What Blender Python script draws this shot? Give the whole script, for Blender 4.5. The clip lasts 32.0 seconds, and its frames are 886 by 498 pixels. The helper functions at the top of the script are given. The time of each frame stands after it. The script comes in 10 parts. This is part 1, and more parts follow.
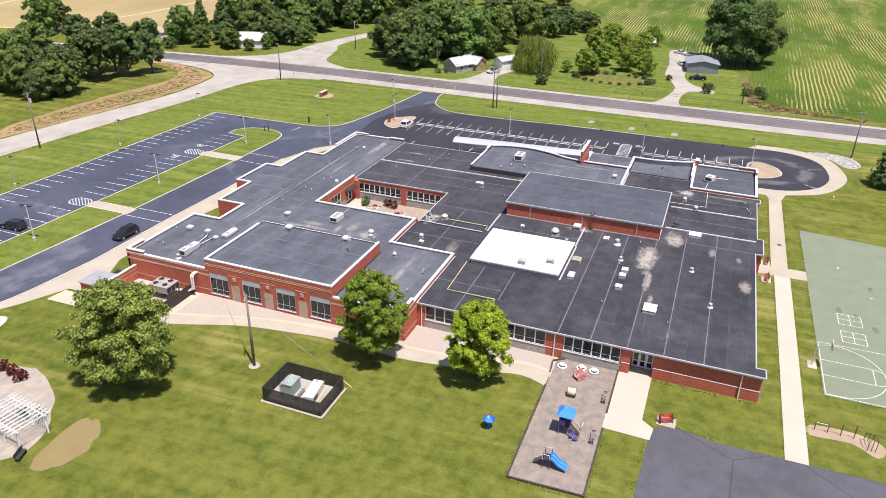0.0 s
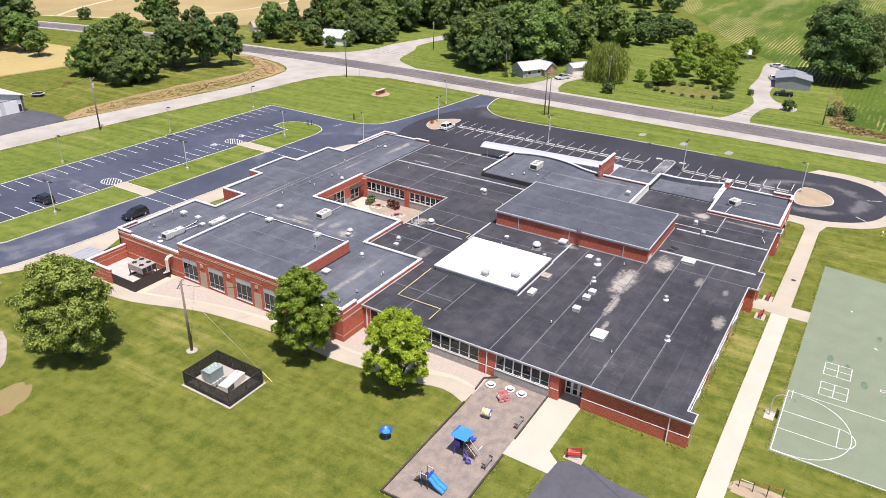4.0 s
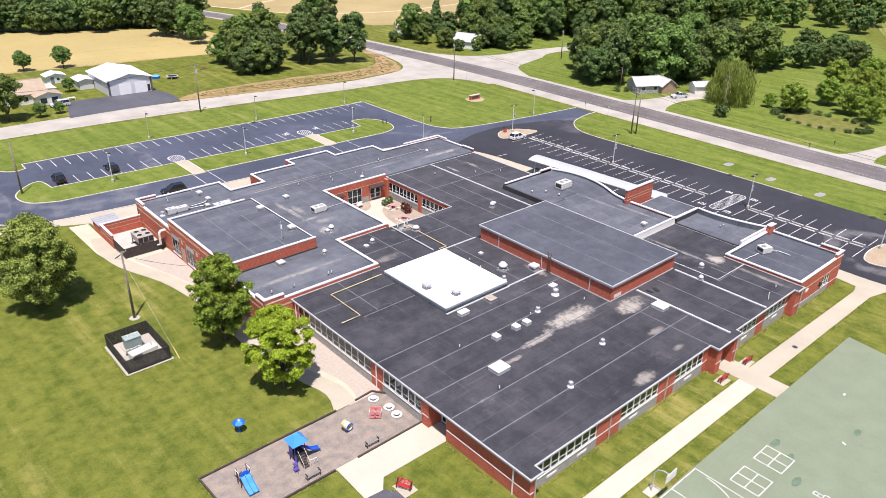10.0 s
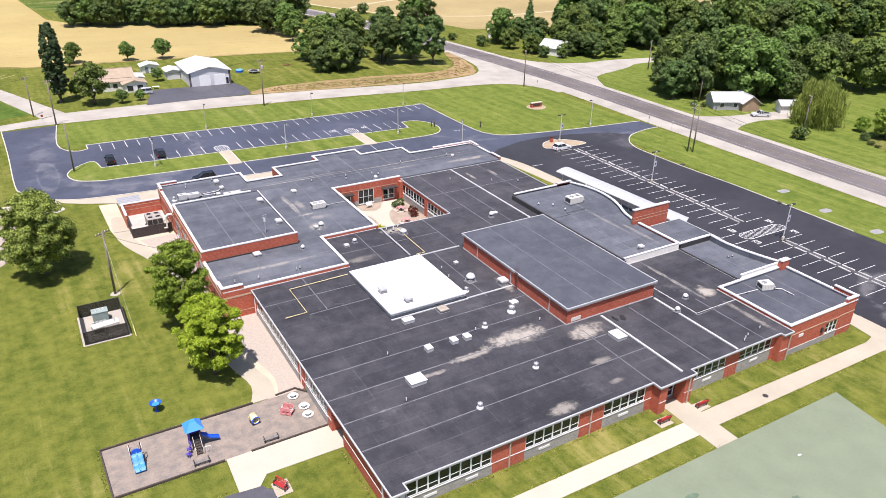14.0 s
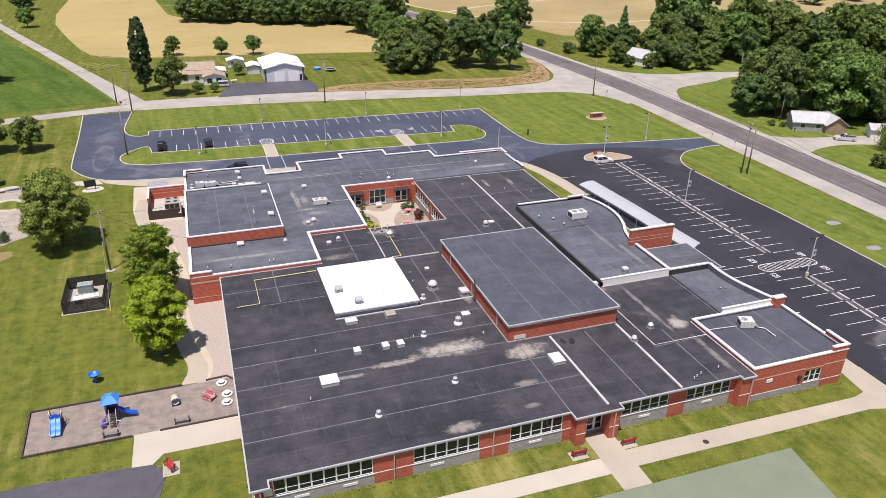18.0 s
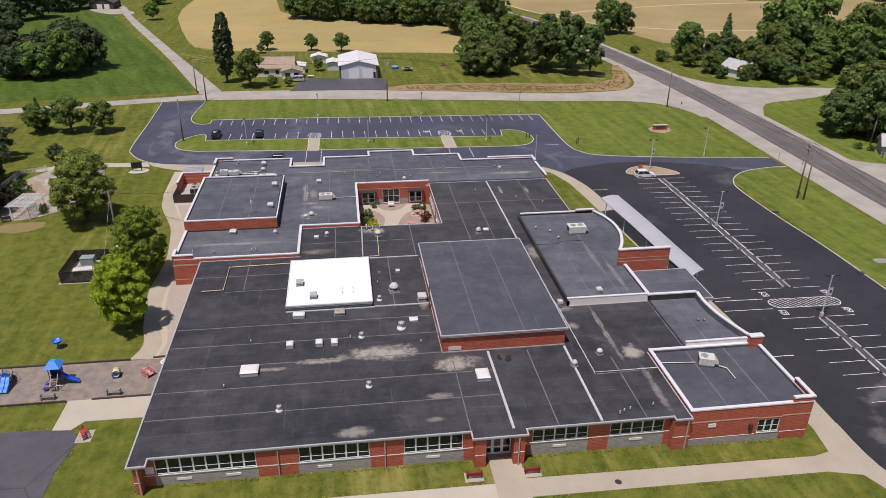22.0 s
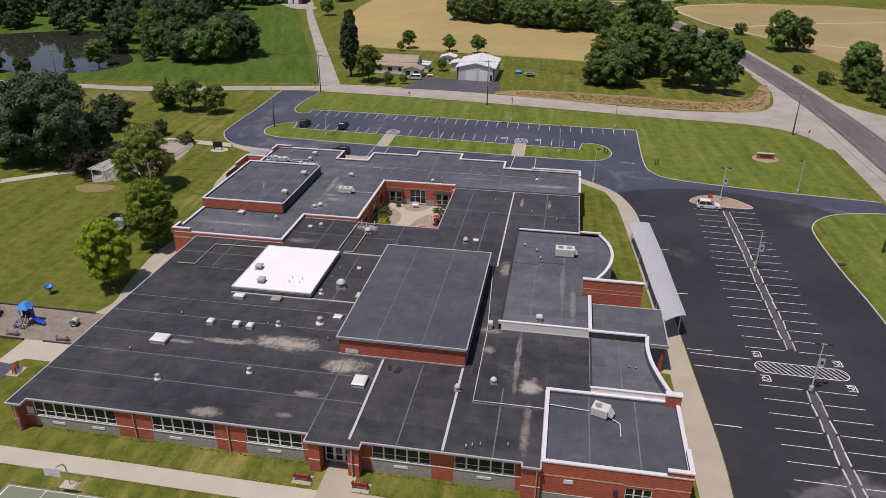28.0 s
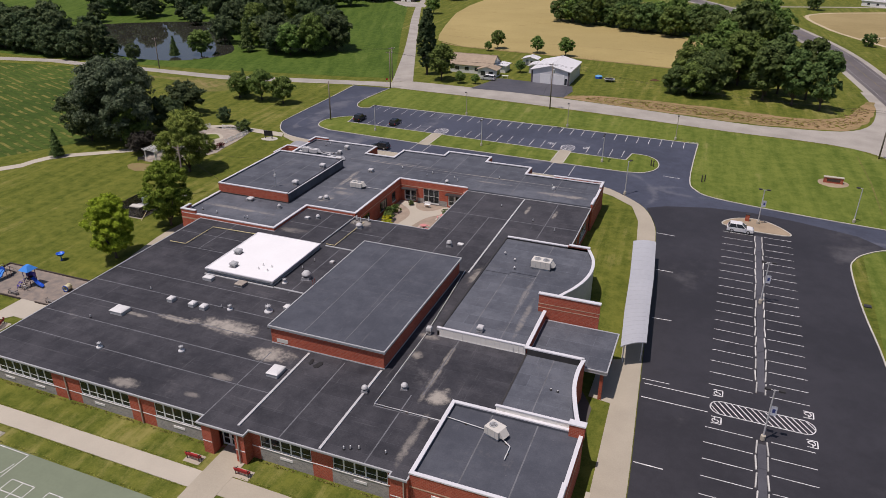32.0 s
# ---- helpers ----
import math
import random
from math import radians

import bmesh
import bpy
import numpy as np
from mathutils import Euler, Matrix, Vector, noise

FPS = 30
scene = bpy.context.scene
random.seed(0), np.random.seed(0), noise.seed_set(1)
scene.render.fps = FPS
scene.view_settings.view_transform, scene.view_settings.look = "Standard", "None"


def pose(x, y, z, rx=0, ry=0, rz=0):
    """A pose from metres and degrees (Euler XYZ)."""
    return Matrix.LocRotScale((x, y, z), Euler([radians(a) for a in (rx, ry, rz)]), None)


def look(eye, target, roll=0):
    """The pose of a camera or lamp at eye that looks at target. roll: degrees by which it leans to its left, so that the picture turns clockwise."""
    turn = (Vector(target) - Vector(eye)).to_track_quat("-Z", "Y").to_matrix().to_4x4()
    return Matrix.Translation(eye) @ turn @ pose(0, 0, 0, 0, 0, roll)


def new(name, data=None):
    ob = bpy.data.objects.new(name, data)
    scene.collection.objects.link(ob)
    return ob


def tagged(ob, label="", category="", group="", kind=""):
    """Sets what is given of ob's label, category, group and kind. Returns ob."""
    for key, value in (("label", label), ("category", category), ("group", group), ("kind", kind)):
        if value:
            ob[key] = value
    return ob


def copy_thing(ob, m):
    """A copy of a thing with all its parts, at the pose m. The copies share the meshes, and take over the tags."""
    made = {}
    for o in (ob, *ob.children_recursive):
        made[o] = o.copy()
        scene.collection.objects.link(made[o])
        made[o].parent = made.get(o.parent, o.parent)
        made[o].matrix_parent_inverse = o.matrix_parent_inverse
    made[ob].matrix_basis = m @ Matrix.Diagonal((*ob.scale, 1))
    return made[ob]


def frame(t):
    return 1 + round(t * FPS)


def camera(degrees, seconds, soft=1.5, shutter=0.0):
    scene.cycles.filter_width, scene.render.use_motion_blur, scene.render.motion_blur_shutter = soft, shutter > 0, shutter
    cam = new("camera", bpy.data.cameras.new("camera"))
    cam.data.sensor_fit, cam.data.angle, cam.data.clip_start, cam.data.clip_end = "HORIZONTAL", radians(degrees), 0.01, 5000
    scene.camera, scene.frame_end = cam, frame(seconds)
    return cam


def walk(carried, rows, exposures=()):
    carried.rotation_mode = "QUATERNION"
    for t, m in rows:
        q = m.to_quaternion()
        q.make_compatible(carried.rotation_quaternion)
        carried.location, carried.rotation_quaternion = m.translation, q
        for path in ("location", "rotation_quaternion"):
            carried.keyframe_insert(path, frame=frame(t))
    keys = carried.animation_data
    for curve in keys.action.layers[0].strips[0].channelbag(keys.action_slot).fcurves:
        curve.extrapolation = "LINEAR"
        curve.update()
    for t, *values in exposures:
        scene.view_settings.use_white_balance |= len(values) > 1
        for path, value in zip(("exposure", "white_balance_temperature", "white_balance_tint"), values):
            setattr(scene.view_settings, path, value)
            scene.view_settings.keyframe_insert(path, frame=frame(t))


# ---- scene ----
cam = camera(63.5, 32.0, soft=0.72)
METRES, EYE, TILT, LEAN, TURN = 186.4, 54.3, 0.0, 0.0, -69.3
ROWS = [
    (0.0, 0.0, 0.0, 0.0, 0.53, -26.63, -1.05),
    (0.5, 0.0154, 0.0016, -0.0001, 1.9, -26.61, -1.07),
    (1.0, 0.0307, 0.0036, -0.0002, 3.29, -26.6, -1.07),
    (1.5, 0.046, 0.006, -0.0002, 4.53, -26.6, -1.05),
    (2.0, 0.0613, 0.0088, -0.0002, 5.79, -26.61, -1.04),
    (2.5, 0.0765, 0.0119, -0.0, 7.01, -26.62, -1.03),
    (3.0, 0.0916, 0.0155, -0.0, 8.37, -26.61, -1.03),
    (3.5, 0.1067, 0.0192, 0.0, 9.84, -26.63, -1.03),
    (5.5, 0.166, 0.0375, 0.0004, 15.19, -26.62, -0.99),
    (6.0, 0.1806, 0.043, 0.0003, 16.7, -26.61, -0.99),
    (6.5, 0.195, 0.0489, 0.0005, 18.21, -26.58, -1.0),
    (7.0, 0.2091, 0.0549, 0.0005, 19.59, -26.57, -1.0),
    (7.5, 0.2232, 0.0614, 0.0004, 21.03, -26.55, -1.01),
    (8.0, 0.2372, 0.0684, 0.0004, 22.38, -26.54, -0.98),
    (8.5, 0.2508, 0.0756, 0.0004, 23.76, -26.53, -0.99),
    (9.0, 0.2644, 0.0832, 0.0004, 25.19, -26.52, -0.98),
    (9.5, 0.2778, 0.0911, -0.0001, 26.61, -26.49, -0.96),
    (10.0, 0.2909, 0.0993, -0.0001, 28.07, -26.48, -0.97),
    (10.5, 0.3039, 0.1077, -0.0001, 29.44, -26.46, -0.96),
    (11.0, 0.3168, 0.1165, -0.0001, 30.81, -26.44, -0.96),
    (11.5, 0.3293, 0.1255, -0.0002, 32.26, -26.41, -0.97),
    (12.0, 0.3419, 0.1349, -0.0002, 33.64, -26.39, -0.95),
    (12.5, 0.354, 0.1447, -0.0001, 35.04, -26.39, -0.91),
    (13.0, 0.3659, 0.1546, -0.0, 36.58, -26.38, -0.92),
    (13.5, 0.3776, 0.1648, 0.0001, 37.99, -26.36, -0.91),
    (14.0, 0.3892, 0.1751, 0.0002, 39.24, -26.34, -0.92),
    (14.5, 0.4003, 0.1859, 0.0004, 40.66, -26.34, -0.89),
    (16.5, 0.4433, 0.23, 0.0004, 46.31, -26.23, -0.87),
    (17.0, 0.4532, 0.2419, 0.0004, 47.57, -26.2, -0.86),
    (17.5, 0.4627, 0.2542, 0.0003, 48.91, -26.19, -0.82),
    (18.0, 0.4719, 0.2667, 0.0004, 50.24, -26.18, -0.8),
    (18.5, 0.4807, 0.2795, 0.0005, 51.52, -26.19, -0.78),
    (19.0, 0.4892, 0.2924, 0.0005, 52.92, -26.19, -0.77),
    (19.5, 0.4976, 0.3056, 0.0006, 54.6, -26.18, -0.74),
    (20.0, 0.5056, 0.319, 0.0004, 56.26, -26.18, -0.71),
    (20.5, 0.5133, 0.3324, 0.0003, 57.53, -26.17, -0.67),
    (21.0, 0.5208, 0.3461, 0.0001, 58.79, -26.15, -0.64),
    (21.5, 0.5279, 0.36, -0.0, 60.11, -26.14, -0.61),
    (22.0, 0.5346, 0.3742, -0.0001, 61.47, -26.14, -0.6),
    (22.5, 0.5411, 0.3886, -0.0003, 62.79, -26.14, -0.58),
    (23.0, 0.5472, 0.403, -0.0006, 64.03, -26.12, -0.55),
    (23.5, 0.5531, 0.4175, -0.0008, 65.42, -26.11, -0.54),
    (24.0, 0.5585, 0.4323, -0.001, 67.04, -26.09, -0.52),
    (24.5, 0.5635, 0.4472, -0.0011, 68.68, -26.07, -0.51),
    (25.0, 0.5681, 0.4623, -0.0012, 70.41, -26.06, -0.53),
    (25.5, 0.5725, 0.4776, -0.0012, 71.87, -26.05, -0.48),
    (27.5, 0.5859, 0.5397, -0.0015, 77.9, -25.97, -0.45),
    (28.0, 0.5881, 0.5552, -0.0015, 79.08, -25.97, -0.42),
    (28.5, 0.59, 0.5709, -0.0016, 80.75, -25.98, -0.41),
    (29.0, 0.5915, 0.587, -0.0015, 81.99, -26.0, -0.36),
    (29.5, 0.5927, 0.6029, -0.0017, 83.1, -26.01, -0.35),
    (30.0, 0.5933, 0.6188, -0.0018, 84.87, -26.01, -0.36),
    (30.5, 0.5936, 0.6348, -0.0019, 86.68, -26.01, -0.35),
    (31.0, 0.5936, 0.6509, -0.0021, 88.06, -26.01, -0.33),
    (31.5, 0.5933, 0.6667, -0.0021, 89.32, -26.02, -0.3),
    (32.0, 0.5926, 0.6827, -0.0023, 90.59, -26.03, -0.28),
]
walk(cam, [(t, pose(0, 0, EYE, TILT, LEAN, TURN) @ pose(METRES * x, METRES * y, METRES * z, 90 + pitch, roll, yaw)) for t, x, y, z, yaw, pitch, roll in ROWS],
     exposures=[(0.0, 0.49, 6350, 20), (6.0, 0.53, 6320, 20), (9.0, 0.57, 6300, 20), (13.0, 0.63, 6250, 20), (17.0, 0.32, 6400, 21), (19.0, 0.13, 6400, 21), (21.0, -0.08, 6500, 22), (23.0, -0.40, 6500, 22), (32.0, -0.44, 6500, 22)])

# ---- world and sun: a clear summer day near noon ----
ELEV = radians(70.0)
TO_SUN = Vector((-0.62 * math.cos(ELEV), -0.785 * math.cos(ELEV), math.sin(ELEV)))
world = bpy.data.worlds.new("sky")
scene.world = world
world.use_nodes = True
wn = world.node_tree
sky = wn.nodes.new("ShaderNodeTexSky")
sky.sky_type, sky.sun_disc, sky.sun_elevation = "NISHITA", False, ELEV
sky.sun_rotation = math.atan2(TO_SUN.x, TO_SUN.y)
sky.air_density, sky.dust_density, sky.ozone_density = 1.0, 1.2, 1.0
wn.links.new(sky.outputs[0], wn.nodes["Background"].inputs[0])
wn.nodes["Background"].inputs[1].default_value = 0.085
sun = new("sun", bpy.data.lights.new("sun", "SUN"))
sun.data.energy, sun.data.angle, sun.data.color = 4.5, radians(0.55), (1.0, 0.95, 0.87)
sun.matrix_world = look(TO_SUN * 400, (0, 0, 0))

# ---- materials ----


def mat(name, base, rough=0.8, var=0.15, scale=3.0, fine=40.0, bump=0.0, metal=0.0, tint=None, island=0.0, spec=0.3, obj=0.0):
    """A surface with variation at two scales; tint is a second colour mixed in by the coarse noise."""
    m = bpy.data.materials.new(name)
    m.use_nodes = True
    t = m.node_tree
    n, l = t.nodes, t.links
    bs = n["Principled BSDF"]
    geo = n.new("ShaderNodeNewGeometry")
    n1 = n.new("ShaderNodeTexNoise")
    n1.inputs["Scale"].default_value, n1.inputs["Detail"].default_value = 1.0 / scale, 5.0
    n2 = n.new("ShaderNodeTexNoise")
    n2.inputs["Scale"].default_value, n2.inputs["Detail"].default_value = fine, 3.0
    for k in (n1, n2):
        l.new(geo.outputs["Position"], k.inputs["Vector"])
    add = n.new("ShaderNodeMath")
    add.operation = "MULTIPLY_ADD"
    l.new(n1.outputs[0], add.inputs[0])
    add.inputs[1].default_value = 0.65
    m2 = n.new("ShaderNodeMath")
    m2.operation = "MULTIPLY"
    l.new(n2.outputs[0], m2.inputs[0])
    m2.inputs[1].default_value = 0.35
    l.new(m2.outputs[0], add.inputs[2])
    mr = n.new("ShaderNodeMapRange")
    mr.inputs[1].default_value, mr.inputs[2].default_value = 0.3, 0.7
    l.new(add.outputs[0], mr.inputs[0])
    mix = n.new("ShaderNodeMix")
    mix.data_type = "RGBA"
    l.new(mr.outputs[0], mix.inputs[0])
    lo = [c * (1 - var) for c in base]
    hi = list(tint) if tint else [min(1, c * (1 + var)) for c in base]
    mix.inputs[6].default_value, mix.inputs[7].default_value = (*lo, 1), (*hi, 1)
    col = mix.outputs[2]
    for amount, node, out in ((island, geo, "Random Per Island"), (obj, None, "Random")):
        if amount:
            src = node or n.new("ShaderNodeObjectInfo")
            hs = n.new("ShaderNodeHueSaturation")
            r = n.new("ShaderNodeMapRange")
            r.inputs[3].default_value, r.inputs[4].default_value = 1 - amount, 1 + amount
            l.new(src.outputs[out], r.inputs[0])
            l.new(r.outputs[0], hs.inputs["Value"])
            l.new(col, hs.inputs["Color"])
            col = hs.outputs[0]
    l.new(col, bs.inputs["Base Color"])
    bs.inputs["Roughness"].default_value, bs.inputs["Metallic"].default_value = rough, metal
    bs.inputs["Specular IOR Level"].default_value = spec
    if bump:
        b = n.new("ShaderNodeBump")
        b.inputs["Strength"].default_value, b.inputs["Distance"].default_value = bump, 0.05
        l.new(n2.outputs[0], b.inputs["Height"])
        l.new(b.outputs[0], bs.inputs["Normal"])
    return m


def math_node(t, op, a, b=None, c=None):
    k = t.nodes.new("ShaderNodeMath")
    k.operation = op
    for i, v in enumerate((a, b, c)):
        if v is None:
            continue
        if isinstance(v, (int, float)):
            k.inputs[i].default_value = v
        else:
            t.links.new(v, k.inputs[i])
    return k.outputs[0]


def mix_node(t, fac, a, b):
    k = t.nodes.new("ShaderNodeMix")
    k.data_type = "RGBA"
    for i, v in ((0, fac), (6, a), (7, b)):
        if isinstance(v, tuple):
            k.inputs[i].default_value = (*v, 1) if len(v) == 3 else v
        elif isinstance(v, (int, float)):
            k.inputs[i].default_value = v
        else:
            t.links.new(v, k.inputs[i])
    return k.outputs[2]


def ramp(t, v, a, b):
    k = t.nodes.new("ShaderNodeMapRange")
    k.interpolation_type = "SMOOTHSTEP"
    k.inputs[1].default_value, k.inputs[2].default_value = a, b
    t.links.new(v, k.inputs[0])
    return k.outputs[0]


def noise_node(t, vec, scale, detail=4.0, rough=0.55):
    k = t.nodes.new("ShaderNodeTexNoise")
    k.inputs["Scale"].default_value, k.inputs["Detail"].default_value, k.inputs["Roughness"].default_value = scale, detail, rough
    t.links.new(vec, k.inputs["Vector"])
    return k.outputs[0]


def blank(name, rough=0.9, spec=0.2):
    m = bpy.data.materials.new(name)
    m.use_nodes = True
    t = m.node_tree
    bs = t.nodes["Principled BSDF"]
    bs.inputs["Roughness"].default_value, bs.inputs["Specular IOR Level"].default_value = rough, spec
    geo = t.nodes.new("ShaderNodeNewGeometry")
    sep = t.nodes.new("ShaderNodeSeparateXYZ")
    t.links.new(geo.outputs["Position"], sep.inputs[0])
    return m, t, bs, geo.outputs["Position"], sep.outputs


def grass_material(name, a, b, dry, stripe=0.12, width=2.4, angle=0.9, drycut=0.56, bands=0.35, mow=0.0, lane=4.4):
    m, t, bs, pos, xyz = blank(name, 0.95, 0.1)
    big = noise_node(t, pos, 0.03, 6, 0.6)
    mid = noise_node(t, pos, 0.5, 6, 0.7)
    fine = noise_node(t, pos, 5.0, 4, 0.8)
    u = math_node(t, "ADD", math_node(t, "MULTIPLY", xyz[0], math.cos(angle)), math_node(t, "MULTIPLY", xyz[1], math.sin(angle)))
    v = math_node(t, "SUBTRACT", math_node(t, "MULTIPLY", xyz[1], math.cos(angle)), math_node(t, "MULTIPLY", xyz[0], math.sin(angle)))
    uv = t.nodes.new("ShaderNodeCombineXYZ")
    t.links.new(math_node(t, "MULTIPLY", u, 0.9 / width), uv.inputs[0])
    t.links.new(math_node(t, "MULTIPLY", v, 0.035), uv.inputs[1])
    s = math_node(t, "MULTIPLY", math_node(t, "SUBTRACT", noise_node(t, uv.outputs[0], 1.0, 3, 0.6), 0.5), stripe * 6.0)
    if mow:
        wob = math_node(t, "MULTIPLY", noise_node(t, pos, 0.05, 4, 0.7), 9.0)
        wave = math_node(t, "SINE", math_node(t, "MULTIPLY_ADD", u, 2 * math.pi / lane, wob))
        gate = ramp(t, noise_node(t, pos, 0.04, 3, 0.6), 0.38, 0.66)
        s = math_node(t, "ADD", s, math_node(t, "MULTIPLY", math_node(t, "MULTIPLY", ramp(t, wave, -0.5, 0.5), mow), gate))
    f = math_node(t, "ADD", math_node(t, "MULTIPLY_ADD", mid, 0.75, math_node(t, "MULTIPLY_ADD", fine, 0.45, 0.125)), s)
    col = mix_node(t, ramp(t, f, 0.5, 0.92), a, b)
    patch = noise_node(t, pos, 0.22, 8, 0.78)
    d = math_node(t, "ADD", math_node(t, "MULTIPLY", big, 0.5), math_node(t, "MULTIPLY_ADD", patch, 0.5, math_node(t, "MULTIPLY_ADD", fine, 0.12, 0.025)))
    d = math_node(t, "ADD", d, math_node(t, "MULTIPLY", s, 0.9))
    uv2 = t.nodes.new("ShaderNodeCombineXYZ")
    t.links.new(math_node(t, "MULTIPLY", u, 0.55), uv2.inputs[0])
    t.links.new(math_node(t, "MULTIPLY", v, 0.07), uv2.inputs[1])
    wide = math_node(t, "SUBTRACT", noise_node(t, uv2.outputs[0], 1.0, 7, 0.72), 0.5)
    d = math_node(t, "ADD", d, math_node(t, "MULTIPLY", wide, bands))
    col = mix_node(t, math_node(t, "MULTIPLY", ramp(t, d, drycut, drycut + 0.2), 0.85), col, dry)
    clover = noise_node(t, pos, 0.9, 7, 0.8)
    col = mix_node(t, math_node(t, "MULTIPLY", ramp(t, clover, 0.56, 0.68), 0.4), col, tuple(c * 0.62 for c in a))
    t.links.new(col, bs.inputs["Base Color"])
    bp = t.nodes.new("ShaderNodeBump")
    bp.inputs["Strength"].default_value, bp.inputs["Distance"].default_value = 0.6, 0.08
    t.links.new(fine, bp.inputs["Height"])
    t.links.new(bp.outputs[0], bs.inputs["Normal"])
    return m


LAWN = grass_material("lawn", (0.062, 0.090, 0.012), (0.166, 0.176, 0.032), (0.275, 0.248, 0.080), stripe=0.065, width=1.7, angle=0.06, drycut=0.61, bands=0.34, mow=0.03, lane=4.2)
LAWN_GREEN = grass_material("verge", (0.080, 0.120, 0.018), (0.164, 0.200, 0.038), (0.25, 0.245, 0.082), stripe=0.10, width=2.2, angle=0.05, drycut=0.64, bands=0.34, mow=0.035, lane=5.2)
PASTURE = grass_material("pasture", (0.045, 0.088, 0.012), (0.098, 0.150, 0.026), (0.15, 0.19, 0.05), stripe=0.11, width=3.0, angle=0.38, drycut=0.66, bands=0.3)
WEEDS = grass_material("weedy bank", (0.13, 0.120, 0.034), (0.25, 0.205, 0.082), (0.36, 0.245, 0.135), stripe=0.0, angle=1.6, drycut=0.46, bands=0.45)


def field_material(name, a, b, soil, row, angle, gap=0.0, patch=0.5, stretch=(0.035, 0.035), furrow=0.0, lodged=0.0):
    m, t, bs, pos, xyz = blank(name, 0.95, 0.1)
    big = noise_node(t, pos, 0.02, 6, 0.62)
    fine = noise_node(t, pos, 0.8, 4, 0.7)
    u = math_node(t, "ADD", math_node(t, "MULTIPLY", xyz[0], math.cos(angle)), math_node(t, "MULTIPLY", xyz[1], math.sin(angle)))
    u = math_node(t, "ADD", u, math_node(t, "MULTIPLY", big, 3.0))
    s = math_node(t, "SINE", math_node(t, "MULTIPLY", u, 2 * math.pi / row))
    col = mix_node(t, ramp(t, math_node(t, "ADD", math_node(t, "MULTIPLY", big, 0.7), math_node(t, "MULTIPLY", fine, 0.35)), 0.38, 0.68), a, b)
    mp = t.nodes.new("ShaderNodeMapping")
    mp.inputs["Scale"].default_value = (stretch[0], stretch[1], 1.0)
    t.links.new(pos, mp.inputs["Vector"])
    thin = ramp(t, noise_node(t, mp.outputs[0], 1.0, 6, 0.7), patch - 0.05, patch + 0.1)
    g = math_node(t, "MULTIPLY", ramp(t, math_node(t, "ADD", s, math_node(t, "MULTIPLY", math_node(t, "SUBTRACT", fine, 0.5), 1.2)), 0.1, 0.7), thin)
    col = mix_node(t, math_node(t, "MULTIPLY", ramp(t, s, -0.6, 0.6), furrow), col, tuple(c * 0.6 for c in a))
    col = mix_node(t, math_node(t, "MULTIPLY", g, gap), col, soil)
    if lodged:
        mp2 = t.nodes.new("ShaderNodeMapping")
        mp2.inputs["Scale"].default_value = (0.09, 0.34, 1.0)
        t.links.new(pos, mp2.inputs["Vector"])
        flat = noise_node(t, mp2.outputs[0], 1.0, 7, 0.72)
        where = ramp(t, noise_node(t, pos, 0.035, 3, 0.5), 0.44, 0.6)
        col = mix_node(t, math_node(t, "MULTIPLY", math_node(t, "MULTIPLY", ramp(t, flat, 0.57, 0.65), where), lodged), col, soil)
        broad = noise_node(t, pos, 0.012, 5, 0.6)
        col = mix_node(t, math_node(t, "MULTIPLY", ramp(t, broad, 0.42, 0.62), lodged * 0.5), col, tuple(0.72 * c for c in b))
    t.links.new(col, bs.inputs["Base Color"])
    return m


WHEAT = field_material("ripe wheat", (0.358, 0.284, 0.118), (0.425, 0.340, 0.145), (0.27, 0.195, 0.08), 1.1, 0.25, 0.5, 0.60, (0.02, 0.12), lodged=0.75)
STUBBLE = field_material("tan stubble", (0.295, 0.232, 0.108), (0.385, 0.308, 0.150), (0.24, 0.178, 0.085), 1.2, 1.9, 0.35, 0.53, (0.008, 0.05), lodged=0.5)
CORN = field_material("young corn", (0.053, 0.098, 0.012), (0.104, 0.153, 0.021), (0.42, 0.34, 0.15), 1.35, 1.56, 0.8, 0.49, (0.012, 0.055), 0.25)
BEANS = field_material("bean field", (0.040, 0.074, 0.014), (0.085, 0.128, 0.024), (0.24, 0.215, 0.06), 2.3, 1.2, 0.75, 0.5, (0.16, 0.16), 0.3)


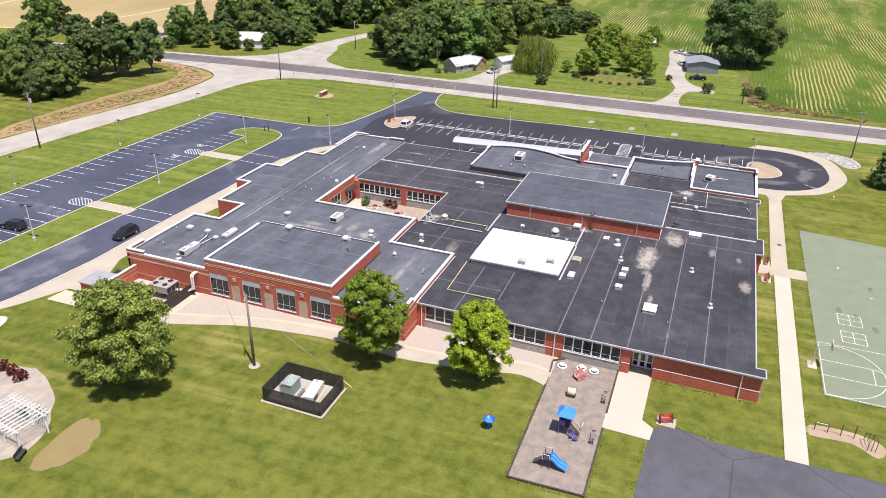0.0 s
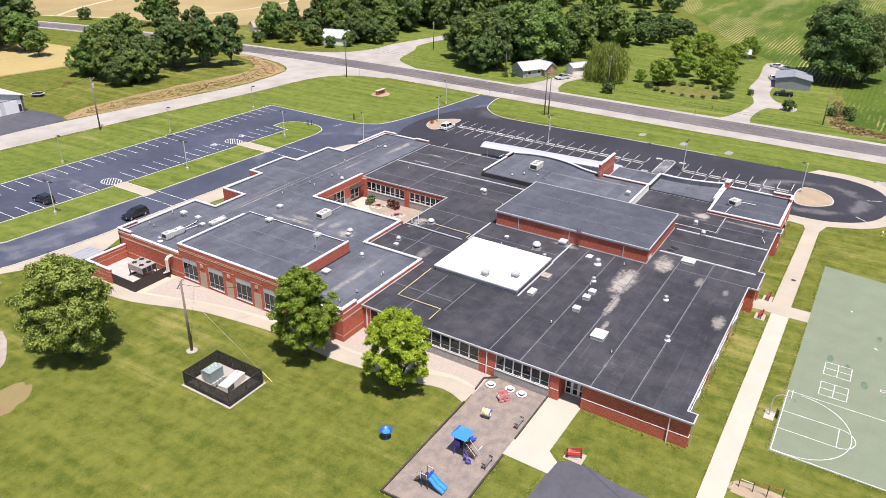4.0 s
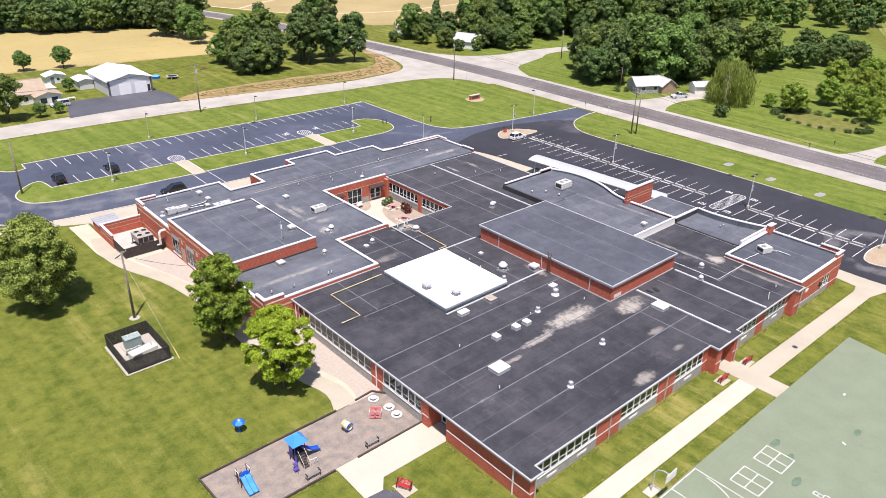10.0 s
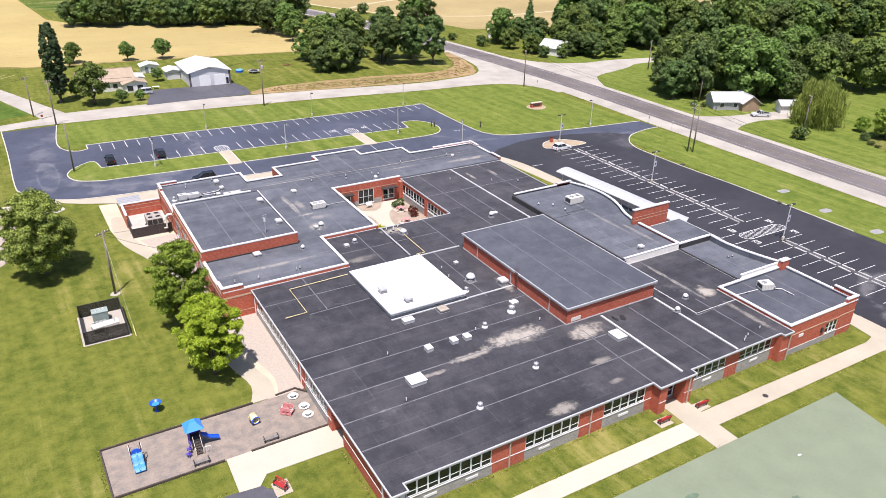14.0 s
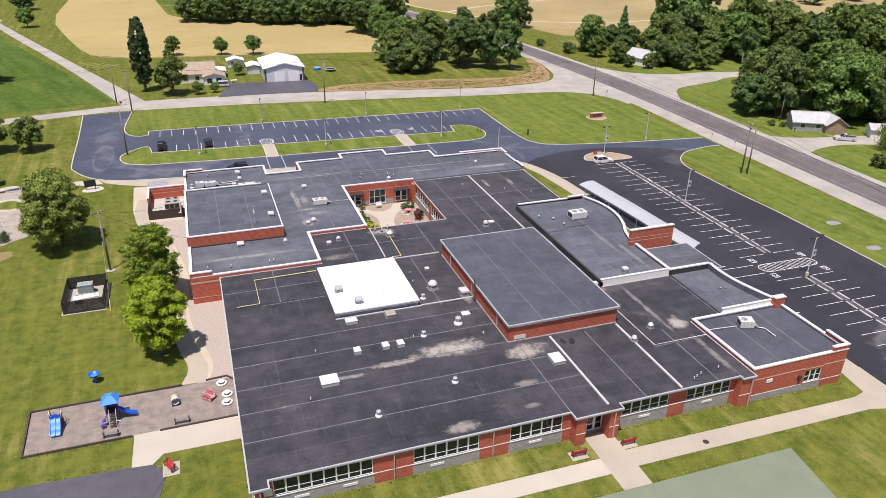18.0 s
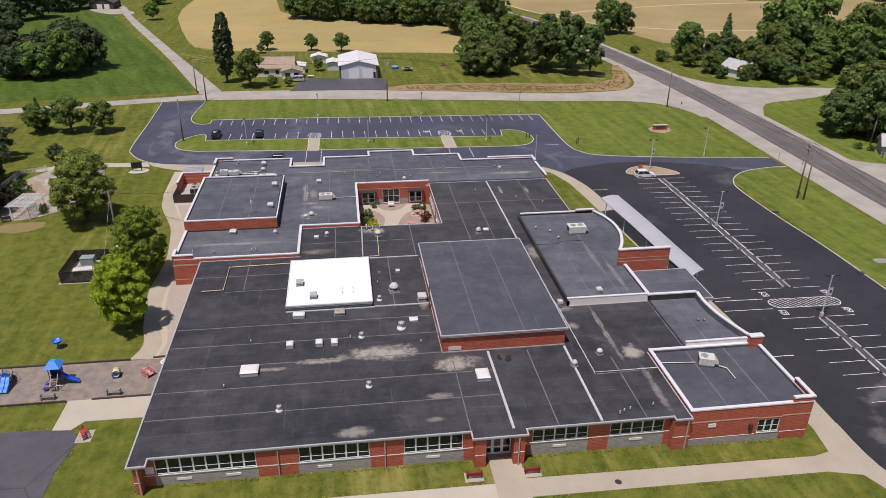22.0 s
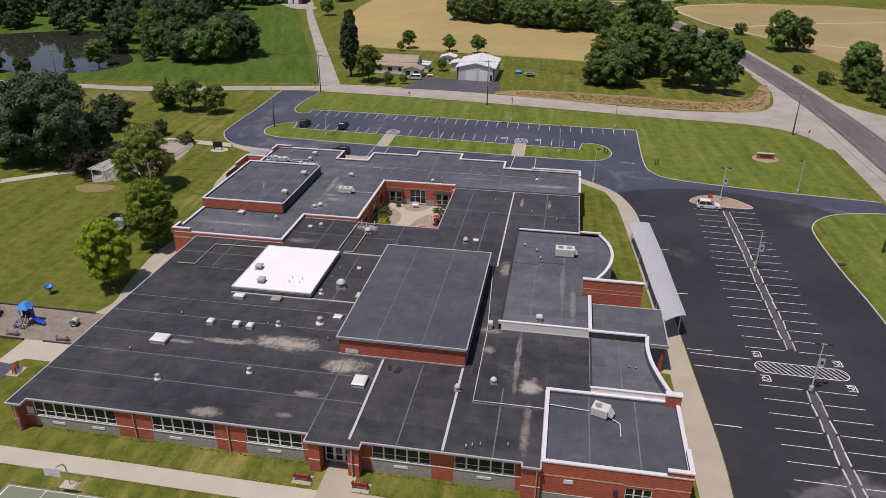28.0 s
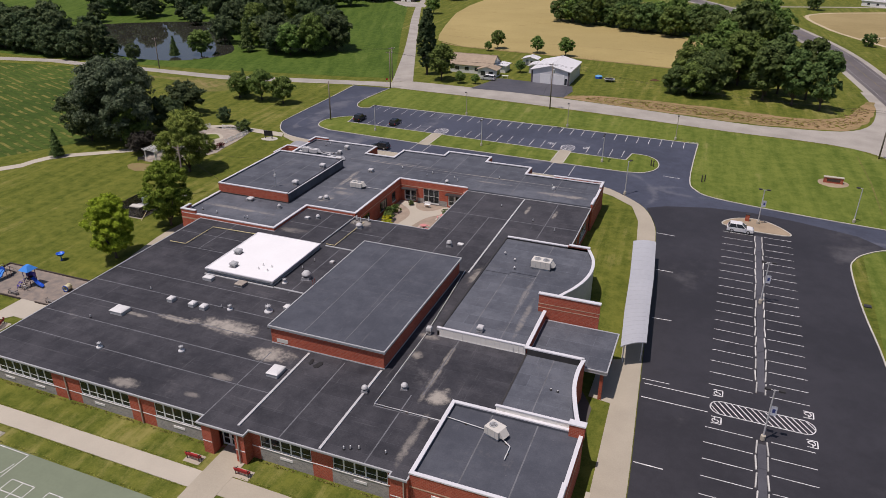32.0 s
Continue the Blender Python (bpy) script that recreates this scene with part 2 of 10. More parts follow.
def asphalt_material(name, base, light, crack=0.35, rings=()):
    m, t, bs, pos, xyz = blank(name, 0.58, 0.4)
    big = noise_node(t, pos, 0.06, 6, 0.65)
    mid = noise_node(t, pos, 0.6, 5, 0.65)
    fine = noise_node(t, pos, 9.0, 2, 0.7)
    f = math_node(t, "ADD", math_node(t, "MULTIPLY", big, 0.5), math_node(t, "MULTIPLY_ADD", mid, 0.3, math_node(t, "MULTIPLY", fine, 0.2)))
    col = mix_node(t, ramp(t, f, 0.40, 0.60), base, tuple(c * 1.45 for c in base))
    wear = noise_node(t, pos, 0.045, 7, 0.72)
    col = mix_node(t, math_node(t, "MULTIPLY", ramp(t, wear, 0.58, 0.76), 0.5), col, light)
    for cx, cy, rx, ry, half, k in rings:
        dx = math_node(t, "MULTIPLY", math_node(t, "SUBTRACT", xyz[0], cx), 1 / rx)
        dy = math_node(t, "MULTIPLY", math_node(t, "SUBTRACT", xyz[1], cy), 1 / ry)
        r = math_node(t, "SQRT", math_node(t, "ADD", math_node(t, "MULTIPLY", dx, dx), math_node(t, "MULTIPLY", dy, dy)))
        off = math_node(t, "ABSOLUTE", math_node(t, "SUBTRACT", r, 1.0))
        off = math_node(t, "ADD", off, math_node(t, "MULTIPLY", math_node(t, "SUBTRACT", noise_node(t, pos, 0.16, 6, 0.7), 0.45), half * 5.0))
        col = mix_node(t, math_node(t, "MULTIPLY", math_node(t, "SUBTRACT", 1.0, ramp(t, off, 0.0, half)), k), col, light)
    v = t.nodes.new("ShaderNodeTexVoronoi")
    v.feature, v.inputs["Scale"].default_value = "DISTANCE_TO_EDGE", 0.09
    t.links.new(pos, v.inputs["Vector"])
    line = math_node(t, "SUBTRACT", 1.0, ramp(t, v.outputs["Distance"], 0.0, 0.012))
    col = mix_node(t, math_node(t, "MULTIPLY", line, crack), col, tuple(c * 0.5 for c in base))
    t.links.new(col, bs.inputs["Base Color"])
    return m


ASPHALT = asphalt_material("sealed asphalt", (0.052, 0.058, 0.080), (0.15, 0.155, 0.175), 0.12, ((72.0, 118.0, 17.0, 24.0, 0.22, 0.7), (132.0, 84.0, 17.0, 16.0, 0.09, 0.6), (56.0, 107.0, 2.0, 9.0, 0.22, 0.7), (70.0, 93.0, 7.0, 1.2, 0.5, 0.55), (180.0, 71.0, 2.0, 5.0, 0.5, 0.6), (156.0, 90.0, 6.0, 2.2, 0.4, 0.5), (187.0, 76.0, 6.0, 1.6, 0.45, 0.5)))
SEALCOAT = asphalt_material("fresh black sealcoat", (0.029, 0.028, 0.032), (0.15, 0.145, 0.145), 0.06, ((169.0, -12.5, 8.5, 9.5, 0.26, 0.75),))
BLACKTOP = asphalt_material("cracked blacktop", (0.070, 0.070, 0.079), (0.16, 0.15, 0.14), 0.6)
HIGHWAY = asphalt_material("grey highway asphalt", (0.118, 0.105, 0.100), (0.19, 0.175, 0.16), 0.2)
GRAVEL = mat("pale gravel road", (0.37, 0.345, 0.30), 0.95, 0.22, 6.0, 5.0)
CONCRETE = mat("concrete walk", (0.41, 0.368, 0.285), 0.9, 0.12, 4.0, 6.0)
CONCRETE_PALE = mat("new concrete walk", (0.475, 0.435, 0.350), 0.9, 0.09, 5.0, 6.0)
CONCRETE_WARM = mat("warm pale concrete", (0.49, 0.435, 0.325), 0.9, 0.10, 3.0, 6.0)
KERB = mat("kerb concrete", (0.50, 0.48, 0.41), 0.9, 0.2, 3.0, 8.0)
PAVER = mat("tan pavers", (0.42, 0.362, 0.305), 0.9, 0.16, 0.3, 4.0, tint=(0.45, 0.392, 0.328))
MULCH = mat("rubber mulch", (0.250, 0.230, 0.212), 0.95, 0.35, 1.1, 5.0, tint=(0.335, 0.272, 0.215))
RANK = grass_material("rank weeds", (0.08, 0.105, 0.02), (0.20, 0.19, 0.055), (0.30, 0.225, 0.105), stripe=0.0, drycut=0.55)
BARE = mat("bare soil", (0.35, 0.275, 0.185), 0.95, 0.2, 3.0, 5.0)
GREEN_COURT = mat("green court paint", (0.188, 0.222, 0.148), 0.85, 0.09, 3.0, 3.0)
PAINT = mat("worn white line paint", (0.64, 0.64, 0.62), 0.8, 0.35, 1.2, 5.0)
WATER = mat("pond water", (0.040, 0.040, 0.032), 0.03, 0.1, 8.0, 2.0, spec=1.0)


def brick_material(name, base, dark, mortar):
    m, t, bs, pos, xyz = blank(name, 0.85, 0.25)
    u = math_node(t, "ADD", xyz[0], xyz[1])
    cmb = t.nodes.new("ShaderNodeCombineXYZ")
    t.links.new(u, cmb.inputs[0])
    t.links.new(xyz[2], cmb.inputs[1])
    br = t.nodes.new("ShaderNodeTexBrick")
    br.inputs["Scale"].default_value = 1.0
    br.inputs["Brick Width"].default_value, br.inputs["Row Height"].default_value, br.inputs["Mortar Size"].default_value = 0.40, 0.20, 0.014
    br.inputs["Color1"].default_value, br.inputs["Color2"].default_value, br.inputs["Mortar"].default_value = (*base, 1), (*dark, 1), (*mortar, 1)
    t.links.new(cmb.outputs[0], br.inputs["Vector"])
    n = noise_node(t, pos, 0.5, 5)
    col = mix_node(t, math_node(t, "MULTIPLY", ramp(t, n, 0.4, 0.7), 0.25), br.outputs[0], dark)
    t.links.new(col, bs.inputs["Base Color"])
    return m


BRICK = brick_material("red brick", (0.475, 0.112, 0.062), (0.355, 0.078, 0.045), (0.44, 0.20, 0.14))
STONE = brick_material("grey limestone", (0.36, 0.34, 0.31), (0.26, 0.25, 0.235), (0.42, 0.40, 0.36))
BAND = mat("buff band stone", (0.50, 0.36, 0.25), 0.85, 0.1, 2.0, 10.0)
TRIM = mat("white trim", (0.74, 0.73, 0.70), 0.6, 0.06, 3.0, 10.0)
COPING = mat("pale metal coping", (0.68, 0.68, 0.69), 0.45, 0.06, 4.0, 3.0, spec=0.5)
FASCIA = mat("cream metal fascia", (0.62, 0.60, 0.54), 0.55, 0.07, 3.0, 6.0)
FASCIA_PALE = mat("pale ribbed fascia metal", (0.80, 0.775, 0.71), 0.5, 0.05, 3.0, 6.0)
GREY_METAL = mat("grey painted metal", (0.42, 0.43, 0.43), 0.5, 0.12, 1.0, 12.0, spec=0.5)
WHITE_METAL = mat("white painted metal", (0.70, 0.70, 0.68), 0.5, 0.08, 1.0, 8.0, spec=0.5)
LAMP_STEEL = mat("pale lamp post steel", (0.52, 0.52, 0.51), 0.5, 0.1, 1.0, 8.0, spec=0.5)
GALV = mat("galvanised metal", (0.46, 0.46, 0.46), 0.5, 0.2, 0.8, 12.0, metal=0.25, spec=0.5)
STEEL_GREY = mat("dull grey sheet steel", (0.33, 0.335, 0.35), 0.6, 0.1, 1.5, 5.0, spec=0.4)
CANOPY_METAL = mat("standing seam metal", (0.56, 0.57, 0.58), 0.4, 0.06, 4.0, 2.0, metal=0.25, spec=0.5)
DARK_METAL = mat("dark bronze metal", (0.045, 0.043, 0.042), 0.5, 0.2, 1.0, 10.0, spec=0.4)
VENT_WHITE = mat("weathered pale vent metal", (0.56, 0.56, 0.55), 0.5, 0.16, 0.6, 7.0, spec=0.5)
ALU = mat("aluminium window frame", (0.72, 0.73, 0.71), 0.45, 0.1, 1.0, 9.0, spec=0.5)
WOOD_POLE = mat("weathered pole wood", (0.21, 0.175, 0.145), 0.9, 0.25, 0.6, 10.0)
WOOD_RUST = mat("rusty dead wood", (0.20, 0.115, 0.065), 0.95, 0.3, 0.5, 8.0)
TIMBER = mat("dark landscape timber", (0.075, 0.06, 0.05), 0.9, 0.3, 0.8, 10.0)
WHITE_WOOD = mat("white painted wood", (0.76, 0.76, 0.74), 0.6, 0.06, 1.0, 9.0)
BLUE = mat("blue plastic", (0.02, 0.11, 0.60), 0.4, 0.1, 1.0, 8.0, spec=0.5)
BLUE_ROOF = mat("light blue plastic", (0.05, 0.26, 0.72), 0.45, 0.08, 1.0, 8.0, spec=0.5)
PURPLE = mat("violet plastic", (0.10, 0.07, 0.34), 0.45, 0.1, 1.0, 8.0, spec=0.5)
RED = mat("red coated metal", (0.42, 0.03, 0.03), 0.5, 0.15, 0.8, 8.0, spec=0.4)
PINK = mat("faded pink plastic", (0.62, 0.25, 0.24), 0.6, 0.12, 0.8, 8.0)
YELLOW = mat("faded yellow plastic", (0.64, 0.59, 0.36), 0.6, 0.12, 0.8, 8.0)
YELLOW_PIPE = mat("yellow gas pipe paint", (0.66, 0.57, 0.30), 0.6, 0.12, 2.0, 8.0)
RUBBER = mat("black rubber", (0.025, 0.025, 0.026), 0.8, 0.2, 0.5, 12.0)
CHROME = mat("bright metal", (0.7, 0.7, 0.7), 0.2, 0.05, 1.0, 6.0, metal=0.9)
INTERIOR = mat("dark interior floor", (0.10, 0.09, 0.08), 0.8, 0.15, 2.0, 6.0)


def glass_material(name, tint, rough=0.05):
    m = bpy.data.materials.new(name)
    m.use_nodes = True
    bs = m.node_tree.nodes["Principled BSDF"]
    bs.inputs["Base Color"].default_value = (*tint, 1)
    bs.inputs["Roughness"].default_value, bs.inputs["IOR"].default_value = rough, 1.5
    bs.inputs["Transmission Weight"].default_value = 0.3
    return m


GLASS = glass_material("tinted window glass", (0.022, 0.031, 0.036), 0.08)
CAR_GLASS = glass_material("car glass", (0.03, 0.035, 0.04))


def roof_material(name, base, hi, dust=(), laps=0.8):
    """Ballast-free membrane: sheets, dried puddles, scuffs and dust."""
    m, t, bs, pos, xyz = blank(name, 0.8, 0.3)
    big = noise_node(t, pos, 0.05, 6, 0.65)
    mid = noise_node(t, pos, 0.45, 6, 0.7)
    fine = noise_node(t, pos, 6.0, 3, 0.7)
    f = math_node(t, "ADD", math_node(t, "MULTIPLY", big, 0.45), math_node(t, "MULTIPLY_ADD", mid, 0.4, math_node(t, "MULTIPLY", fine, 0.2)))
    col = mix_node(t, ramp(t, f, 0.38, 0.68), base, hi)
    scuff = noise_node(t, pos, 0.16, 8, 0.78)
    col = mix_node(t, math_node(t, "MULTIPLY", ramp(t, scuff, 0.57, 0.76), 0.4), col, (0.22, 0.21, 0.205))
    spots = noise_node(t, pos, 1.3, 8, 0.85)
    col = mix_node(t, math_node(t, "MULTIPLY", ramp(t, spots, 0.63, 0.70), 0.6), col, (0.30, 0.29, 0.28))
    mp = t.nodes.new("ShaderNodeMapping")
    mp.inputs["Scale"].default_value = (0.09, 2.2, 1.0)
    t.links.new(pos, mp.inputs["Vector"])
    streak = noise_node(t, mp.outputs[0], 1.0, 5, 0.7)
    col = mix_node(t, math_node(t, "MULTIPLY", ramp(t, streak, 0.60, 0.72), 0.28), col, (0.17, 0.165, 0.165))
    mp2 = t.nodes.new("ShaderNodeMapping")
    mp2.inputs["Scale"].default_value, mp2.inputs["Location"].default_value = (2.6, 0.12, 1.0), (7.0, 3.0, 0.0)
    t.links.new(pos, mp2.inputs["Vector"])
    col = mix_node(t, math_node(t, "MULTIPLY", ramp(t, noise_node(t, mp2.outputs[0], 1.0, 5, 0.7), 0.60, 0.72), 0.25), col, (0.18, 0.175, 0.175))
    sheets = t.nodes.new("ShaderNodeTexBrick")
    sheets.inputs["Scale"].default_value, sheets.inputs["Brick Width"].default_value, sheets.inputs["Row Height"].default_value = 1.0, 11.0, 2.35
    sheets.inputs["Mortar Size"].default_value, sheets.inputs["Mortar Smooth"].default_value = 0.03, 0.3
    sheets.inputs["Color1"].default_value, sheets.inputs["Color2"].default_value, sheets.inputs["Mortar"].default_value = (0.80, 0.80, 0.81, 1), (1.12, 1.11, 1.10, 1), (1.4, 1.4, 1.4, 1)
    t.links.new(pos, sheets.inputs["Vector"])
    mul = t.nodes.new("ShaderNodeMix")
    mul.data_type, mul.blend_type = "RGBA", "MULTIPLY"
    mul.inputs[0].default_value = laps
    t.links.new(col, mul.inputs[6])
    t.links.new(sheets.outputs[0], mul.inputs[7])
    col = mul.outputs[2]
    edge = noise_node(t, pos, 1.6, 6, 0.75)
    for cx, cy, rx, ry, k in dust:
        dx = math_node(t, "MULTIPLY", math_node(t, "SUBTRACT", xyz[0], cx), 1 / rx)
        dy = math_node(t, "MULTIPLY", math_node(t, "SUBTRACT", xyz[1], cy), 1 / ry)
        r2 = math_node(t, "ADD", math_node(t, "MULTIPLY", dx, dx), math_node(t, "MULTIPLY", dy, dy))
        r2 = math_node(t, "ADD", r2, math_node(t, "MULTIPLY", math_node(t, "SUBTRACT", mid, 0.5), 5.2))
        r2 = math_node(t, "ADD", r2, math_node(t, "MULTIPLY", math_node(t, "SUBTRACT", edge, 0.5), 3.0))
        g = math_node(t, "SUBTRACT", 1.0, ramp(t, r2, -0.4, 1.6))
        col = mix_node(t, math_node(t, "MULTIPLY", g, min(0.95, k * 1.15)), col, (0.41, 0.375, 0.32))
    t.links.new(col, bs.inputs["Base Color"])
    return m


MEMBRANE = roof_material("black roof membrane", (0.027, 0.028, 0.034), (0.075, 0.074, 0.082), dust=(
    (103.5, 5.3, 4.2, 1.5, 0.75), (96.0, 4.4, 3.0, 0.5, 0.6), (90.5, 3.4, 2.4, 0.35, 0.5), (112.5, 2.0, 2.4, 1.4, 0.75), (100.0, -9.0, 1.8, 0.8, 0.5),
    (109.8, -4.0, 1.6, 0.5, 0.4), (134.5, 1.8, 1.2, 1.5, 0.75), (132.6, 6.0, 0.35, 6.0, 0.5), (134.4, -6.0, 0.5, 4.5, 0.45), (128.6, 13.0, 1.5, 0.8, 0.6),
    (128.8, 8.6, 0.8, 0.8, 0.5), (129.0, 30.0, 1.0, 2.5, 0.5), (104.2, 41.5, 2.0, 1.2, 0.6), (129.5, 57.5, 0.35, 1.8, 0.6), (134.5, 57.0, 0.35, 1.8, 0.6), (110.0, 17.0, 0.6, 2.0, 0.5),
    (108.5, -8.0, 1.0, 0.4, 0.35), (82.5, 0.2, 0.6, 0.2, 0.5), (95.5, 34.5, 2.5, 0.8, 0.35)))
MEMBRANE_GREY = roof_material("grey roof membrane", (0.073, 0.081, 0.098), (0.140, 0.151, 0.172), dust=(
    (93.4, 48.4, 1.3, 1.5, 0.75), (92.6, 57.5, 0.45, 3.4, 0.65), (93.6, 54.0, 1.4, 0.5, 0.55), (92.4, 61.8, 0.5, 1.6, 0.55), (97.0, 70.4, 9.0, 0.16, 0.6), (119.5, 67.6, 4.0, 0.3, 0.5), (82.0, 38.3, 7.0, 0.5, 0.45), (94.0, 58.5, 0.7, 2.2, 0.4), (95.5, 52.0, 1.8, 0.8, 0.4), (133.5, 66.0, 5.0, 0.7, 0.5), (120.0, 70.3, 16.0, 0.14, 0.55), (100.0, 71.2, 9.0, 0.12, 0.45), (139.0, 20.0, 0.4, 4.5, 0.35), (137.5, 26.0, 0.4, 5.0, 0.3)))
GYM_ROOF = roof_material("smooth gymnasium membrane", (0.059, 0.065, 0.080), (0.102, 0.110, 0.129), laps=0.12)
WHITE_ROOF = mat("white roof membrane", (0.84, 0.84, 0.83), 0.6, 0.04, 4.0, 3.0)
SEAM = mat("roof seam tape", (0.150, 0.153, 0.163), 0.8, 0.4, 1.2, 6.0)

# ---- building helpers ----


def gz(x):
    """Height of the ground, which falls gently eastwards."""
    return -0.012 * min(max(x - 92.0, 0.0), 170.0)


def link(name, bm, m, parent=None, label="", smooth=False):
    me = bpy.data.meshes.new(name)
    bm.normal_update()
    bm.to_mesh(me)
    bm.free()
    for k in (m if isinstance(m, (list, tuple)) else (m,)):
        me.materials.append(k)
    if smooth:
        me.polygons.foreach_set("use_smooth", [True] * len(me.polygons))
    ob = new(name, me)
    if parent:
        ob.parent = parent
    if label:
        ob["label"] = label
    return ob


def part(name, bm, m, parent, label="", smooth=False):
    return link(name, bm, m, parent, label, smooth)


def thing(name, label, category, at=(0, 0, 0), turn=0.0, group="", kind=""):
    ob = new(name)
    ob.matrix_basis = pose(*at, 0, 0, turn)
    ob.empty_display_size = 0.2
    return tagged(ob, label, category, group, kind)


def box(bm, x0, x1, y0, y1, z0, z1, mi=0):
    v = [bm.verts.new((x, y, z)) for z in (z0, z1) for y in (y0, y1) for x in (x0, x1)]
    for f in ((0, 2, 3, 1), (4, 5, 7, 6), (0, 1, 5, 4), (2, 6, 7, 3), (0, 4, 6, 2), (1, 3, 7, 5)):
        bm.faces.new([v[i] for i in f]).material_index = mi
    return v


def boxes(*rows):
    bm = bmesh.new()
    for r in rows:
        box(bm, *r)
    return bm


def prism(bm, poly, z0, z1, mi=0):
    if sum(a[0] * b[1] - b[0] * a[1] for a, b in zip(poly, poly[1:] + poly[:1])) < 0:
        poly = poly[::-1]
    lo = [bm.verts.new((x, y, z0)) for x, y in poly]
    hi = [bm.verts.new((x, y, z1)) for x, y in poly]
    n = len(poly)
    bm.faces.new(lo[::-1]).material_index = mi
    bm.faces.new(hi).material_index = mi
    for i in range(n):
        bm.faces.new((lo[i], lo[(i + 1) % n], hi[(i + 1) % n], hi[i])).material_index = mi
    return bm


def ring(bm, c, r, n=10, axis="z"):
    out = []
    for i in range(n):
        a = 2 * math.pi * i / n
        p = (math.cos(a) * r, math.sin(a) * r)
        out.append(bm.verts.new((c[0] + p[0], c[1] + p[1], c[2]) if axis == "z" else (c[0] + p[0], c[1], c[2] + p[1]) if axis == "y" else (c[0], c[1] + p[0], c[2] + p[1])))
    return out


def lathe(bm, c, profile, n=10, cap=True):
    """A turned solid: profile is (radius, height) pairs from below."""
    rings = [ring(bm, (c[0], c[1], c[2] + z), max(r, 0.001), n) for r, z in profile]
    for a, b in zip(rings, rings[1:]):
        for i in range(n):
            bm.faces.new((a[i], a[(i + 1) % n], b[(i + 1) % n], b[i]))
    if cap:
        bm.faces.new(rings[0][::-1])
        bm.faces.new(rings[-1])
    return bm


def tube(bm, pts, r, n=6, r_end=None):
    """A round bar through points."""
    pts = [Vector(p) for p in pts]
    rings = []
    for i, p in enumerate(pts):
        d = (pts[min(i + 1, len(pts) - 1)] - pts[max(i - 1, 0)]).normalized()
        a = d.orthogonal().normalized()
        b = d.cross(a)
        if rings:
            a0 = rings[-1][1]
            a = (a0 - d * a0.dot(d)).normalized()
            b = d.cross(a)
        rr = r if r_end is None else r + (r_end - r) * i / (len(pts) - 1)
        rings.append(([bm.verts.new(p + (a * math.cos(2 * math.pi * k / n) + b * math.sin(2 * math.pi * k / n)) * rr) for k in range(n)], a))
    for (u, _), (w, _) in zip(rings, rings[1:]):
        for k in range(n):
            bm.faces.new((u[k], u[(k + 1) % n], w[(k + 1) % n], w[k]))
    bm.faces.new(rings[0][0][::-1])
    bm.faces.new(rings[-1][0])
    return bm


def smooth_line(pts, steps=4, closed=False):
    """Catmull-Rom through plan points."""
    p = [Vector((*q, 0)) for q in pts]
    n = len(p)
    out = []
    for i in range(n if closed else n - 1):
        a, b, c, d = (p[(i + k) % n] if closed else p[min(max(i + k, 0), n - 1)] for k in (-1, 0, 1, 2))
        for s in range(steps):
            t = s / steps
            q = 0.5 * (2 * b + (c - a) * t + (2 * a - 5 * b + 4 * c - d) * t * t + (3 * b - a - 3 * c + d) * t ** 3)
            out.append((q.x, q.y))
    if not closed:
        out.append((p[-1].x, p[-1].y))
    return out


def drape(bm, h=0.0):
    """Lay a flat mesh on the falling ground."""
    for k in (92.0, 262.0):
        bmesh.ops.bisect_plane(bm, geom=bm.verts[:] + bm.edges[:] + bm.faces[:], plane_co=(k, 0, 0), plane_no=(1, 0, 0))
    for v in bm.verts:
        v.co.z += gz(v.co.x) + h
    return bm


def sheet(name, poly, h, m, label, category="", kind="structure", depth=0.0, parent=None):
    bm = bmesh.new()
    if depth:
        prism(bm, list(poly), -depth, 0.0)
    else:
        if sum(a[0] * b[1] - b[0] * a[1] for a, b in zip(poly, list(poly[1:]) + [poly[0]])) < 0:
            poly = list(poly)[::-1]
        bm.faces.new([bm.verts.new((x, y, 0)) for x, y in poly])
    bm.normal_update()
    bmesh.ops.triangulate(bm, faces=[f for f in bm.faces if len(f.verts) > 4 or abs(f.normal.z) > 0.5 or not depth])
    drape(bm, h)
    ob = link(name, bm, m, parent)
    return tagged(ob, label, category, kind=kind) if not parent else tagged(ob, label)


def ribbon_poly(pts, w):
    """Plan outline of a strip of width w along points."""
    left, right = [], []
    for i, p in enumerate(pts):
        a, b = Vector(pts[max(i - 1, 0)]), Vector(pts[min(i + 1, len(pts) - 1)])
        d = (b - a).normalized()
        nrm = Vector((-d.y, d.x))
        left.append(tuple(Vector(p) + nrm * w / 2))
        right.append(tuple(Vector(p) - nrm * w / 2))
    return left + right[::-1]


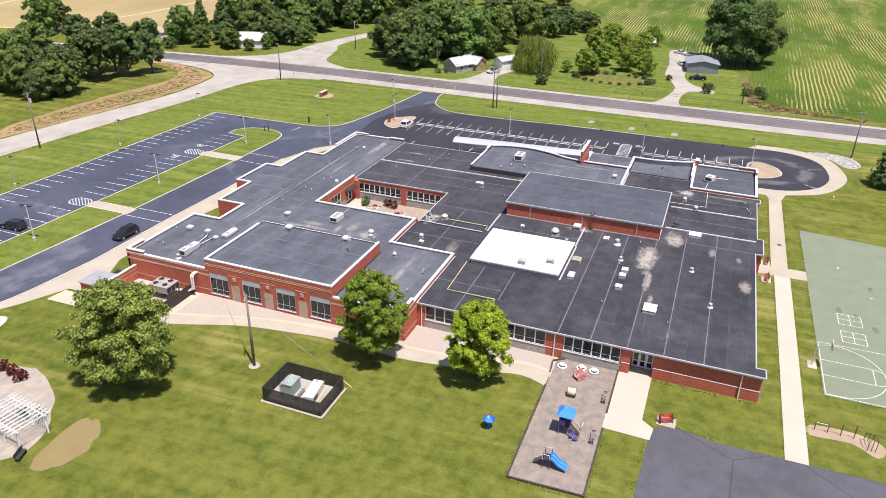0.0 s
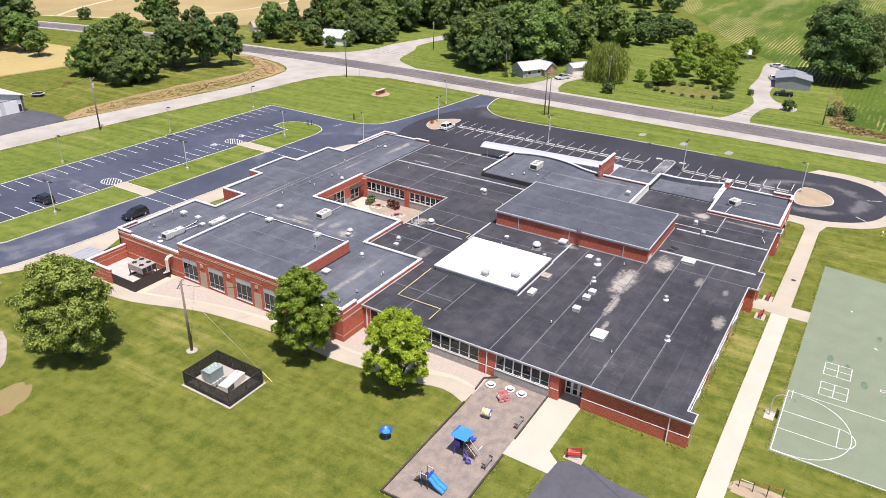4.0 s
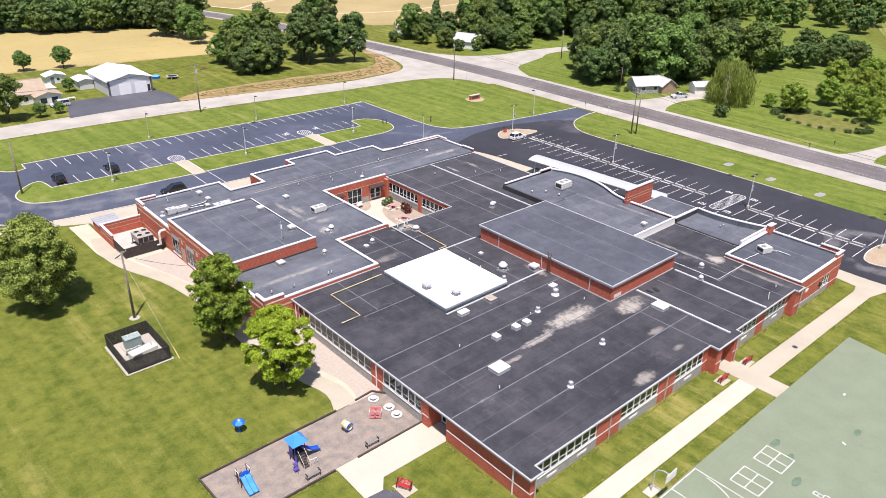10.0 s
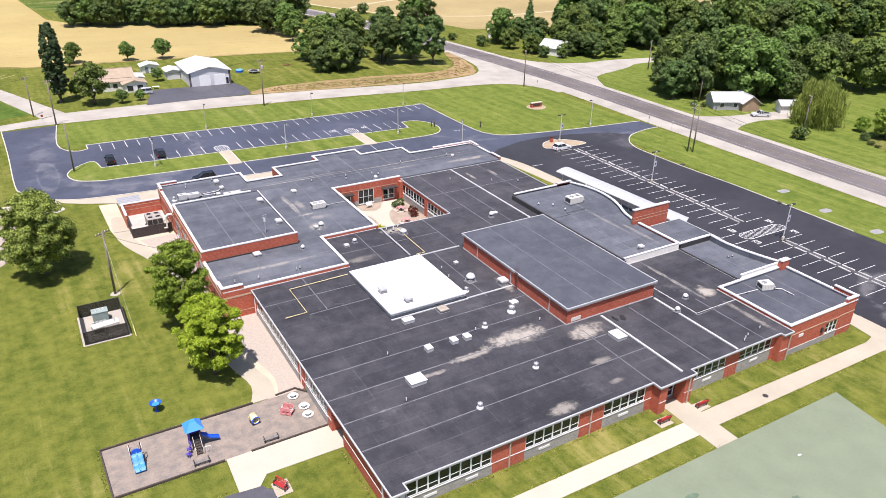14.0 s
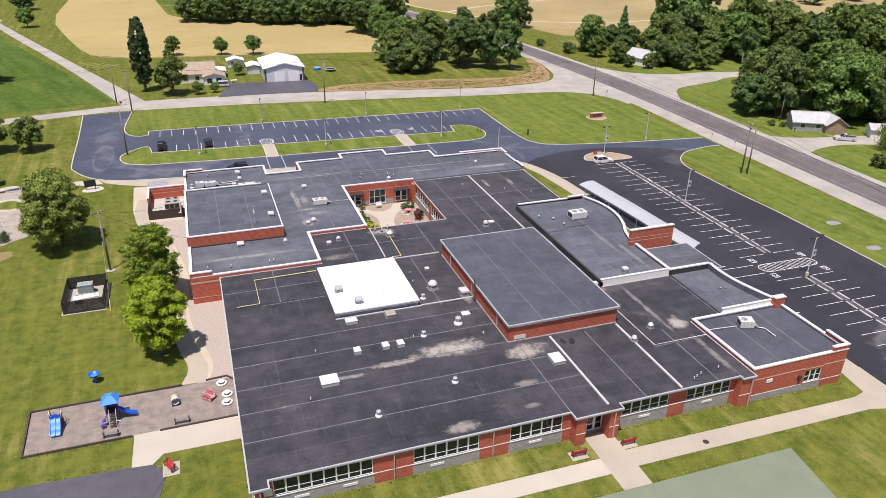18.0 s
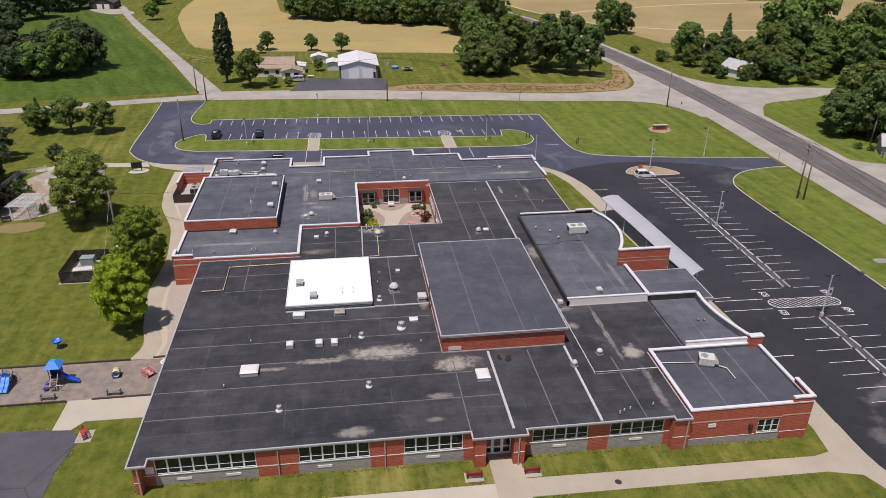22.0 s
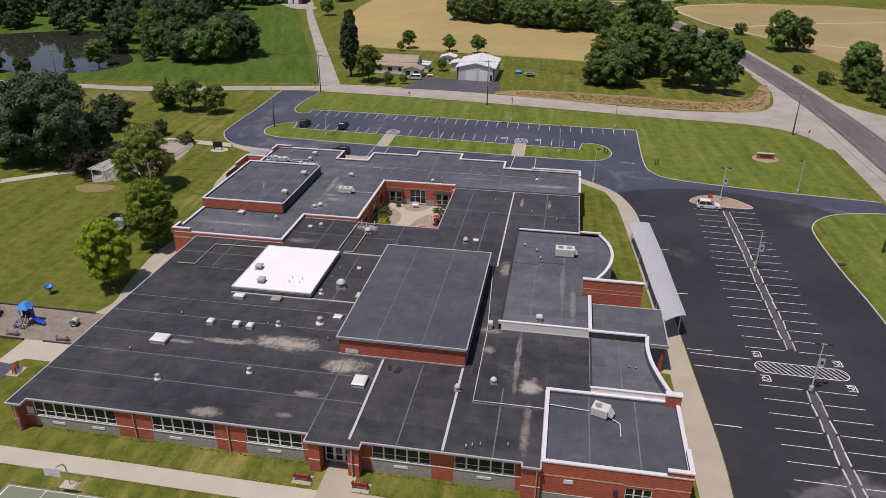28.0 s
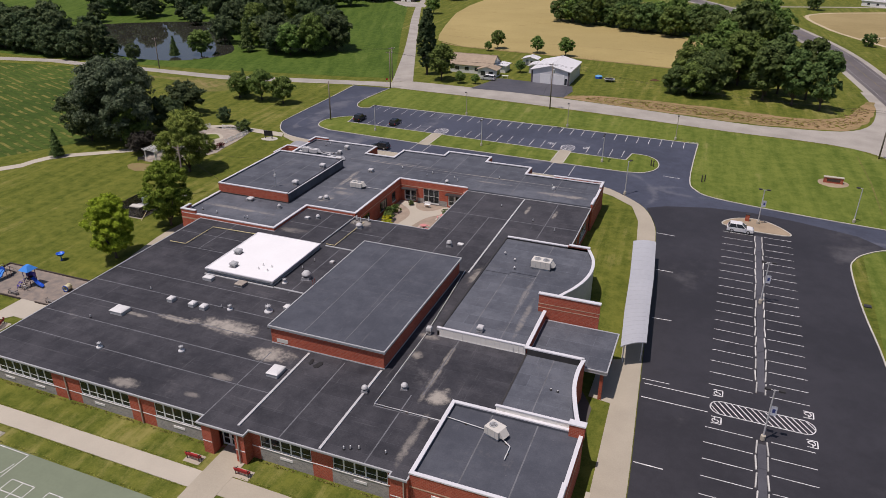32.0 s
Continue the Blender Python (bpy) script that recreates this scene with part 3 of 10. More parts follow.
def strip(bm, pts, w, z0, z1, closed=False, mi=0):
    """A mitred bar of width w along plan points."""
    n = len(pts)
    rows = []
    for i in range(n):
        p = Vector(pts[i])
        a = Vector(pts[(i - 1) % n] if closed else pts[max(i - 1, 0)])
        b = Vector(pts[(i + 1) % n] if closed else pts[min(i + 1, n - 1)])
        d0, d1 = (p - a), (b - p)
        d0 = d0.normalized() if d0.length > 1e-6 else d1.normalized()
        d1 = d1.normalized() if d1.length > 1e-6 else d0
        d = (d0 + d1).normalized() if (d0 + d1).length > 1e-4 else d0
        nrm = Vector((-d.y, d.x))
        k = w / 2 / max(nrm.dot(Vector((-d1.y, d1.x))), 0.35)
        rows.append([bm.verts.new((*(p + nrm * s * k), z)) for s, z in ((1, z0), (-1, z0), (-1, z1), (1, z1))])
    for i in range(n if closed else n - 1):
        a, b = rows[i], rows[(i + 1) % n]
        for k in range(4):
            bm.faces.new((a[k], a[(k + 1) % 4], b[(k + 1) % 4], b[k])).material_index = mi
    if not closed:
        bm.faces.new(rows[0][::-1]).material_index = mi
        bm.faces.new(rows[-1]).material_index = mi
    return bm


def kerb(pts, closed=False, name="kerb", m=None, w=0.22, h=0.16, label="pale concrete kerb along the asphalt"):
    bm = strip(bmesh.new(), pts, w, -0.1, h, closed)
    drape(bm)
    return tagged(link(name, bm, m or KERB), label, "kerb", kind="structure")


def rect(x0, x1, y0, y1):
    return [(x0, y0), (x1, y0), (x1, y1), (x0, y1)]


def paint_lines(name, segs, w, h, label, m=None, parent=None):
    bm = bmesh.new()
    for (xa, ya), (xb, yb) in segs:
        d = Vector((xb - xa, yb - ya))
        nrm = Vector((-d.y, d.x)).normalized() * w / 2
        bm.faces.new([bm.verts.new((x, y, 0)) for x, y in ((xa + nrm.x, ya + nrm.y), (xa - nrm.x, ya - nrm.y), (xb - nrm.x, yb - nrm.y), (xb + nrm.x, yb + nrm.y))])
    bmesh.ops.recalc_face_normals(bm, faces=bm.faces)
    for f in bm.faces:
        if f.normal.z < 0:
            f.normal_flip()
    drape(bm, h)
    ob = link(name, bm, m or PAINT, parent)
    return tagged(ob, label, "marking", kind="structure") if not parent else ob

# ---- ground, fields and roads ----


def ragged(pts, amp, seed):
    """A closed outline with an uneven natural edge."""
    rng = random.Random(seed)
    out = []
    base = smooth_line(pts, 4, True)
    for i, (x, y) in enumerate(base):
        k = amp * (0.5 + 0.5 * math.sin(i * 1.7 + seed))
        out.append((x + rng.uniform(-k, k), y + rng.uniform(-k, k)))
    return smooth_line(out, 2, True)


bm = bmesh.new()
xs = [-1500, -400, 92.0, 262.0, 500, 1700]
ys = [-1200, -200, 300, 1800]
grid = [[bm.verts.new((x, y, gz(x))) for x in xs] for y in ys]
for j in range(len(ys) - 1):
    for i in range(len(xs) - 1):
        bm.faces.new((grid[j][i], grid[j][i + 1], grid[j + 1][i + 1], grid[j + 1][i]))
tagged(link("ground", bm, LAWN), "mown summer lawn with dry yellowish patches", "ground", kind="structure")

sheet("wheat_field", [(57, 223.5), (94, 219.5), (133, 216.5), (160, 214), (172, 240), (170, 264), (153, 278), (130, 288), (96, 300), (84, 304), (70, 330), (60, 420), (18, 420), (18.4, 342), (22, 310), (31, 272), (38, 246), (43, 232)], 0.03, WHEAT, "ripe golden wheat field beyond the barn", "field")
sheet("stubble_field", [(240, 236), (330, 205), (700, 300), (760, 420), (420, 430), (404, 404), (376, 374), (357, 373), (348, 398), (290, 426), (237, 422), (204, 402), (192.5, 380), (201.5, 337), (213, 311), (223, 297), (228, 280), (234, 258)], 0.03, STUBBLE, "pale tan harvested field beyond the highway", "field")
TRACK = mat("pale dusty field track", (0.50, 0.42, 0.27), 0.95, 0.2, 4.0, 5.0)
for pts, w in ((smooth_line([(212, 316), (236.5, 333.3), (266.4, 347.2), (312.0, 360), (381.1, 368.5)], 4), 2.2), (smooth_line([(238, 281), (270.7, 268.4), (301.0, 266.8), (350, 272)], 4), 1.8), (smooth_line([(229, 284), (214.6, 311.5), (203, 337), (194.4, 379), (206, 400), (240, 419)], 4), 2.0)):
    sheet("field_track", ribbon_poly(pts, w), 0.045, TRACK, "pale dusty track across the harvested field", "track")
sheet("green_field", [(62, 430), (61, 376), (86, 338), (96, 318), (140, 302), (176, 340), (140, 410), (100, 520), (-150, 900), (-300, 700), (-40, 430)], 0.02, CORN, "bright green field behind the wood belt", "field")
sheet("farm_lane", ribbon_poly(smooth_line([(158, 402), (176, 413), (196, 423), (226, 437), (260, 448)], 4), 3.4), 0.04, GRAVEL, "pale lane to the distant white house", "road")
FURROW = mat("trodden dark wheat", (0.30, 0.215, 0.095), 0.95, 0.3, 2.0, 5.0)
for pts, w in (([(46, 229), (58, 222.8), (94, 218.8), (133, 215.8), (159, 213.4)], 1.1), ([(40, 246), (70, 240), (110, 243), (150, 240)], 0.4)):
    sheet("wheel_track", ribbon_poly(smooth_line(pts, 5), w), 0.04, FURROW, "dark trodden wheel track in the wheat", "track")
sheet("corn_field", [(226, -46), (236, -14), (262, -9.5), (276, -9), (340, 38), (396, 66), (520, 130), (900, 60), (900, -500), (215, -500)], 0.03, CORN, "young green corn rows with bare gaps", "field")
sheet("bean_field", [(4, 47), (11, 60), (15, 68), (2, 92), (-22, 131), (-60, 133), (-95, 127), (-260, 90), (-260, -60), (-40, -60), (0, 20)], 0.03, BEANS, "low green bean field with yellow patches", "field")
sheet("meadow", [(-90, 141), (-20, 146), (40, 156), (56, 160), (20, 245), (-12, 325), (-30, 420), (-300, 420), (-300, 150)], 0.02, PASTURE, "deep green meadow beside the gravel lane", "grass")
sheet("dry_strip", ragged([(-24, 131), (-9, 129), (1, 121.5), (11, 121), (20, 131), (30, 138.5), (9, 136)], 0.9, 3), 0.03, RANK, "dry tan grass strip beside the side road", "grass")
sheet("bank", ragged([(266, -4.5), (262, -7.6), (246, -8.4), (231, -9.6), (225, -16), (223.4, -26), (223, -40), (225.6, -42), (229, -24), (236, -14.0), (262, -10.4), (270, -9.6)], 1.2, 9), 0.045, RANK, "rusty brown weed bank beside the corn", "grass")
sheet("verge_grass", [(219.6, 130), (219.6, 84), (219.6, -9), (219.6, -44), (225, -44), (232, -15), (262, -4), (262, 40), (250, 62), (236, 70), (226, 110)], 0.028, LAWN_GREEN, "sunlit mown roadside lawn east of the highway", "grass")
sheet("meadow", [(222, 130), (222, 84), (221, -10), (232, -12), (262, -8), (276, -7), (338, 40), (392, 72), (500, 160), (420, 260), (300, 230), (240, 190)], 0.02, LAWN_GREEN, "mown green yard grass east of the highway", "grass")
sheet("bank", ragged([(112, 156.6), (127.4, 154.4), (148, 152.0), (162.7, 150.2), (176, 150.6), (190, 153.4), (196.4, 161), (200, 174), (203, 190), (199.5, 188), (195, 174), (190.5, 167), (180, 162), (162, 163.5), (148, 164), (124, 163)], 0.7, 5), 0.038, WEEDS, "weedy brown roadside bank", "grass")
sheet("verge_grass", [(186, 79), (184.6, 35), (184.6, -12), (186, -25), (201, -60), (201.5, -44), (201.5, 76), (198, 77)], 0.03, LAWN_GREEN, "striped mown verge between parking and highway", "grass")
sheet("front_lawn", smooth_line([(155.2, 125.2), (155.3, 97), (157, 92), (161.5, 88.8), (178.8, 86), (201, 84.5)], 3) + [(200, 126), (192, 137), (160, 139.5), (126, 142), (65, 146.5), (61, 146), (59.6, 130), (61.5, 123.5), (65.4, 125.8)], 0.03, LAWN_GREEN, "mown lawn with diagonal stripes round the parking", "grass")

NR_S = [(-260, 88), (-91, 131.5), (-61, 135.5), (-27, 137), (2.5, 136.6), (16.6, 139.4), (47.3, 146.2), (64.8, 147.3), (126.2, 143.4), (160.7, 140), (186, 138.6), (197, 133), (202, 122)]
NR_N = [(203, 190), (200.5, 172), (197, 160), (190, 152.5), (176, 149.8), (162.7, 149.4), (127.4, 154), (100, 156.5), (62.5, 157.6), (58, 154.3), (22.4, 146.7), (0.8, 141.8), (-27, 141.5), (-61, 140), (-92, 136.5), (-260, 93)]
sheet("gravel_road", smooth_line(NR_S, 3) + smooth_line(NR_N, 3), 0.04, GRAVEL, "pale gravel-surfaced side road", "road")
sheet("gravel_lane", smooth_line([(57.5, 154.5), (40, 203), (24.7, 242.2), (8, 284), (-6.9, 324), (-20, 360), (-60, 420)], 3) + smooth_line([(-54, 424), (-17, 362), (-3.4, 324), (11.5, 286), (30.0, 240), (39.1, 217.5), (46.3, 200), (63.5, 157.8)], 3), 0.05, GRAVEL, "pale gravel lane climbing to a farm", "road")
sheet("road_mouth", [(199.8, 147), (204.0, 150), (204.0, 120), (201.6, 120), (200.4, 134)], 0.033, GRAVEL, "pale gravel fan where the roads meet", "road")
HW = [(212.6, -900), (212.8, -500), (213.0, -250), (213.1, -130), (213.2, -80), (213.2, -44), (213.2, 30), (213.6, 82), (214.0, 122), (212.6, 160), (209.5, 195), (205.5, 230), (200.5, 268), (192, 305), (175, 356), (148, 402), (95, 480), (0, 600)]
HWS = smooth_line(HW, 4)


def road(name, pts, w, h, m, label):
    """A road surface in short quads along points."""
    poly = ribbon_poly(pts, w)
    n = len(pts)
    bm = bmesh.new()
    lv = [bm.verts.new((*p, 0)) for p in poly[:n]]
    rv = [bm.verts.new((*p, 0)) for p in poly[n:][::-1]]
    for i in range(n - 1):
        bm.faces.new((rv[i], rv[i + 1], lv[i + 1], lv[i]))
    drape(bm, h)
    return tagged(link(name, bm, m), label, "road", kind="structure")



road("shoulder", smooth_line([(x - 4.6, y) for x, y in HW[:10]] + [(208.2, 180), (206.5, 205)], 4), 12.5, 0.035, GRAVEL, "wide pale gravel shoulder")
road("shoulder", HWS, 14.4, 0.045, GRAVEL, "pale gravel road edge")
road("highway", HWS, 10.0, 0.06, HIGHWAY, "grey two-lane highway with worn edge lines")
for off in (-3.6, 3.6):
    paint_lines("edge_line", [((a[0] + off, a[1]), (b[0] + off, b[1])) for a, b in zip(HWS, HWS[1:])], 0.10, 0.07, "worn white edge line", m=mat("scuffed edge line paint", (0.42, 0.41, 0.40), 0.85, 0.5, 1.5, 6.0))
paint_lines("centre_line", [((a[0], a[1]), (b[0], b[1])) for a, b in zip(HWS, HWS[1:])], 0.12, 0.07, "faint yellow centre line", m=mat("worn yellow paint", (0.34, 0.27, 0.10), 0.8, 0.3, 1.0, 5.0))
sheet("side_road", smooth_line([(217, 176), (222, 166), (228, 158), (241, 153), (258, 153), (300, 143), (380, 120)], 3) + smooth_line([(380, 114), (300, 137), (262, 144), (250, 140), (240, 137), (229, 133), (222, 122), (217, 112)], 3), 0.05, GRAVEL, "pale side road with a wide mouth", "road")
sheet("driveway", smooth_line([(217, 84), (224, 79), (232, 76.5), (246, 74.5), (250, 71), (246, 67), (234, 69.5), (224, 68), (217, 64)], 3), 0.05, GRAVEL, "pale gravel driveway of the cottage", "road")
sheet("driveway", smooth_line([(217, 19), (226, 15), (244, 12.5), (262, 17.5), (283, 18), (308, 20), (308, 13), (280, 11), (262, 11), (250, 7), (246, 1), (240, 1), (240, 8), (226, 10), (217, 8)], 3), 0.05, GRAVEL, "pale gravel driveway to the grey shed", "road")
sheet("driveway", [(84, 156), (86.5, 166), (88, 173.2), (113.4, 172.2), (115, 165), (114, 156.5)], 0.055, BLACKTOP, "dark asphalt forecourt of the barn", "road")
sheet("drain_strip", ribbon_poly([(191.4, 131), (192.0, 111.8), (191.7, 92.6)], 0.3), 0.05, RANK, "narrow dry drain strip in the lawn", "drain")
# raked hay rows and the drain strip on the front lawn
HAY = mat("raked dry grass", (0.27, 0.245, 0.09), 0.95, 0.3, 1.0, 5.0)
for k in range(6):
    sheet("hay_row", ribbon_poly([(37.5 + 2.0 * k, 219 - 2.4 * k), (41.5 + 2.4 * k, 219.5 - 1.4 * k)], 0.7), 0.035, HAY, "row of raked dry grass beside the lane", "hay")
sheet("pond", smooth_line([(-116, 175), (-82, 165), (-50, 153), (-28, 157), (-21, 176), (-40, 200), (-70, 236), (-105, 222), (-125, 200)], 4, True), 0.03, WATER, "dark still pond among trees", "water")

RIPRAP = [(186.5, -23), (188.2, -27), (186.6, -33), (180, -34), (178.4, -30.6), (183, -28.2)]
sheet("riprap", ragged(RIPRAP, 0.5, 2), 0.04, GRAVEL, "pale broken stone beside the loop", "ground")


def inside(x, y, poly):
    hit = False
    for (xa, ya), (xb, yb) in zip(poly, poly[1:] + poly[:1]):
        if (ya > y) != (yb > y) and x < (xb - xa) * (y - ya) / (yb - ya) + xa:
            hit = not hit
    return hit


def stones(name, poly, n, lo, hi, m, label, seed):
    """Loose broken stones scattered over a patch, joined into one mesh."""
    rng = random.Random(seed)
    bm = bmesh.new()
    xs, ys = [p[0] for p in poly], [p[1] for p in poly]
    while n:
        x, y = rng.uniform(min(xs), max(xs)), rng.uniform(min(ys), max(ys))
        if not inside(x, y, poly):
            continue
        n -= 1
        r = rng.uniform(lo, hi)
        c = Vector((x, y, gz(x) + 0.04))
        top = [bm.verts.new(c + Vector((r * rng.uniform(0.5, 0.8) * math.cos(a), r * rng.uniform(0.5, 0.8) * math.sin(a), r * rng.uniform(0.5, 0.9)))) for a in (0.4, 1.9, 3.4, 5.0)]
        low = [bm.verts.new(c + Vector((r * rng.uniform(0.8, 1.2) * math.cos(a), r * rng.uniform(0.8, 1.2) * math.sin(a), -0.05))) for a in (0.4, 1.9, 3.4, 5.0)]
        bm.faces.new(top)
        for i in range(4):
            bm.faces.new((low[i], low[(i + 1) % 4], top[(i + 1) % 4], top[i]))
    return tagged(link(name, bm, m), label, "stones", kind="stuff")


stones("riprap_stones", RIPRAP, 260, 0.18, 0.42, mat("broken limestone", (0.46, 0.45, 0.42), 0.9, 0.15, 2.0, 6.0, island=0.2), "loose pale limestone blocks beside the loop", 12)

# ---- car parks ----
N_EDGE = smooth_line([(155.2, 125.1), (155.0, 110), (155.2, 97), (156.6, 92), (161.2, 88.5), (178.8, 85.8), (196.4, 84.4), (201.6, 84.0)], 4)
W_ACC = smooth_line([(48.3, 145.5), (49.2, 125.1), (49.8, 104), (50.9, 99), (54.8, 93.4), (61.6, 90.0), (76, 88.4)], 4)
E_ACC = smooth_line([(60.6, 146.3), (59.4, 130.2), (60.6, 124.0), (63.1, 121.7), (65.3, 122.3)], 4) + [(65.3, 125.6)]
S_DRIVE = [(93, 88.4), (110, 88.2), (130, 88.2)] + smooth_line([(139.8, 85.6), (144, 82.3), (148, 77.8), (150.6, 71), (151.8, 63.4), (153.0, 45), (154.4, 24.7), (155.1, 14), (156.0, 0), (156.0, -9)], 3)
LOOP = smooth_line([(156.0, -9), (156.2, -16), (158.6, -21.2), (163, -25), (170.3, -26.8), (180, -25), (184.6, -18.5), (184.8, -10)], 4)
E_EDGE = smooth_line([(184.6, 10), (184.4, 35), (183.4, 50), (183.2, 64), (184.2, 68.6), (186.4, 72), (190.5, 75.2), (197.8, 77.2), (202, 77.4)], 4)
sheet("parking_lot", W_ACC + S_DRIVE[:-1] + LOOP + E_EDGE + N_EDGE[::-1] + E_ACC[::-1], 0.05, ASPHALT, "dark sealed asphalt car park and drive", "parking lot")
sheet("sealed_stalls", [(148.4, 78.0)] + [p for p in S_DRIVE[:-1] if p[0] > 148 and p[1] < 77.5] + LOOP + [p for p in E_EDGE if p[1] < 75.6] + [(186, 79.5), (176, 82.4), (168, 83.6), (160, 83.0), (152, 80.4)], 0.054, SEALCOAT, "freshly sealed black asphalt of the east stalls", "parking lot")
kerb(N_EDGE)
kerb([(65.3, 125.6), (100, 125.0), (155.2, 125.1)])
kerb(E_ACC)
kerb(W_ACC + S_DRIVE[:3])
kerb(E_EDGE)
ISL_W = smooth_line([(66.4, 107.3), (65.2, 112.6), (61, 109.3), (59.6, 105.4), (61.1, 101.2), (65.6, 98.9)], 4) + [(80, 97.9), (91.4, 97.2), (91.4, 106.2)]
ISL_M = [(94.0, 97.2), (124.4, 97.0), (124.4, 105.5), (94.0, 106.1)]
ISL_E = [(127.2, 105.5), (140.3, 105.3)] + smooth_line([(141.0, 110.6), (144.5, 110.4), (147.2, 107.6), (147.8, 102.5), (145.4, 98.3), (140.9, 97.0)], 4) + [(127.2, 97.0)]
for isl in (ISL_W, ISL_M, ISL_E):
    sheet("grass_island", isl, 0.14, LAWN_GREEN, "raised mown grass island in the car park", "grass", depth=0.2)
    kerb(isl, True, h=0.17)
for x0, x1 in ((91.4, 94.0), (124.4, 127.2)):
    sheet("crossing_path", rect(x0, x1, 96.6, 106.6), 0.13, CONCRETE, "tan concrete path across the grass island", "path", depth=0.15)
SIGN_ISL = smooth_line([(162.7, 75.6), (164.0, 78.6), (167, 80.2), (170, 80.0), (173, 77.6), (174.3, 74.6), (168, 74.3)], 4, True)
sheet("kerbed_island", SIGN_ISL, 0.14, BARE, "bare mulched island at the head of the stalls", "island", depth=0.2)
kerb(SIGN_ISL, True, h=0.17)
LOOP_ISL = smooth_line([(162.8, -10.8), (163.2, -14), (166.5, -16.8), (171, -16), (173.8, -12.6), (172.6, -10.2), (167, -9.6)], 4, True)
sheet("kerbed_island", LOOP_ISL, 0.14, BARE, "bare tan island in the turning loop", "island", depth=0.2)
kerb(LOOP_ISL, True, h=0.17)

# stall lines
segs = [((68.0 + 2.8 * i, 124.8), (68.0 + 2.8 * i, 119.8)) for i in range(31)]
paint_lines("stall_lines", segs, 0.12, 0.058, "white stall lines of the far row")
segs = [((69.0 + 2.8 * i, 107.0), (69.0 + 2.8 * i, 112.2)) for i in range(26) if not 90.5 < 69.0 + 2.8 * i < 94.6 and not 123.5 < 69.0 + 2.8 * i < 128]
paint_lines("stall_lines", segs, 0.12, 0.058, "white stall lines of the near row")
EAST_ROWS = [72.3 - 2.765 * i for i in range(19)] + [13.75 - 2.8 * i for i in range(9)]
paint_lines("stall_lines", [((162.8, y), (168.0, y)) for y in EAST_ROWS], 0.10, 0.058, "white stall lines beside the median")
paint_lines("stall_lines", [((169.9, y), (174.5, y)) for y in EAST_ROWS], 0.10, 0.058, "white stall lines beside the median")


def hatch(name, cx, cy, hx, hy, slant, step, label):
    """A capsule outline filled with slanted bars."""
    segs = []
    r = min(hx, hy)
    outline = []
    for k in range(32):
        a = 2 * math.pi * k / 32
        ox, oy = (hx - r) * (1 if math.cos(a) > 0 else -1), (hy - r) * (1 if math.sin(a) > 0 else -1)
        outline.append((cx + ox + r * math.cos(a), cy + oy + r * math.sin(a)))
    segs += list(zip(outline, outline[1:] + outline[:1]))
    s = -hx - hy
    while s < hx + hy:
        pts = []
        for k in range(81):
            v = -hy + 2 * hy * k / 80
            u = s + v * slant
            du, dv = max(abs(u) - (hx - r), 0), max(abs(v) - (hy - r), 0)
            if math.hypot(du, dv) < r:
                pts.append((cx + u, cy + v))
        if len(pts) > 2:
            segs.append((pts[0], pts[-1]))
        s += step
    return paint_lines(name, segs, 0.13, 0.06, label)


hatch("hatched_bay", 169.0, 18.0, 5.8, 1.3, -0.7, 0.75, "white hatched access aisle between the stalls")
hatch("hatched_bay", 92.7, 109.0, 1.6, 2.2, 0.9, 0.7, "white hatched bay at the crossing path")
hatch("hatched_bay", 125.8, 109.0, 1.6, 2.2, 0.9, 0.7, "white hatched bay at the crossing path")
paint_lines("crosswalk", [((155.2, 19.5), (163.0, 19.5)), ((155.2, 16.6), (163.0, 16.6)), ((154.9, 20.4), (158.2, 20.5))], 0.12, 0.06, "white crosswalk lines to the entrance")
paint_lines("crosswalk", [((91.2, 97.0), (91.2, 88.4)), ((94.6, 97.0), (94.6, 88.4)), ((125.2, 97.0), (124.8, 88.4)), ((130.2, 97.0), (130.2, 89.6))], 0.12, 0.06, "white crosswalk lines over the drive")
paint_lines("lane_ticks", [((151.6, 66.6), (154.7, 66.5)), ((153.1, 51.8), (155.8, 51.8)), ((154.3, 36.0), (157.0, 36.2)), ((155.9, 4.7), (159.0, 4.7)), ((149.6, 98.0), (153.0, 97.6)), ((173.2, -22.7), (174.4, -25.4)), ((162.2, -21.4), (160.5, -23.6)), ((152.5, 126), (155, 126))], 0.14, 0.06, "short white lane ticks")


def access_pad(x, y, turn):
    ob = thing("access_symbol", "white painted wheelchair stall symbol", "marking", (x, y, gz(x) + 0.056), turn, "accessible stall symbols", "structure")
    bm = bmesh.new()
    for seg in (((-0.62, -0.62), (0.62, -0.62)), ((0.62, -0.62), (0.62, 0.62)), ((0.62, 0.62), (-0.62, 0.62)), ((-0.62, 0.62), (-0.62, -0.62))):
        strip(bm, list(seg), 0.14, 0, 0.004)
    part("border", bm, PAINT, ob)
    bm = strip(bmesh.new(), [(0.38 * math.cos(a / 8 * math.pi), 0.38 * math.sin(a / 8 * math.pi) - 0.08) for a in range(5, 17)], 0.12, 0, 0.004)
    strip(bm, [(-0.1, 0.5), (-0.1, 0.05), (0.25, 0.05), (0.4, -0.3)], 0.12, 0, 0.005)
    part("figure", bm, PAINT, ob)
    return ob


for x, y, a in ((163.9, 20.9, 0), (163.9, 15.4, 0), (174.1, 20.6, 180), (174.2, 15.2, 180), (121.2, 110.6, 90), (130.0, 110.6, 90)):
    access_pad(x, y, a)

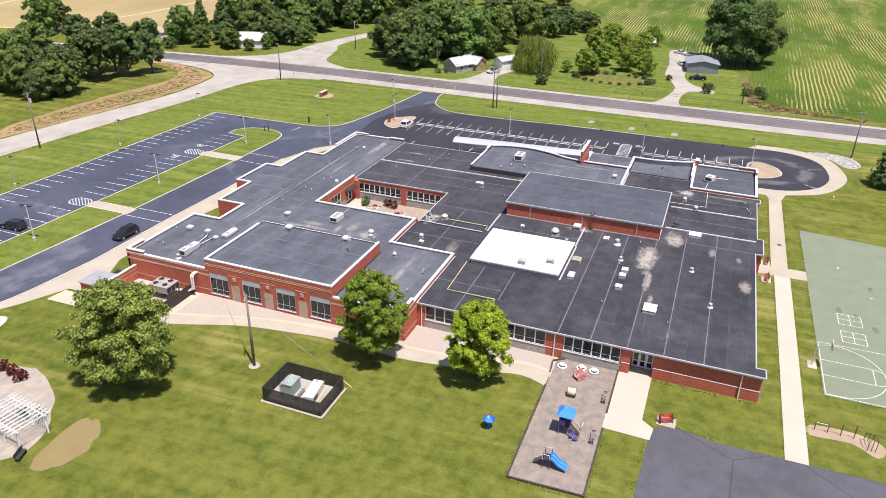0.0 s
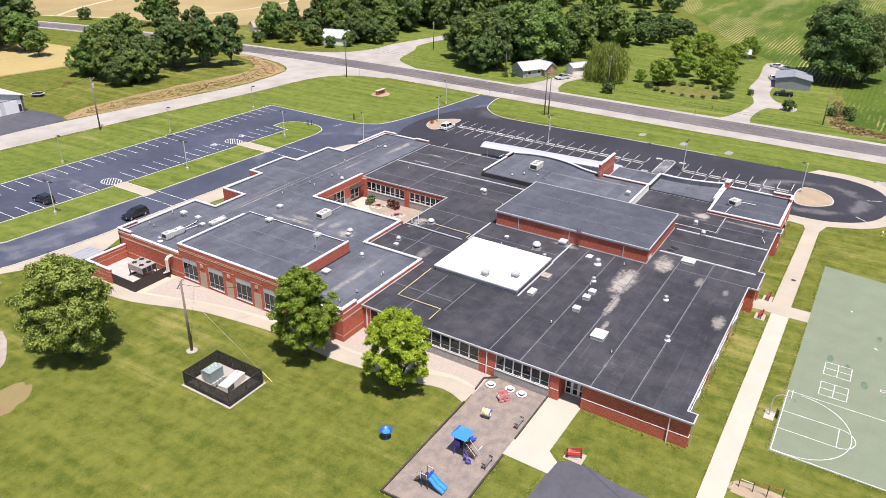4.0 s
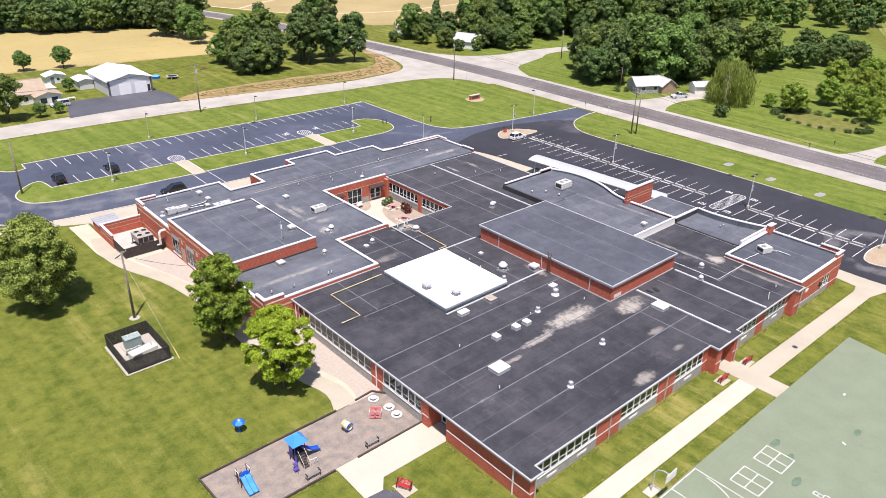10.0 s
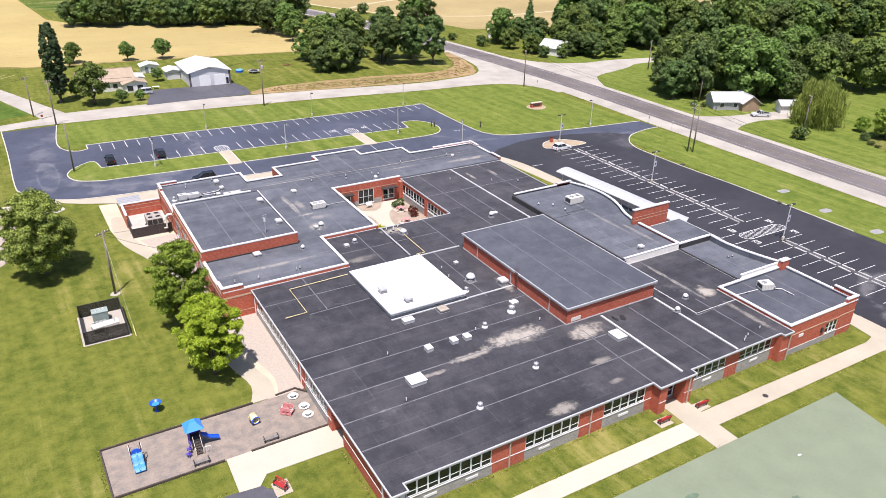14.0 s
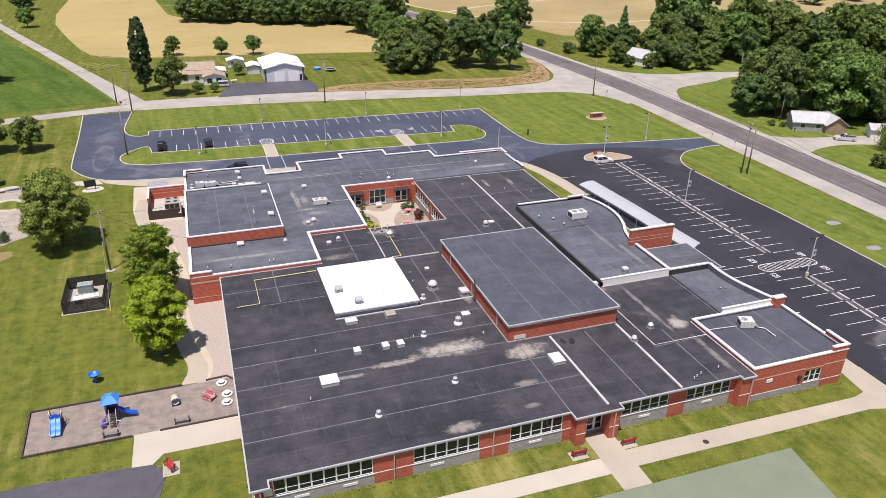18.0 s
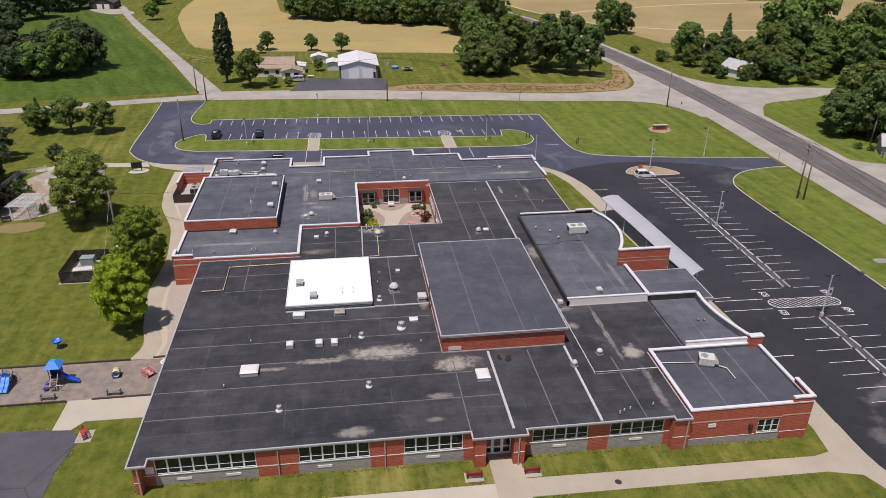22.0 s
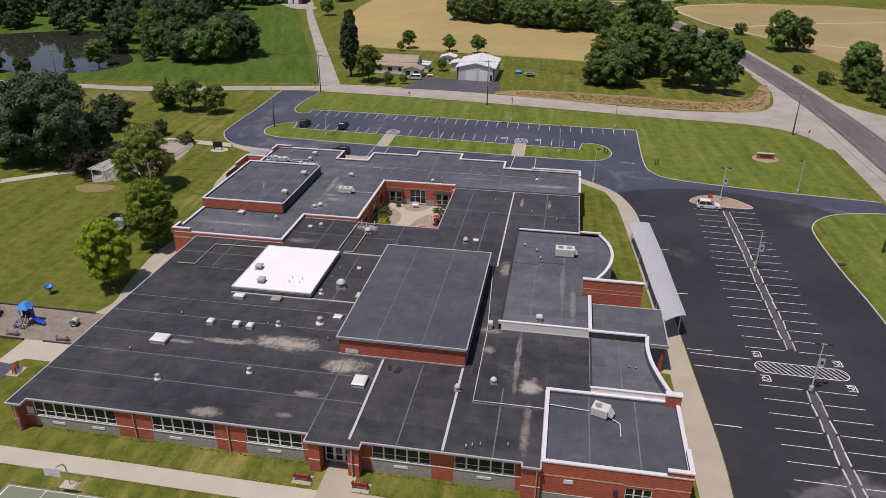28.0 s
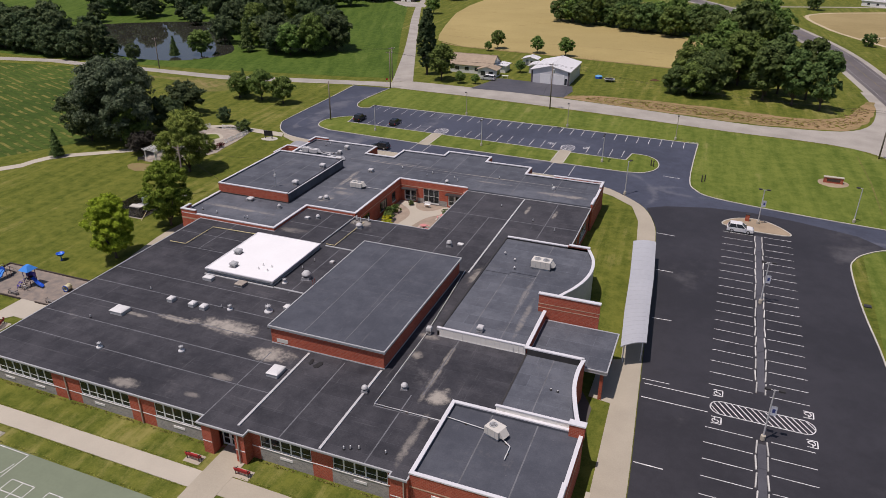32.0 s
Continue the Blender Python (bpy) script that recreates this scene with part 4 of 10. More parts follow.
sheet("median_strip", rect(168.5, 169.4, 23.2, 72.6), 0.059, BLACKTOP, "strip of older brownish asphalt between the wheel stops", "paving")
sheet("median_strip", rect(168.5, 169.4, -9.0, 13.0), 0.059, BLACKTOP, "strip of older brownish asphalt between the wheel stops", "paving")
# wheel stops down the median
random.seed(4)
stop_mesh = None
for y in EAST_ROWS[:-1]:
    if 14 < y < 23:
        continue
    for x in (168.35, 169.55):
        ob = thing("wheel_stop", "pale concrete wheel stop at the head of a stall", "wheel stop", (x + random.uniform(-0.07, 0.07), y - 1.35 + random.uniform(-0.15, 0.15), gz(x) + 0.05), random.uniform(-3.5, 3.5), "wheel stops along the median")
        if stop_mesh is None:
            bm = bmesh.new()
            prof = [(-0.1, 0), (0.1, 0), (0.07, 0.13), (-0.07, 0.13)]
            lo = [bm.verts.new((a, -1.15, b)) for a, b in prof]
            hi = [bm.verts.new((a, 1.15, b)) for a, b in prof]
            bm.faces.new(lo)
            bm.faces.new(hi[::-1])
            for i in range(4):
                bm.faces.new((lo[i], hi[i], hi[(i + 1) % 4], lo[(i + 1) % 4]))
            bmesh.ops.recalc_face_normals(bm, faces=bm.faces)
            first = part("bar", bm, mat("weathered stop concrete", (0.55, 0.54, 0.50), 0.9, 0.2, 1.0, 6.0, obj=0.2), ob)
            stop_mesh = first.data
        else:
            k = new("bar", stop_mesh)
            k.parent = ob

# ---- walks, pads, court and playground ground ----
sheet("walk", rect(68.6, 114.0, -16.4, -14.0), 0.07, CONCRETE_PALE, "new pale concrete walk south of the school", "walk", depth=0.15)
sheet("walk", rect(114.0, 117.4, -18.9, -9.4), 0.075, CONCRETE, "tan concrete walk to the south entrance", "walk", depth=0.15)
sheet("walk", [(117.4, -13.6), (150.0, -13.9), (152.0, -13.4), (152.6, -9.6), (151.9, 13.8), (149.2, 14.2), (149.2, 22.5), (151.7, 23.6), (149.6, 50.6), (148.6, 62.0), (147.7, 70.7), (145.6, 77.6), (141, 81.6), (136, 83.9), (124.8, 83.2), (104, 83.4), (97, 84.2), (88, 84.8), (77, 84.8), (73, 83), (67, 77), (66.8, 84.9), (61, 87.6), (57.5, 89.8), (56.0, 92.4), (61.6, 89.9), (76, 88.3), (93, 88.3), (110, 88.1), (130, 88.1)] + [(x - 0.1, y) for x, y in S_DRIVE[3:]] + LOOP + smooth_line([(188.2, -12), (188.0, -20), (183.5, -27.4), (172, -30.4), (164.0, -28.6), (157.4, -24.2), (153.6, -17.2)], 4) + [(150, -16.3), (117.4, -16.2)], 0.06, CONCRETE, "tan concrete walk round the school", "walk", depth=0.15)
sheet("walk", smooth_line([(66.8, 77), (64.6, 78), (63.9, 72), (64.7, 65), (67.9, 56.2), (69.2, 49.5), (70.1, 41), (69.6, 32.4), (70.3, 26.3), (71.2, 21), (72.2, 16.5), (71.2, 13.2)], 3) + smooth_line([(74.3, 13.2), (74.6, 16.5), (74.0, 19.0), (72.8, 24.0), (72.2, 30), (72.0, 40), (71.3, 50), (69.6, 58), (66.9, 66), (66.3, 72), (66.8, 77)], 3), 0.065, CONCRETE, "curving tan concrete path beside the lawn", "walk", depth=0.12)
sheet("paved_court", [(73.2, 13.0), (78.4, 13.0), (78.4, 33.0), (73.4, 33.0), (73.4, 66), (66.9, 66.3), (69.9, 57.5), (71.6, 49.5), (72.2, 40), (71.2, 40), (71.0, 29), (72.6, 21), (73.6, 17.5)], 0.055, PAVER, "tan pebbled paver strip along the classrooms", "paving")
sheet("walk", [(66.2, 5.3), (66.1, 0.0), (68.2, -0.2), (69.3, 1.2), (79.5, 1.1), (79.5, 4.2), (78.4, 5.3)], 0.07, CONCRETE_PALE, "pale concrete apron to the west entrance", "walk", depth=0.12)
sheet("blacktop", [(68.2, 0.0), (69.6, -1.8), (68.6, -7.0), (68.8, -24.0), (66, -60), (10, -60), (20, 0.8), (57, 0.5)], 0.04, BLACKTOP, "cracked dark play blacktop", "paving")
sheet("play_surface", [(54.7, 13.1), (55.0, 5.2), (66.0, 5.1), (77.8, 5.2), (78.0, 11.8), (76.6, 13.4), (71.5, 13.0)], 0.04, MULCH, "grey-brown rubber mulch playground bed", "playground surface")
sheet("ball_court", [(82.6, -18.9), (135.5, -18.9), (131.5, -48), (82.9, -48)], 0.04, GREEN_COURT, "pale green painted ball court", "court")
GARDEN = ragged([(49.6, 76.5), (49.8, 72.2), (48.3, 68.3), (43.7, 63.3), (38, 62), (33, 70), (33, 82), (38, 90.5), (47, 91)], 0.35, 8)
sheet("garden_bed", GARDEN, 0.05, mat("garden gravel", (0.36, 0.315, 0.26), 0.95, 0.25, 1.5, 5.0), "grey mulched memorial garden bed", "garden")
sheet("bare_patch", ragged([(45.0, 60.4), (45.2, 57.8), (42, 56.0), (38.6, 56.6), (37, 59.2), (40, 60.4)], 0.45, 4), 0.035, mat("orange bare clay", (0.33, 0.235, 0.115), 0.95, 0.3, 1.6, 5.0, tint=(0.24, 0.21, 0.08)), "worn bare soil patch in the lawn", "ground")
sheet("walk", smooth_line([(-10, 36), (12.1, 46.4), (16, 56.4), (28.5, 66.6), (33, 72)], 3) + smooth_line([(34, 69), (30, 64.8), (18, 54.6), (14.4, 44.8), (-8, 33)], 3), 0.05, CONCRETE_PALE, "thin pale walking path through the park", "walk")
sheet("walk", [(56.0, 92.4), (57.2, 89.4), (40, 90.5), (34, 88), (33, 90), (39, 93.4), (50, 92.6)], 0.05, CONCRETE_PALE, "pale path to the memorial garden", "walk")

# court markings
L = []
L += [((82.9, -19.1), (95.3, -19.1)), ((82.9, -19.1), (82.9, -46)), ((95.3, -19.1), (95.3, -46)), ((87.2, -19.1), (87.2, -25.2)), ((90.8, -19.1), (90.8, -25.2)), ((87.2, -25.2), (90.8, -25.2))]
arc = [(89.0 + 6.0 * math.cos(a), -20.6 + 6.0 * math.sin(a)) for a in (math.pi + math.pi * k / 20 for k in range(21))]
L += list(zip(arc, arc[1:])) + [((83.0, -19.1), arc[0])]
arc = [(89.0 + 1.8 * math.cos(a), -25.2 + 1.8 * math.sin(a)) for a in (math.pi + math.pi * k / 14 for k in range(15))]
L += list(zip(arc, arc[1:]))
for x0 in (96.7, 101.7):
    x1, y0, y1 = x0 + 3.05, -25.4, -22.3
    L += [((x0, y0), (x1, y0)), ((x1, y0), (x1, y1)), ((x1, y1), (x0, y1)), ((x0, y1), (x0, y0)), ((x0, (y0 + y1) / 2), (x1, (y0 + y1) / 2)), (((x0 + x1) / 2, y0), ((x0 + x1) / 2, y1))]
y = -28.8
for k, wide in enumerate((0, 0, 1, 0, 1, 0, 1)):
    a, b = (101.2, 102.2) if wide else (101.45, 101.95)
    L += [((a, y), (b, y)), ((a, y - 0.47), (b, y - 0.47)), ((a, y), (a, y - 0.47)), ((b, y), (b, y - 0.47))]
    y -= 0.47
paint_lines("court_lines", L, 0.09, 0.048, "white game and basketball court lines")
for cx, cy, n in ((104.5, -33.0, 1), (112.0, -27.5, 2), (121.0, -24.0, 3), (117.0, -37.5, 4), (126.5, -33.0, 5)):
    paint_lines("chalk_mark", [((cx, cy), (cx + 0.5 * math.cos(n * 2.1), cy + 0.5 * math.sin(n * 2.1)))], 0.22, 0.047, "short worn white tick on the court")
STAIN = mat("darker court stain", (0.12, 0.175, 0.115), 0.9, 0.25, 0.8, 5.0)
for cx, cy, r in ((105.9, -22.7, 0.6), (105.0, -24.8, 0.45), (101.8, -27.0, 0.6), (115.0, -28.0, 0.5)):
    sheet("court_stain", ragged([(cx + r * 1.5 * math.cos(a), cy + r * 0.7 * math.sin(a)) for a in (k * math.pi / 4 for k in range(8))], 0.12, int(cx)), 0.045, STAIN, "dark damp stain on the court paint", "stain")
sheet("curved_walk", smooth_line([(72.0, 13.3), (73.0, 16.4), (72.6, 20.2), (71.2, 26), (70.6, 32), (70.8, 40), (70.3, 45), (68.6, 54), (66.0, 62), (64.4, 68.5)], 4) + smooth_line([(66.6, 69), (68.3, 62.8), (70.7, 55), (72.4, 46), (72.9, 40), (72.6, 32), (73.2, 26), (74.6, 20.2), (75.2, 16.4), (74.6, 13.3)], 4), 0.062, CONCRETE_WARM, "pale curved concrete walk along the classrooms", "path")
# playground timbers
for k, run_ in enumerate(([(66.0, 5.15), (55.0, 5.15), (54.7, 13.1), (71.4, 13.15)], [(74.2, 13.25), (76.7, 13.45), (78.0, 11.8), (77.9, 5.25), (68.9, 5.2)])):
    kerb(run_, False, "timber_edging", TIMBER, 0.16, 0.26, "dark landscape timber edging of the playground")

# ---- the school ----
LOW, NORTH, EAST = 3.85, 4.15, 4.55


def wall(name, ax, fix, a0, a1, z0, z1, inward, openings=(), stone=(), sill=1.45, thick=0.3, label="red brick school wall", bands=()):
    """A wall along x or y whose outer face stands at fix; openings are (a, b, low, high), stone the spans with a stone base."""
    cuts_a = sorted({a0, a1, *(v for o in openings for v in o[:2]), *(v for s in stone for v in s)})
    cuts_z = sorted({z0, z1, *(v for o in openings for v in o[2:]), *((sill,) if stone else ())})
    bm = bmesh.new()
    for a, b in zip(cuts_a, cuts_a[1:]):
        for lo, hi in zip(cuts_z, cuts_z[1:]):
            ca, cz = (a + b) / 2, (lo + hi) / 2
            if not (a0 <= ca <= a1 and z0 <= cz <= z1) or any(o[0] < ca < o[1] and o[2] < cz < o[3] for o in openings):
                continue
            mi = 1 if cz < sill and any(s[0] < ca < s[1] for s in stone) else 0
            n0, n1 = sorted((fix, fix + inward * thick))
            box(bm, *((a, b, n0, n1) if ax == "x" else (n0, n1, a, b)), lo, hi, mi)
    ob = tagged(link(name, bm, (BRICK, STONE)), label, "wall", kind="structure")
    for lo, hi, a, b, m in bands:
        n0, n1 = sorted((fix - inward * 0.03, fix + inward * 0.1))
        part("band", boxes((*((a, b, n0, n1) if ax == "x" else (n0, n1, a, b)), lo, hi)), m, ob, "thin buff stone band")
    return ob


WIN = [0]


def window(ax, fix, a, b, z0, z1, inward, cols, split=0.33, label="aluminium strip window with dark tinted panes", frame=None, top=0.0, mw=0.085):
    WIN[0] += 1
    ob = thing("window_%d" % WIN[0], label, "window", kind="structure")
    fr = frame or ALU

    def slab(bm, p, q, lo, hi, d0, d1):
        n0, n1 = sorted((fix + inward * d0, fix + inward * d1))
        box(bm, *((p, q, n0, n1) if ax == "x" else (n0, n1, p, q)), lo, hi)

    f = 0.09
    bm = bmesh.new()
    slab(bm, a, b, z0, z0 + f, 0.06, 0.16)
    slab(bm, a, b, z1 - f, z1, 0.06, 0.16)
    w = (b - a) / cols
    for i in range(cols + 1):
        c = a + w * i
        e = f if i in (0, cols) else mw
        slab(bm, max(c - e, a), min(c + e, b), z0 + f, z1 - f, 0.062, 0.158)
    zt = z1 - f - top
    zs = z0 + (zt - z0) * split
    for i in range(cols):
        slab(bm, a + w * i + mw, a + w * (i + 1) - mw, zs - 0.025, zs + 0.025, 0.075, 0.14)
    part("window_frame", bm, fr, ob)
    bm = bmesh.new()
    slab(bm, a - 0.05, b + 0.05, z0 - 0.1, z0, -0.07, 0.1)
    part("window_sill", bm, TRIM, ob, "white window sill")
    for i in range(cols):
        for lo, hi in ((z0 + f, zs - 0.035), (zs + 0.035, zt)):
            bm = bmesh.new()
            slab(bm, a + w * i + mw - 0.005, a + w * (i + 1) - mw + 0.005, lo, hi, 0.1, 0.115)
            part("pane", bm, GLASS, ob)
    if top:
        bm = bmesh.new()
        slab(bm, a + f, b - f, zt, z1 - f, 0.05, 0.12)
        part("blind_panel", bm, GREY_METAL, ob, "pale grey panel above the glass")
    return ob


def door(ax, fix, a, b, z0, z1, inward, leaves=2, name="door_1", label="double glazed aluminium entrance doors"):
    ob = thing(name, label, "door", kind="structure")

    def slab(bm, p, q, lo, hi, d0, d1):
        n0, n1 = sorted((fix + inward * d0, fix + inward * d1))
        box(bm, *((p, q, n0, n1) if ax == "x" else (n0, n1, p, q)), lo, hi)

    bm = bmesh.new()
    slab(bm, a, b, z1 - 0.1, z1, 0.0, 0.14)
    w = (b - a) / leaves
    for i in range(leaves + 1):
        c = a + w * i
        slab(bm, max(c - 0.06, a), min(c + 0.06, b), z0, z1 - 0.1, 0.0, 0.14)
    part("door_frame", bm, WHITE_METAL, ob)
    for i in range(leaves):
        p, q = a + w * i + 0.06, a + w * (i + 1) - 0.06
        bm = bmesh.new()
        for r in ((p, p + 0.1, z0, z1 - 0.1), (q - 0.1, q, z0, z1 - 0.1), (p + 0.1, q - 0.1, z0, z0 + 0.25), (p + 0.1, q - 0.1, z0 + 0.95, z0 + 1.1), (p + 0.1, q - 0.1, z1 - 0.22, z1 - 0.1)):
            slab(bm, *r, 0.03, 0.09)
        leaf = part("door_leaf", bm, WHITE_METAL, ob)
        for lo, hi in ((z0 + 0.25, z0 + 0.95), (z0 + 1.1, z1 - 0.22)):
            bm = bmesh.new()
            slab(bm, p + 0.1, q - 0.1, lo, hi, 0.055, 0.065)
            part("pane", bm, GLASS, leaf)
        bm = bmesh.new()
        slab(bm, p + 0.14, q - 0.14, z0 + 1.0, z0 + 1.05, -0.04, 0.03)
        part("push_bar", bm, CHROME, leaf)
    return ob


def slab_roof(name, poly, top, thick, m, label, edge=None, skirt=None):
    bm = prism(bmesh.new(), poly, top - thick, top)
    bm.normal_update()
    bmesh.ops.triangulate(bm, faces=[f for f in bm.faces if len(f.verts) > 4])
    ob = tagged(link(name, bm, m), label, "roof", kind="structure")
    if edge:
        part("edge_trim", strip(bmesh.new(), poly, 0.16, top - 0.10, top + 0.06, True), edge, ob, "pale metal roof edge")
        part("fascia_board", strip(bmesh.new(), poly, 0.08, top - thick - 0.03, top - 0.10, True), GREY_METAL, ob, "grey fascia board under the roof edge")
    return ob


def coping(pts, z, w=0.42, closed=False, h=0.14, parent=None, m=None):
    ob = link("coping", strip(bmesh.new(), pts, w, z - h, z + 0.02, closed), m or COPING, parent)
    return ob if parent else tagged(ob, "white metal coping along the parapet", "coping", kind="structure")


def seams(parent, segs, z, w=0.14):
    for a, b in segs:
        part("seam", strip(bmesh.new(), [a, b], w, z, z + 0.006), SEAM, parent)


# floor slab under everything
sheet("floor", [(78.6, -9.5), (134, -9.5), (150, -10), (150, 12), (143, 24), (139.5, 43), (139.5, 74), (115.5, 78.5), (73.8, 78.5), (73.8, 33.4), (78.6, 33.2)], 0.02, INTERIOR, "dark vinyl floor inside the school", "floor")

# low roof over classrooms and corridors
LOW_POLY = [(77.5, -11.5), (79.3, -11.5), (79.3, -10.4), (112.0, -10.4), (112.0, -11.6), (117.9, -11.6), (117.9, -10.7), (134.4, -10.7), (134.4, -11.3), (136.25, -11.3), (136.25, 1.35), (141.25, 1.35),
            (141.25, 13.45), (129.75, 13.45), (129.75, 43.3), (139.9, 43.3), (139.9, 62.55), (116.2, 62.55), (116.2, 43.2), (102.3, 43.2), (102.3, 43.55), (92.5, 43.55), (92.5, 32.95), (77.5, 32.95)]
low_roof = slab_roof("roof_low", LOW_POLY, LOW, 0.2, MEMBRANE, "black membrane roof with seams, scuffs and dried puddles", GREY_METAL)
sm = []
for y in (-4.5, 0.2, 4.6, 9.2, 13.4):
    sm.append(((77.7, y), (116.4, y - 0.05)))
for y in (23.0,):
    sm.append(((82.5, y - 0.1), (91.2, y)))
sm += [((77.7, 27.6), (91.2, 27.6)), ((112.0, 2.5), (112.0, -10.4)), ((121.5, 3.8), (121.5, -10.6)), ((131.4, 1.0), (131.4, -10.6)), ((128.3, 12.0), (128.3, -2.2)), ((128.3, -2.2), (136.0, -2.0)), ((132.6, 13.3), (132.6, 1.5)),
       ((106.0, 15.8), (106.0, 31.2)), ((92.8, 37.5), (110.5, 37.5)), ((110.5, 31.4), (110.5, 43.1)), ((120.0, 30.8), (120.0, 62.4)), ((116.4, 52.0), (139.7, 52.0)), ((134.0, 43.5), (134.0, 62.4)), ((98.0, 31.0), (98.0, 43.3)), ((124.0, 31.0), (124.0, 52.0)), ((85.0, 33), (85.0, 23.2))]
seams(low_roof, sm, LOW + 0.002)
for a, b, c, d in ((116.42, 116.7, -10.5, 3.9), (126.16, 126.44, -10.5, 3.9), (127.5, 127.75, 31.0, 62.3)):
    part("expansion_joint", boxes((a, b, c, d, LOW, LOW + 0.14)), LAMP_STEEL, low_roof, "raised pale expansion joint cover")
for a, b, c, d in ((103.2, 110.8, 16.35, 16.6), (103.2, 110.8, 31.1, 31.35), (91.3, 103.2, 16.2, 16.45)):
    part("expansion_joint", boxes((a, b, c, d, LOW, LOW + 0.1)), GREY_METAL, low_roof, "raised grey expansion joint cover")

# south and west classroom walls
SW = [(79.7, 89.7, 8), (94.0, 101.3, 6), (104.9, 111.2, 5), (118.8, 125.0, 5), (127.5, 133.7, 5)]
wall("wall_south", "x", -10.15, 78.5, 134.4, -0.9, 3.65, 1, [(a, b, 1.45, 3.56) for a, b, _ in SW] + [(113.5, 116.6, -0.2, 2.6)], [(a - 0.1, b + 0.1) for a, b, _ in SW],
     label="red brick south wall with grey stone under strip windows", bands=[(1.36, 1.46, a, b, TRIM) for a, b in ((78.5, 79.7), (89.7, 94.0), (101.3, 104.9), (111.2, 113.4), (116.7, 118.8), (125.0, 127.5), (133.7, 134.4))])
for a, b, n in SW:
    window("x", -10.15, a, b, 1.45, 3.56, 1, n)
for x in (82.4, 87.3, 96.6, 108.0, 121.9, 130.6):
    ob = tagged(link("wall_vent", boxes((x - 0.75, x + 0.75, -10.21, -10.13, 0.55, 0.85)), TRIM), "white unit ventilator grille in the stone base", "vent", kind="structure")
tagged(link("wall_panel", boxes((78.75, 79.6, -10.2, -10.15, 1.65, 2.55)), TRIM), "pale grey panel beside the corner pier", "panel", kind="structure")
WW = [(14.9, 31.8, 12), (5.3, 12.5, 6)]
wall("wall_west", "y", 77.75, 5.1, 32.99, -0.6, 3.65, 1, [(a, b, 1.35, 3.56) for a, b, _ in WW], [(a - 0.1, b + 0.1) for a, b, _ in WW], sill=1.35,
     label="red brick west wall with grey stone under strip windows", bands=[(1.27, 1.36, 12.5, 14.9, TRIM)])
for a, b, n in WW:
    window("y", 77.75, a, b, 1.35, 3.56, 1, n)
wall("wall_west", "y", 77.9, -11.2, 1.2, -0.6, 3.65, 1, label="blank red brick west wall with a pale band", bands=[(1.5, 1.6, -11.2, 1.2, TRIM)])
wall("wall_south", "x", -11.2, 78.2, 78.5, -0.6, 3.65, 1, label="red brick corner pier", bands=[(1.5, 1.6, 77.9, 78.5, TRIM)])
wall("wall_east", "y", 78.5, -10.9, -10.15, -0.6, 3.65, -1, label="red brick corner pier return")
wall("wall_west", "y", 77.72, 4.0, 5.1, -0.6, 3.65, 1, label="red brick entrance pier", bands=[(1.5, 1.6, 4.0, 5.1, TRIM)])
wall("wall_west", "y", 79.6, 1.2, 4.0, -0.6, 3.65, 1, [(1.3, 3.9, -0.1, 2.7)], label="recessed entrance wall")
wall("wall_south", "x", 4.0, 78.02, 79.6, -0.6, 3.65, 1, label="brick reveal of the west entrance")
wall("wall_north", "x", 1.2, 78.2, 79.9, -0.6, 3.65, -1, label="brick reveal of the west entrance")
door("y", 79.6, 1.3, 3.9, 0.05, 2.65, 1, 3, "door_2", "pale glazed double doors of the west entrance")
for x0, x1 in ((112.3, 113.5), (116.5, 117.7)):
    wall("wall_south", "x", -11.4, x0, x1, -0.9, 3.65, 1, label="red brick entrance pier", bands=[(1.36, 1.46, x0, x1, TRIM)], thick=1.5)
door("x", -9.7, 113.5, 116.6, -0.15, 2.5, 1, 3, "door_1", "pale glazed doors of the south entrance")
wall("wall_south", "x", -11.1, 134.4, 136.3, -0.9, 3.65, 1, label="red brick corner pier beside the office block", bands=[(1.2, 1.3, 134.4, 136.3, TRIM)], thick=1.2)

# gymnasium
gym = thing("wall_gymnasium", "tall red brick gymnasium walls above the flat roof", "wall", kind="structure")
GX0, GX1, GY0, GY1, GZ = 110.95, 126.45, 4.35, 30.2, 6.15
part("brick_wall", boxes((GX0, GX1, GY0, GY0 + 0.3, LOW - 0.1, GZ), (GX0, GX1, GY1 - 0.3, GY1, LOW - 0.1, GZ), (GX0, GX0 + 0.3, GY0 + 0.3, GY1 - 0.3, LOW - 0.1, GZ), (GX1 - 0.3, GX1, GY0 + 0.3, GY1 - 0.3, LOW - 0.1, GZ)), BRICK, gym)
part("flashing", strip(bmesh.new(), [(GX0 - 0.03, GY0 - 0.03), (GX1 + 0.03, GY0 - 0.03), (GX1 + 0.03, GY1 + 0.03), (GX0 - 0.03, GY1 + 0.03)], 0.06, LOW, LOW + 0.14, True), GREY_METAL, gym, "pale base flashing")
part("vent_grille", boxes((111.7, 113.3, GY0 - 0.04, GY0 + 0.02, 4.15, 4.7)), FASCIA, gym, "cream louvred grille")
for y in (8.0, 17.0, 26.0):
    part("downspout", boxes((GX0 - 0.12, GX0 - 0.01, y, y + 0.12, LOW, GZ)), GREY_METAL, gym)
gym_roof = slab_roof("roof_gymnasium", rect(GX0 - 0.2, GX1 + 0.2, GY0 - 0.2, GY1 + 0.2), 6.42, 0.27, GYM_ROOF, "dark grey gymnasium roof with long seams", GREY_METAL)
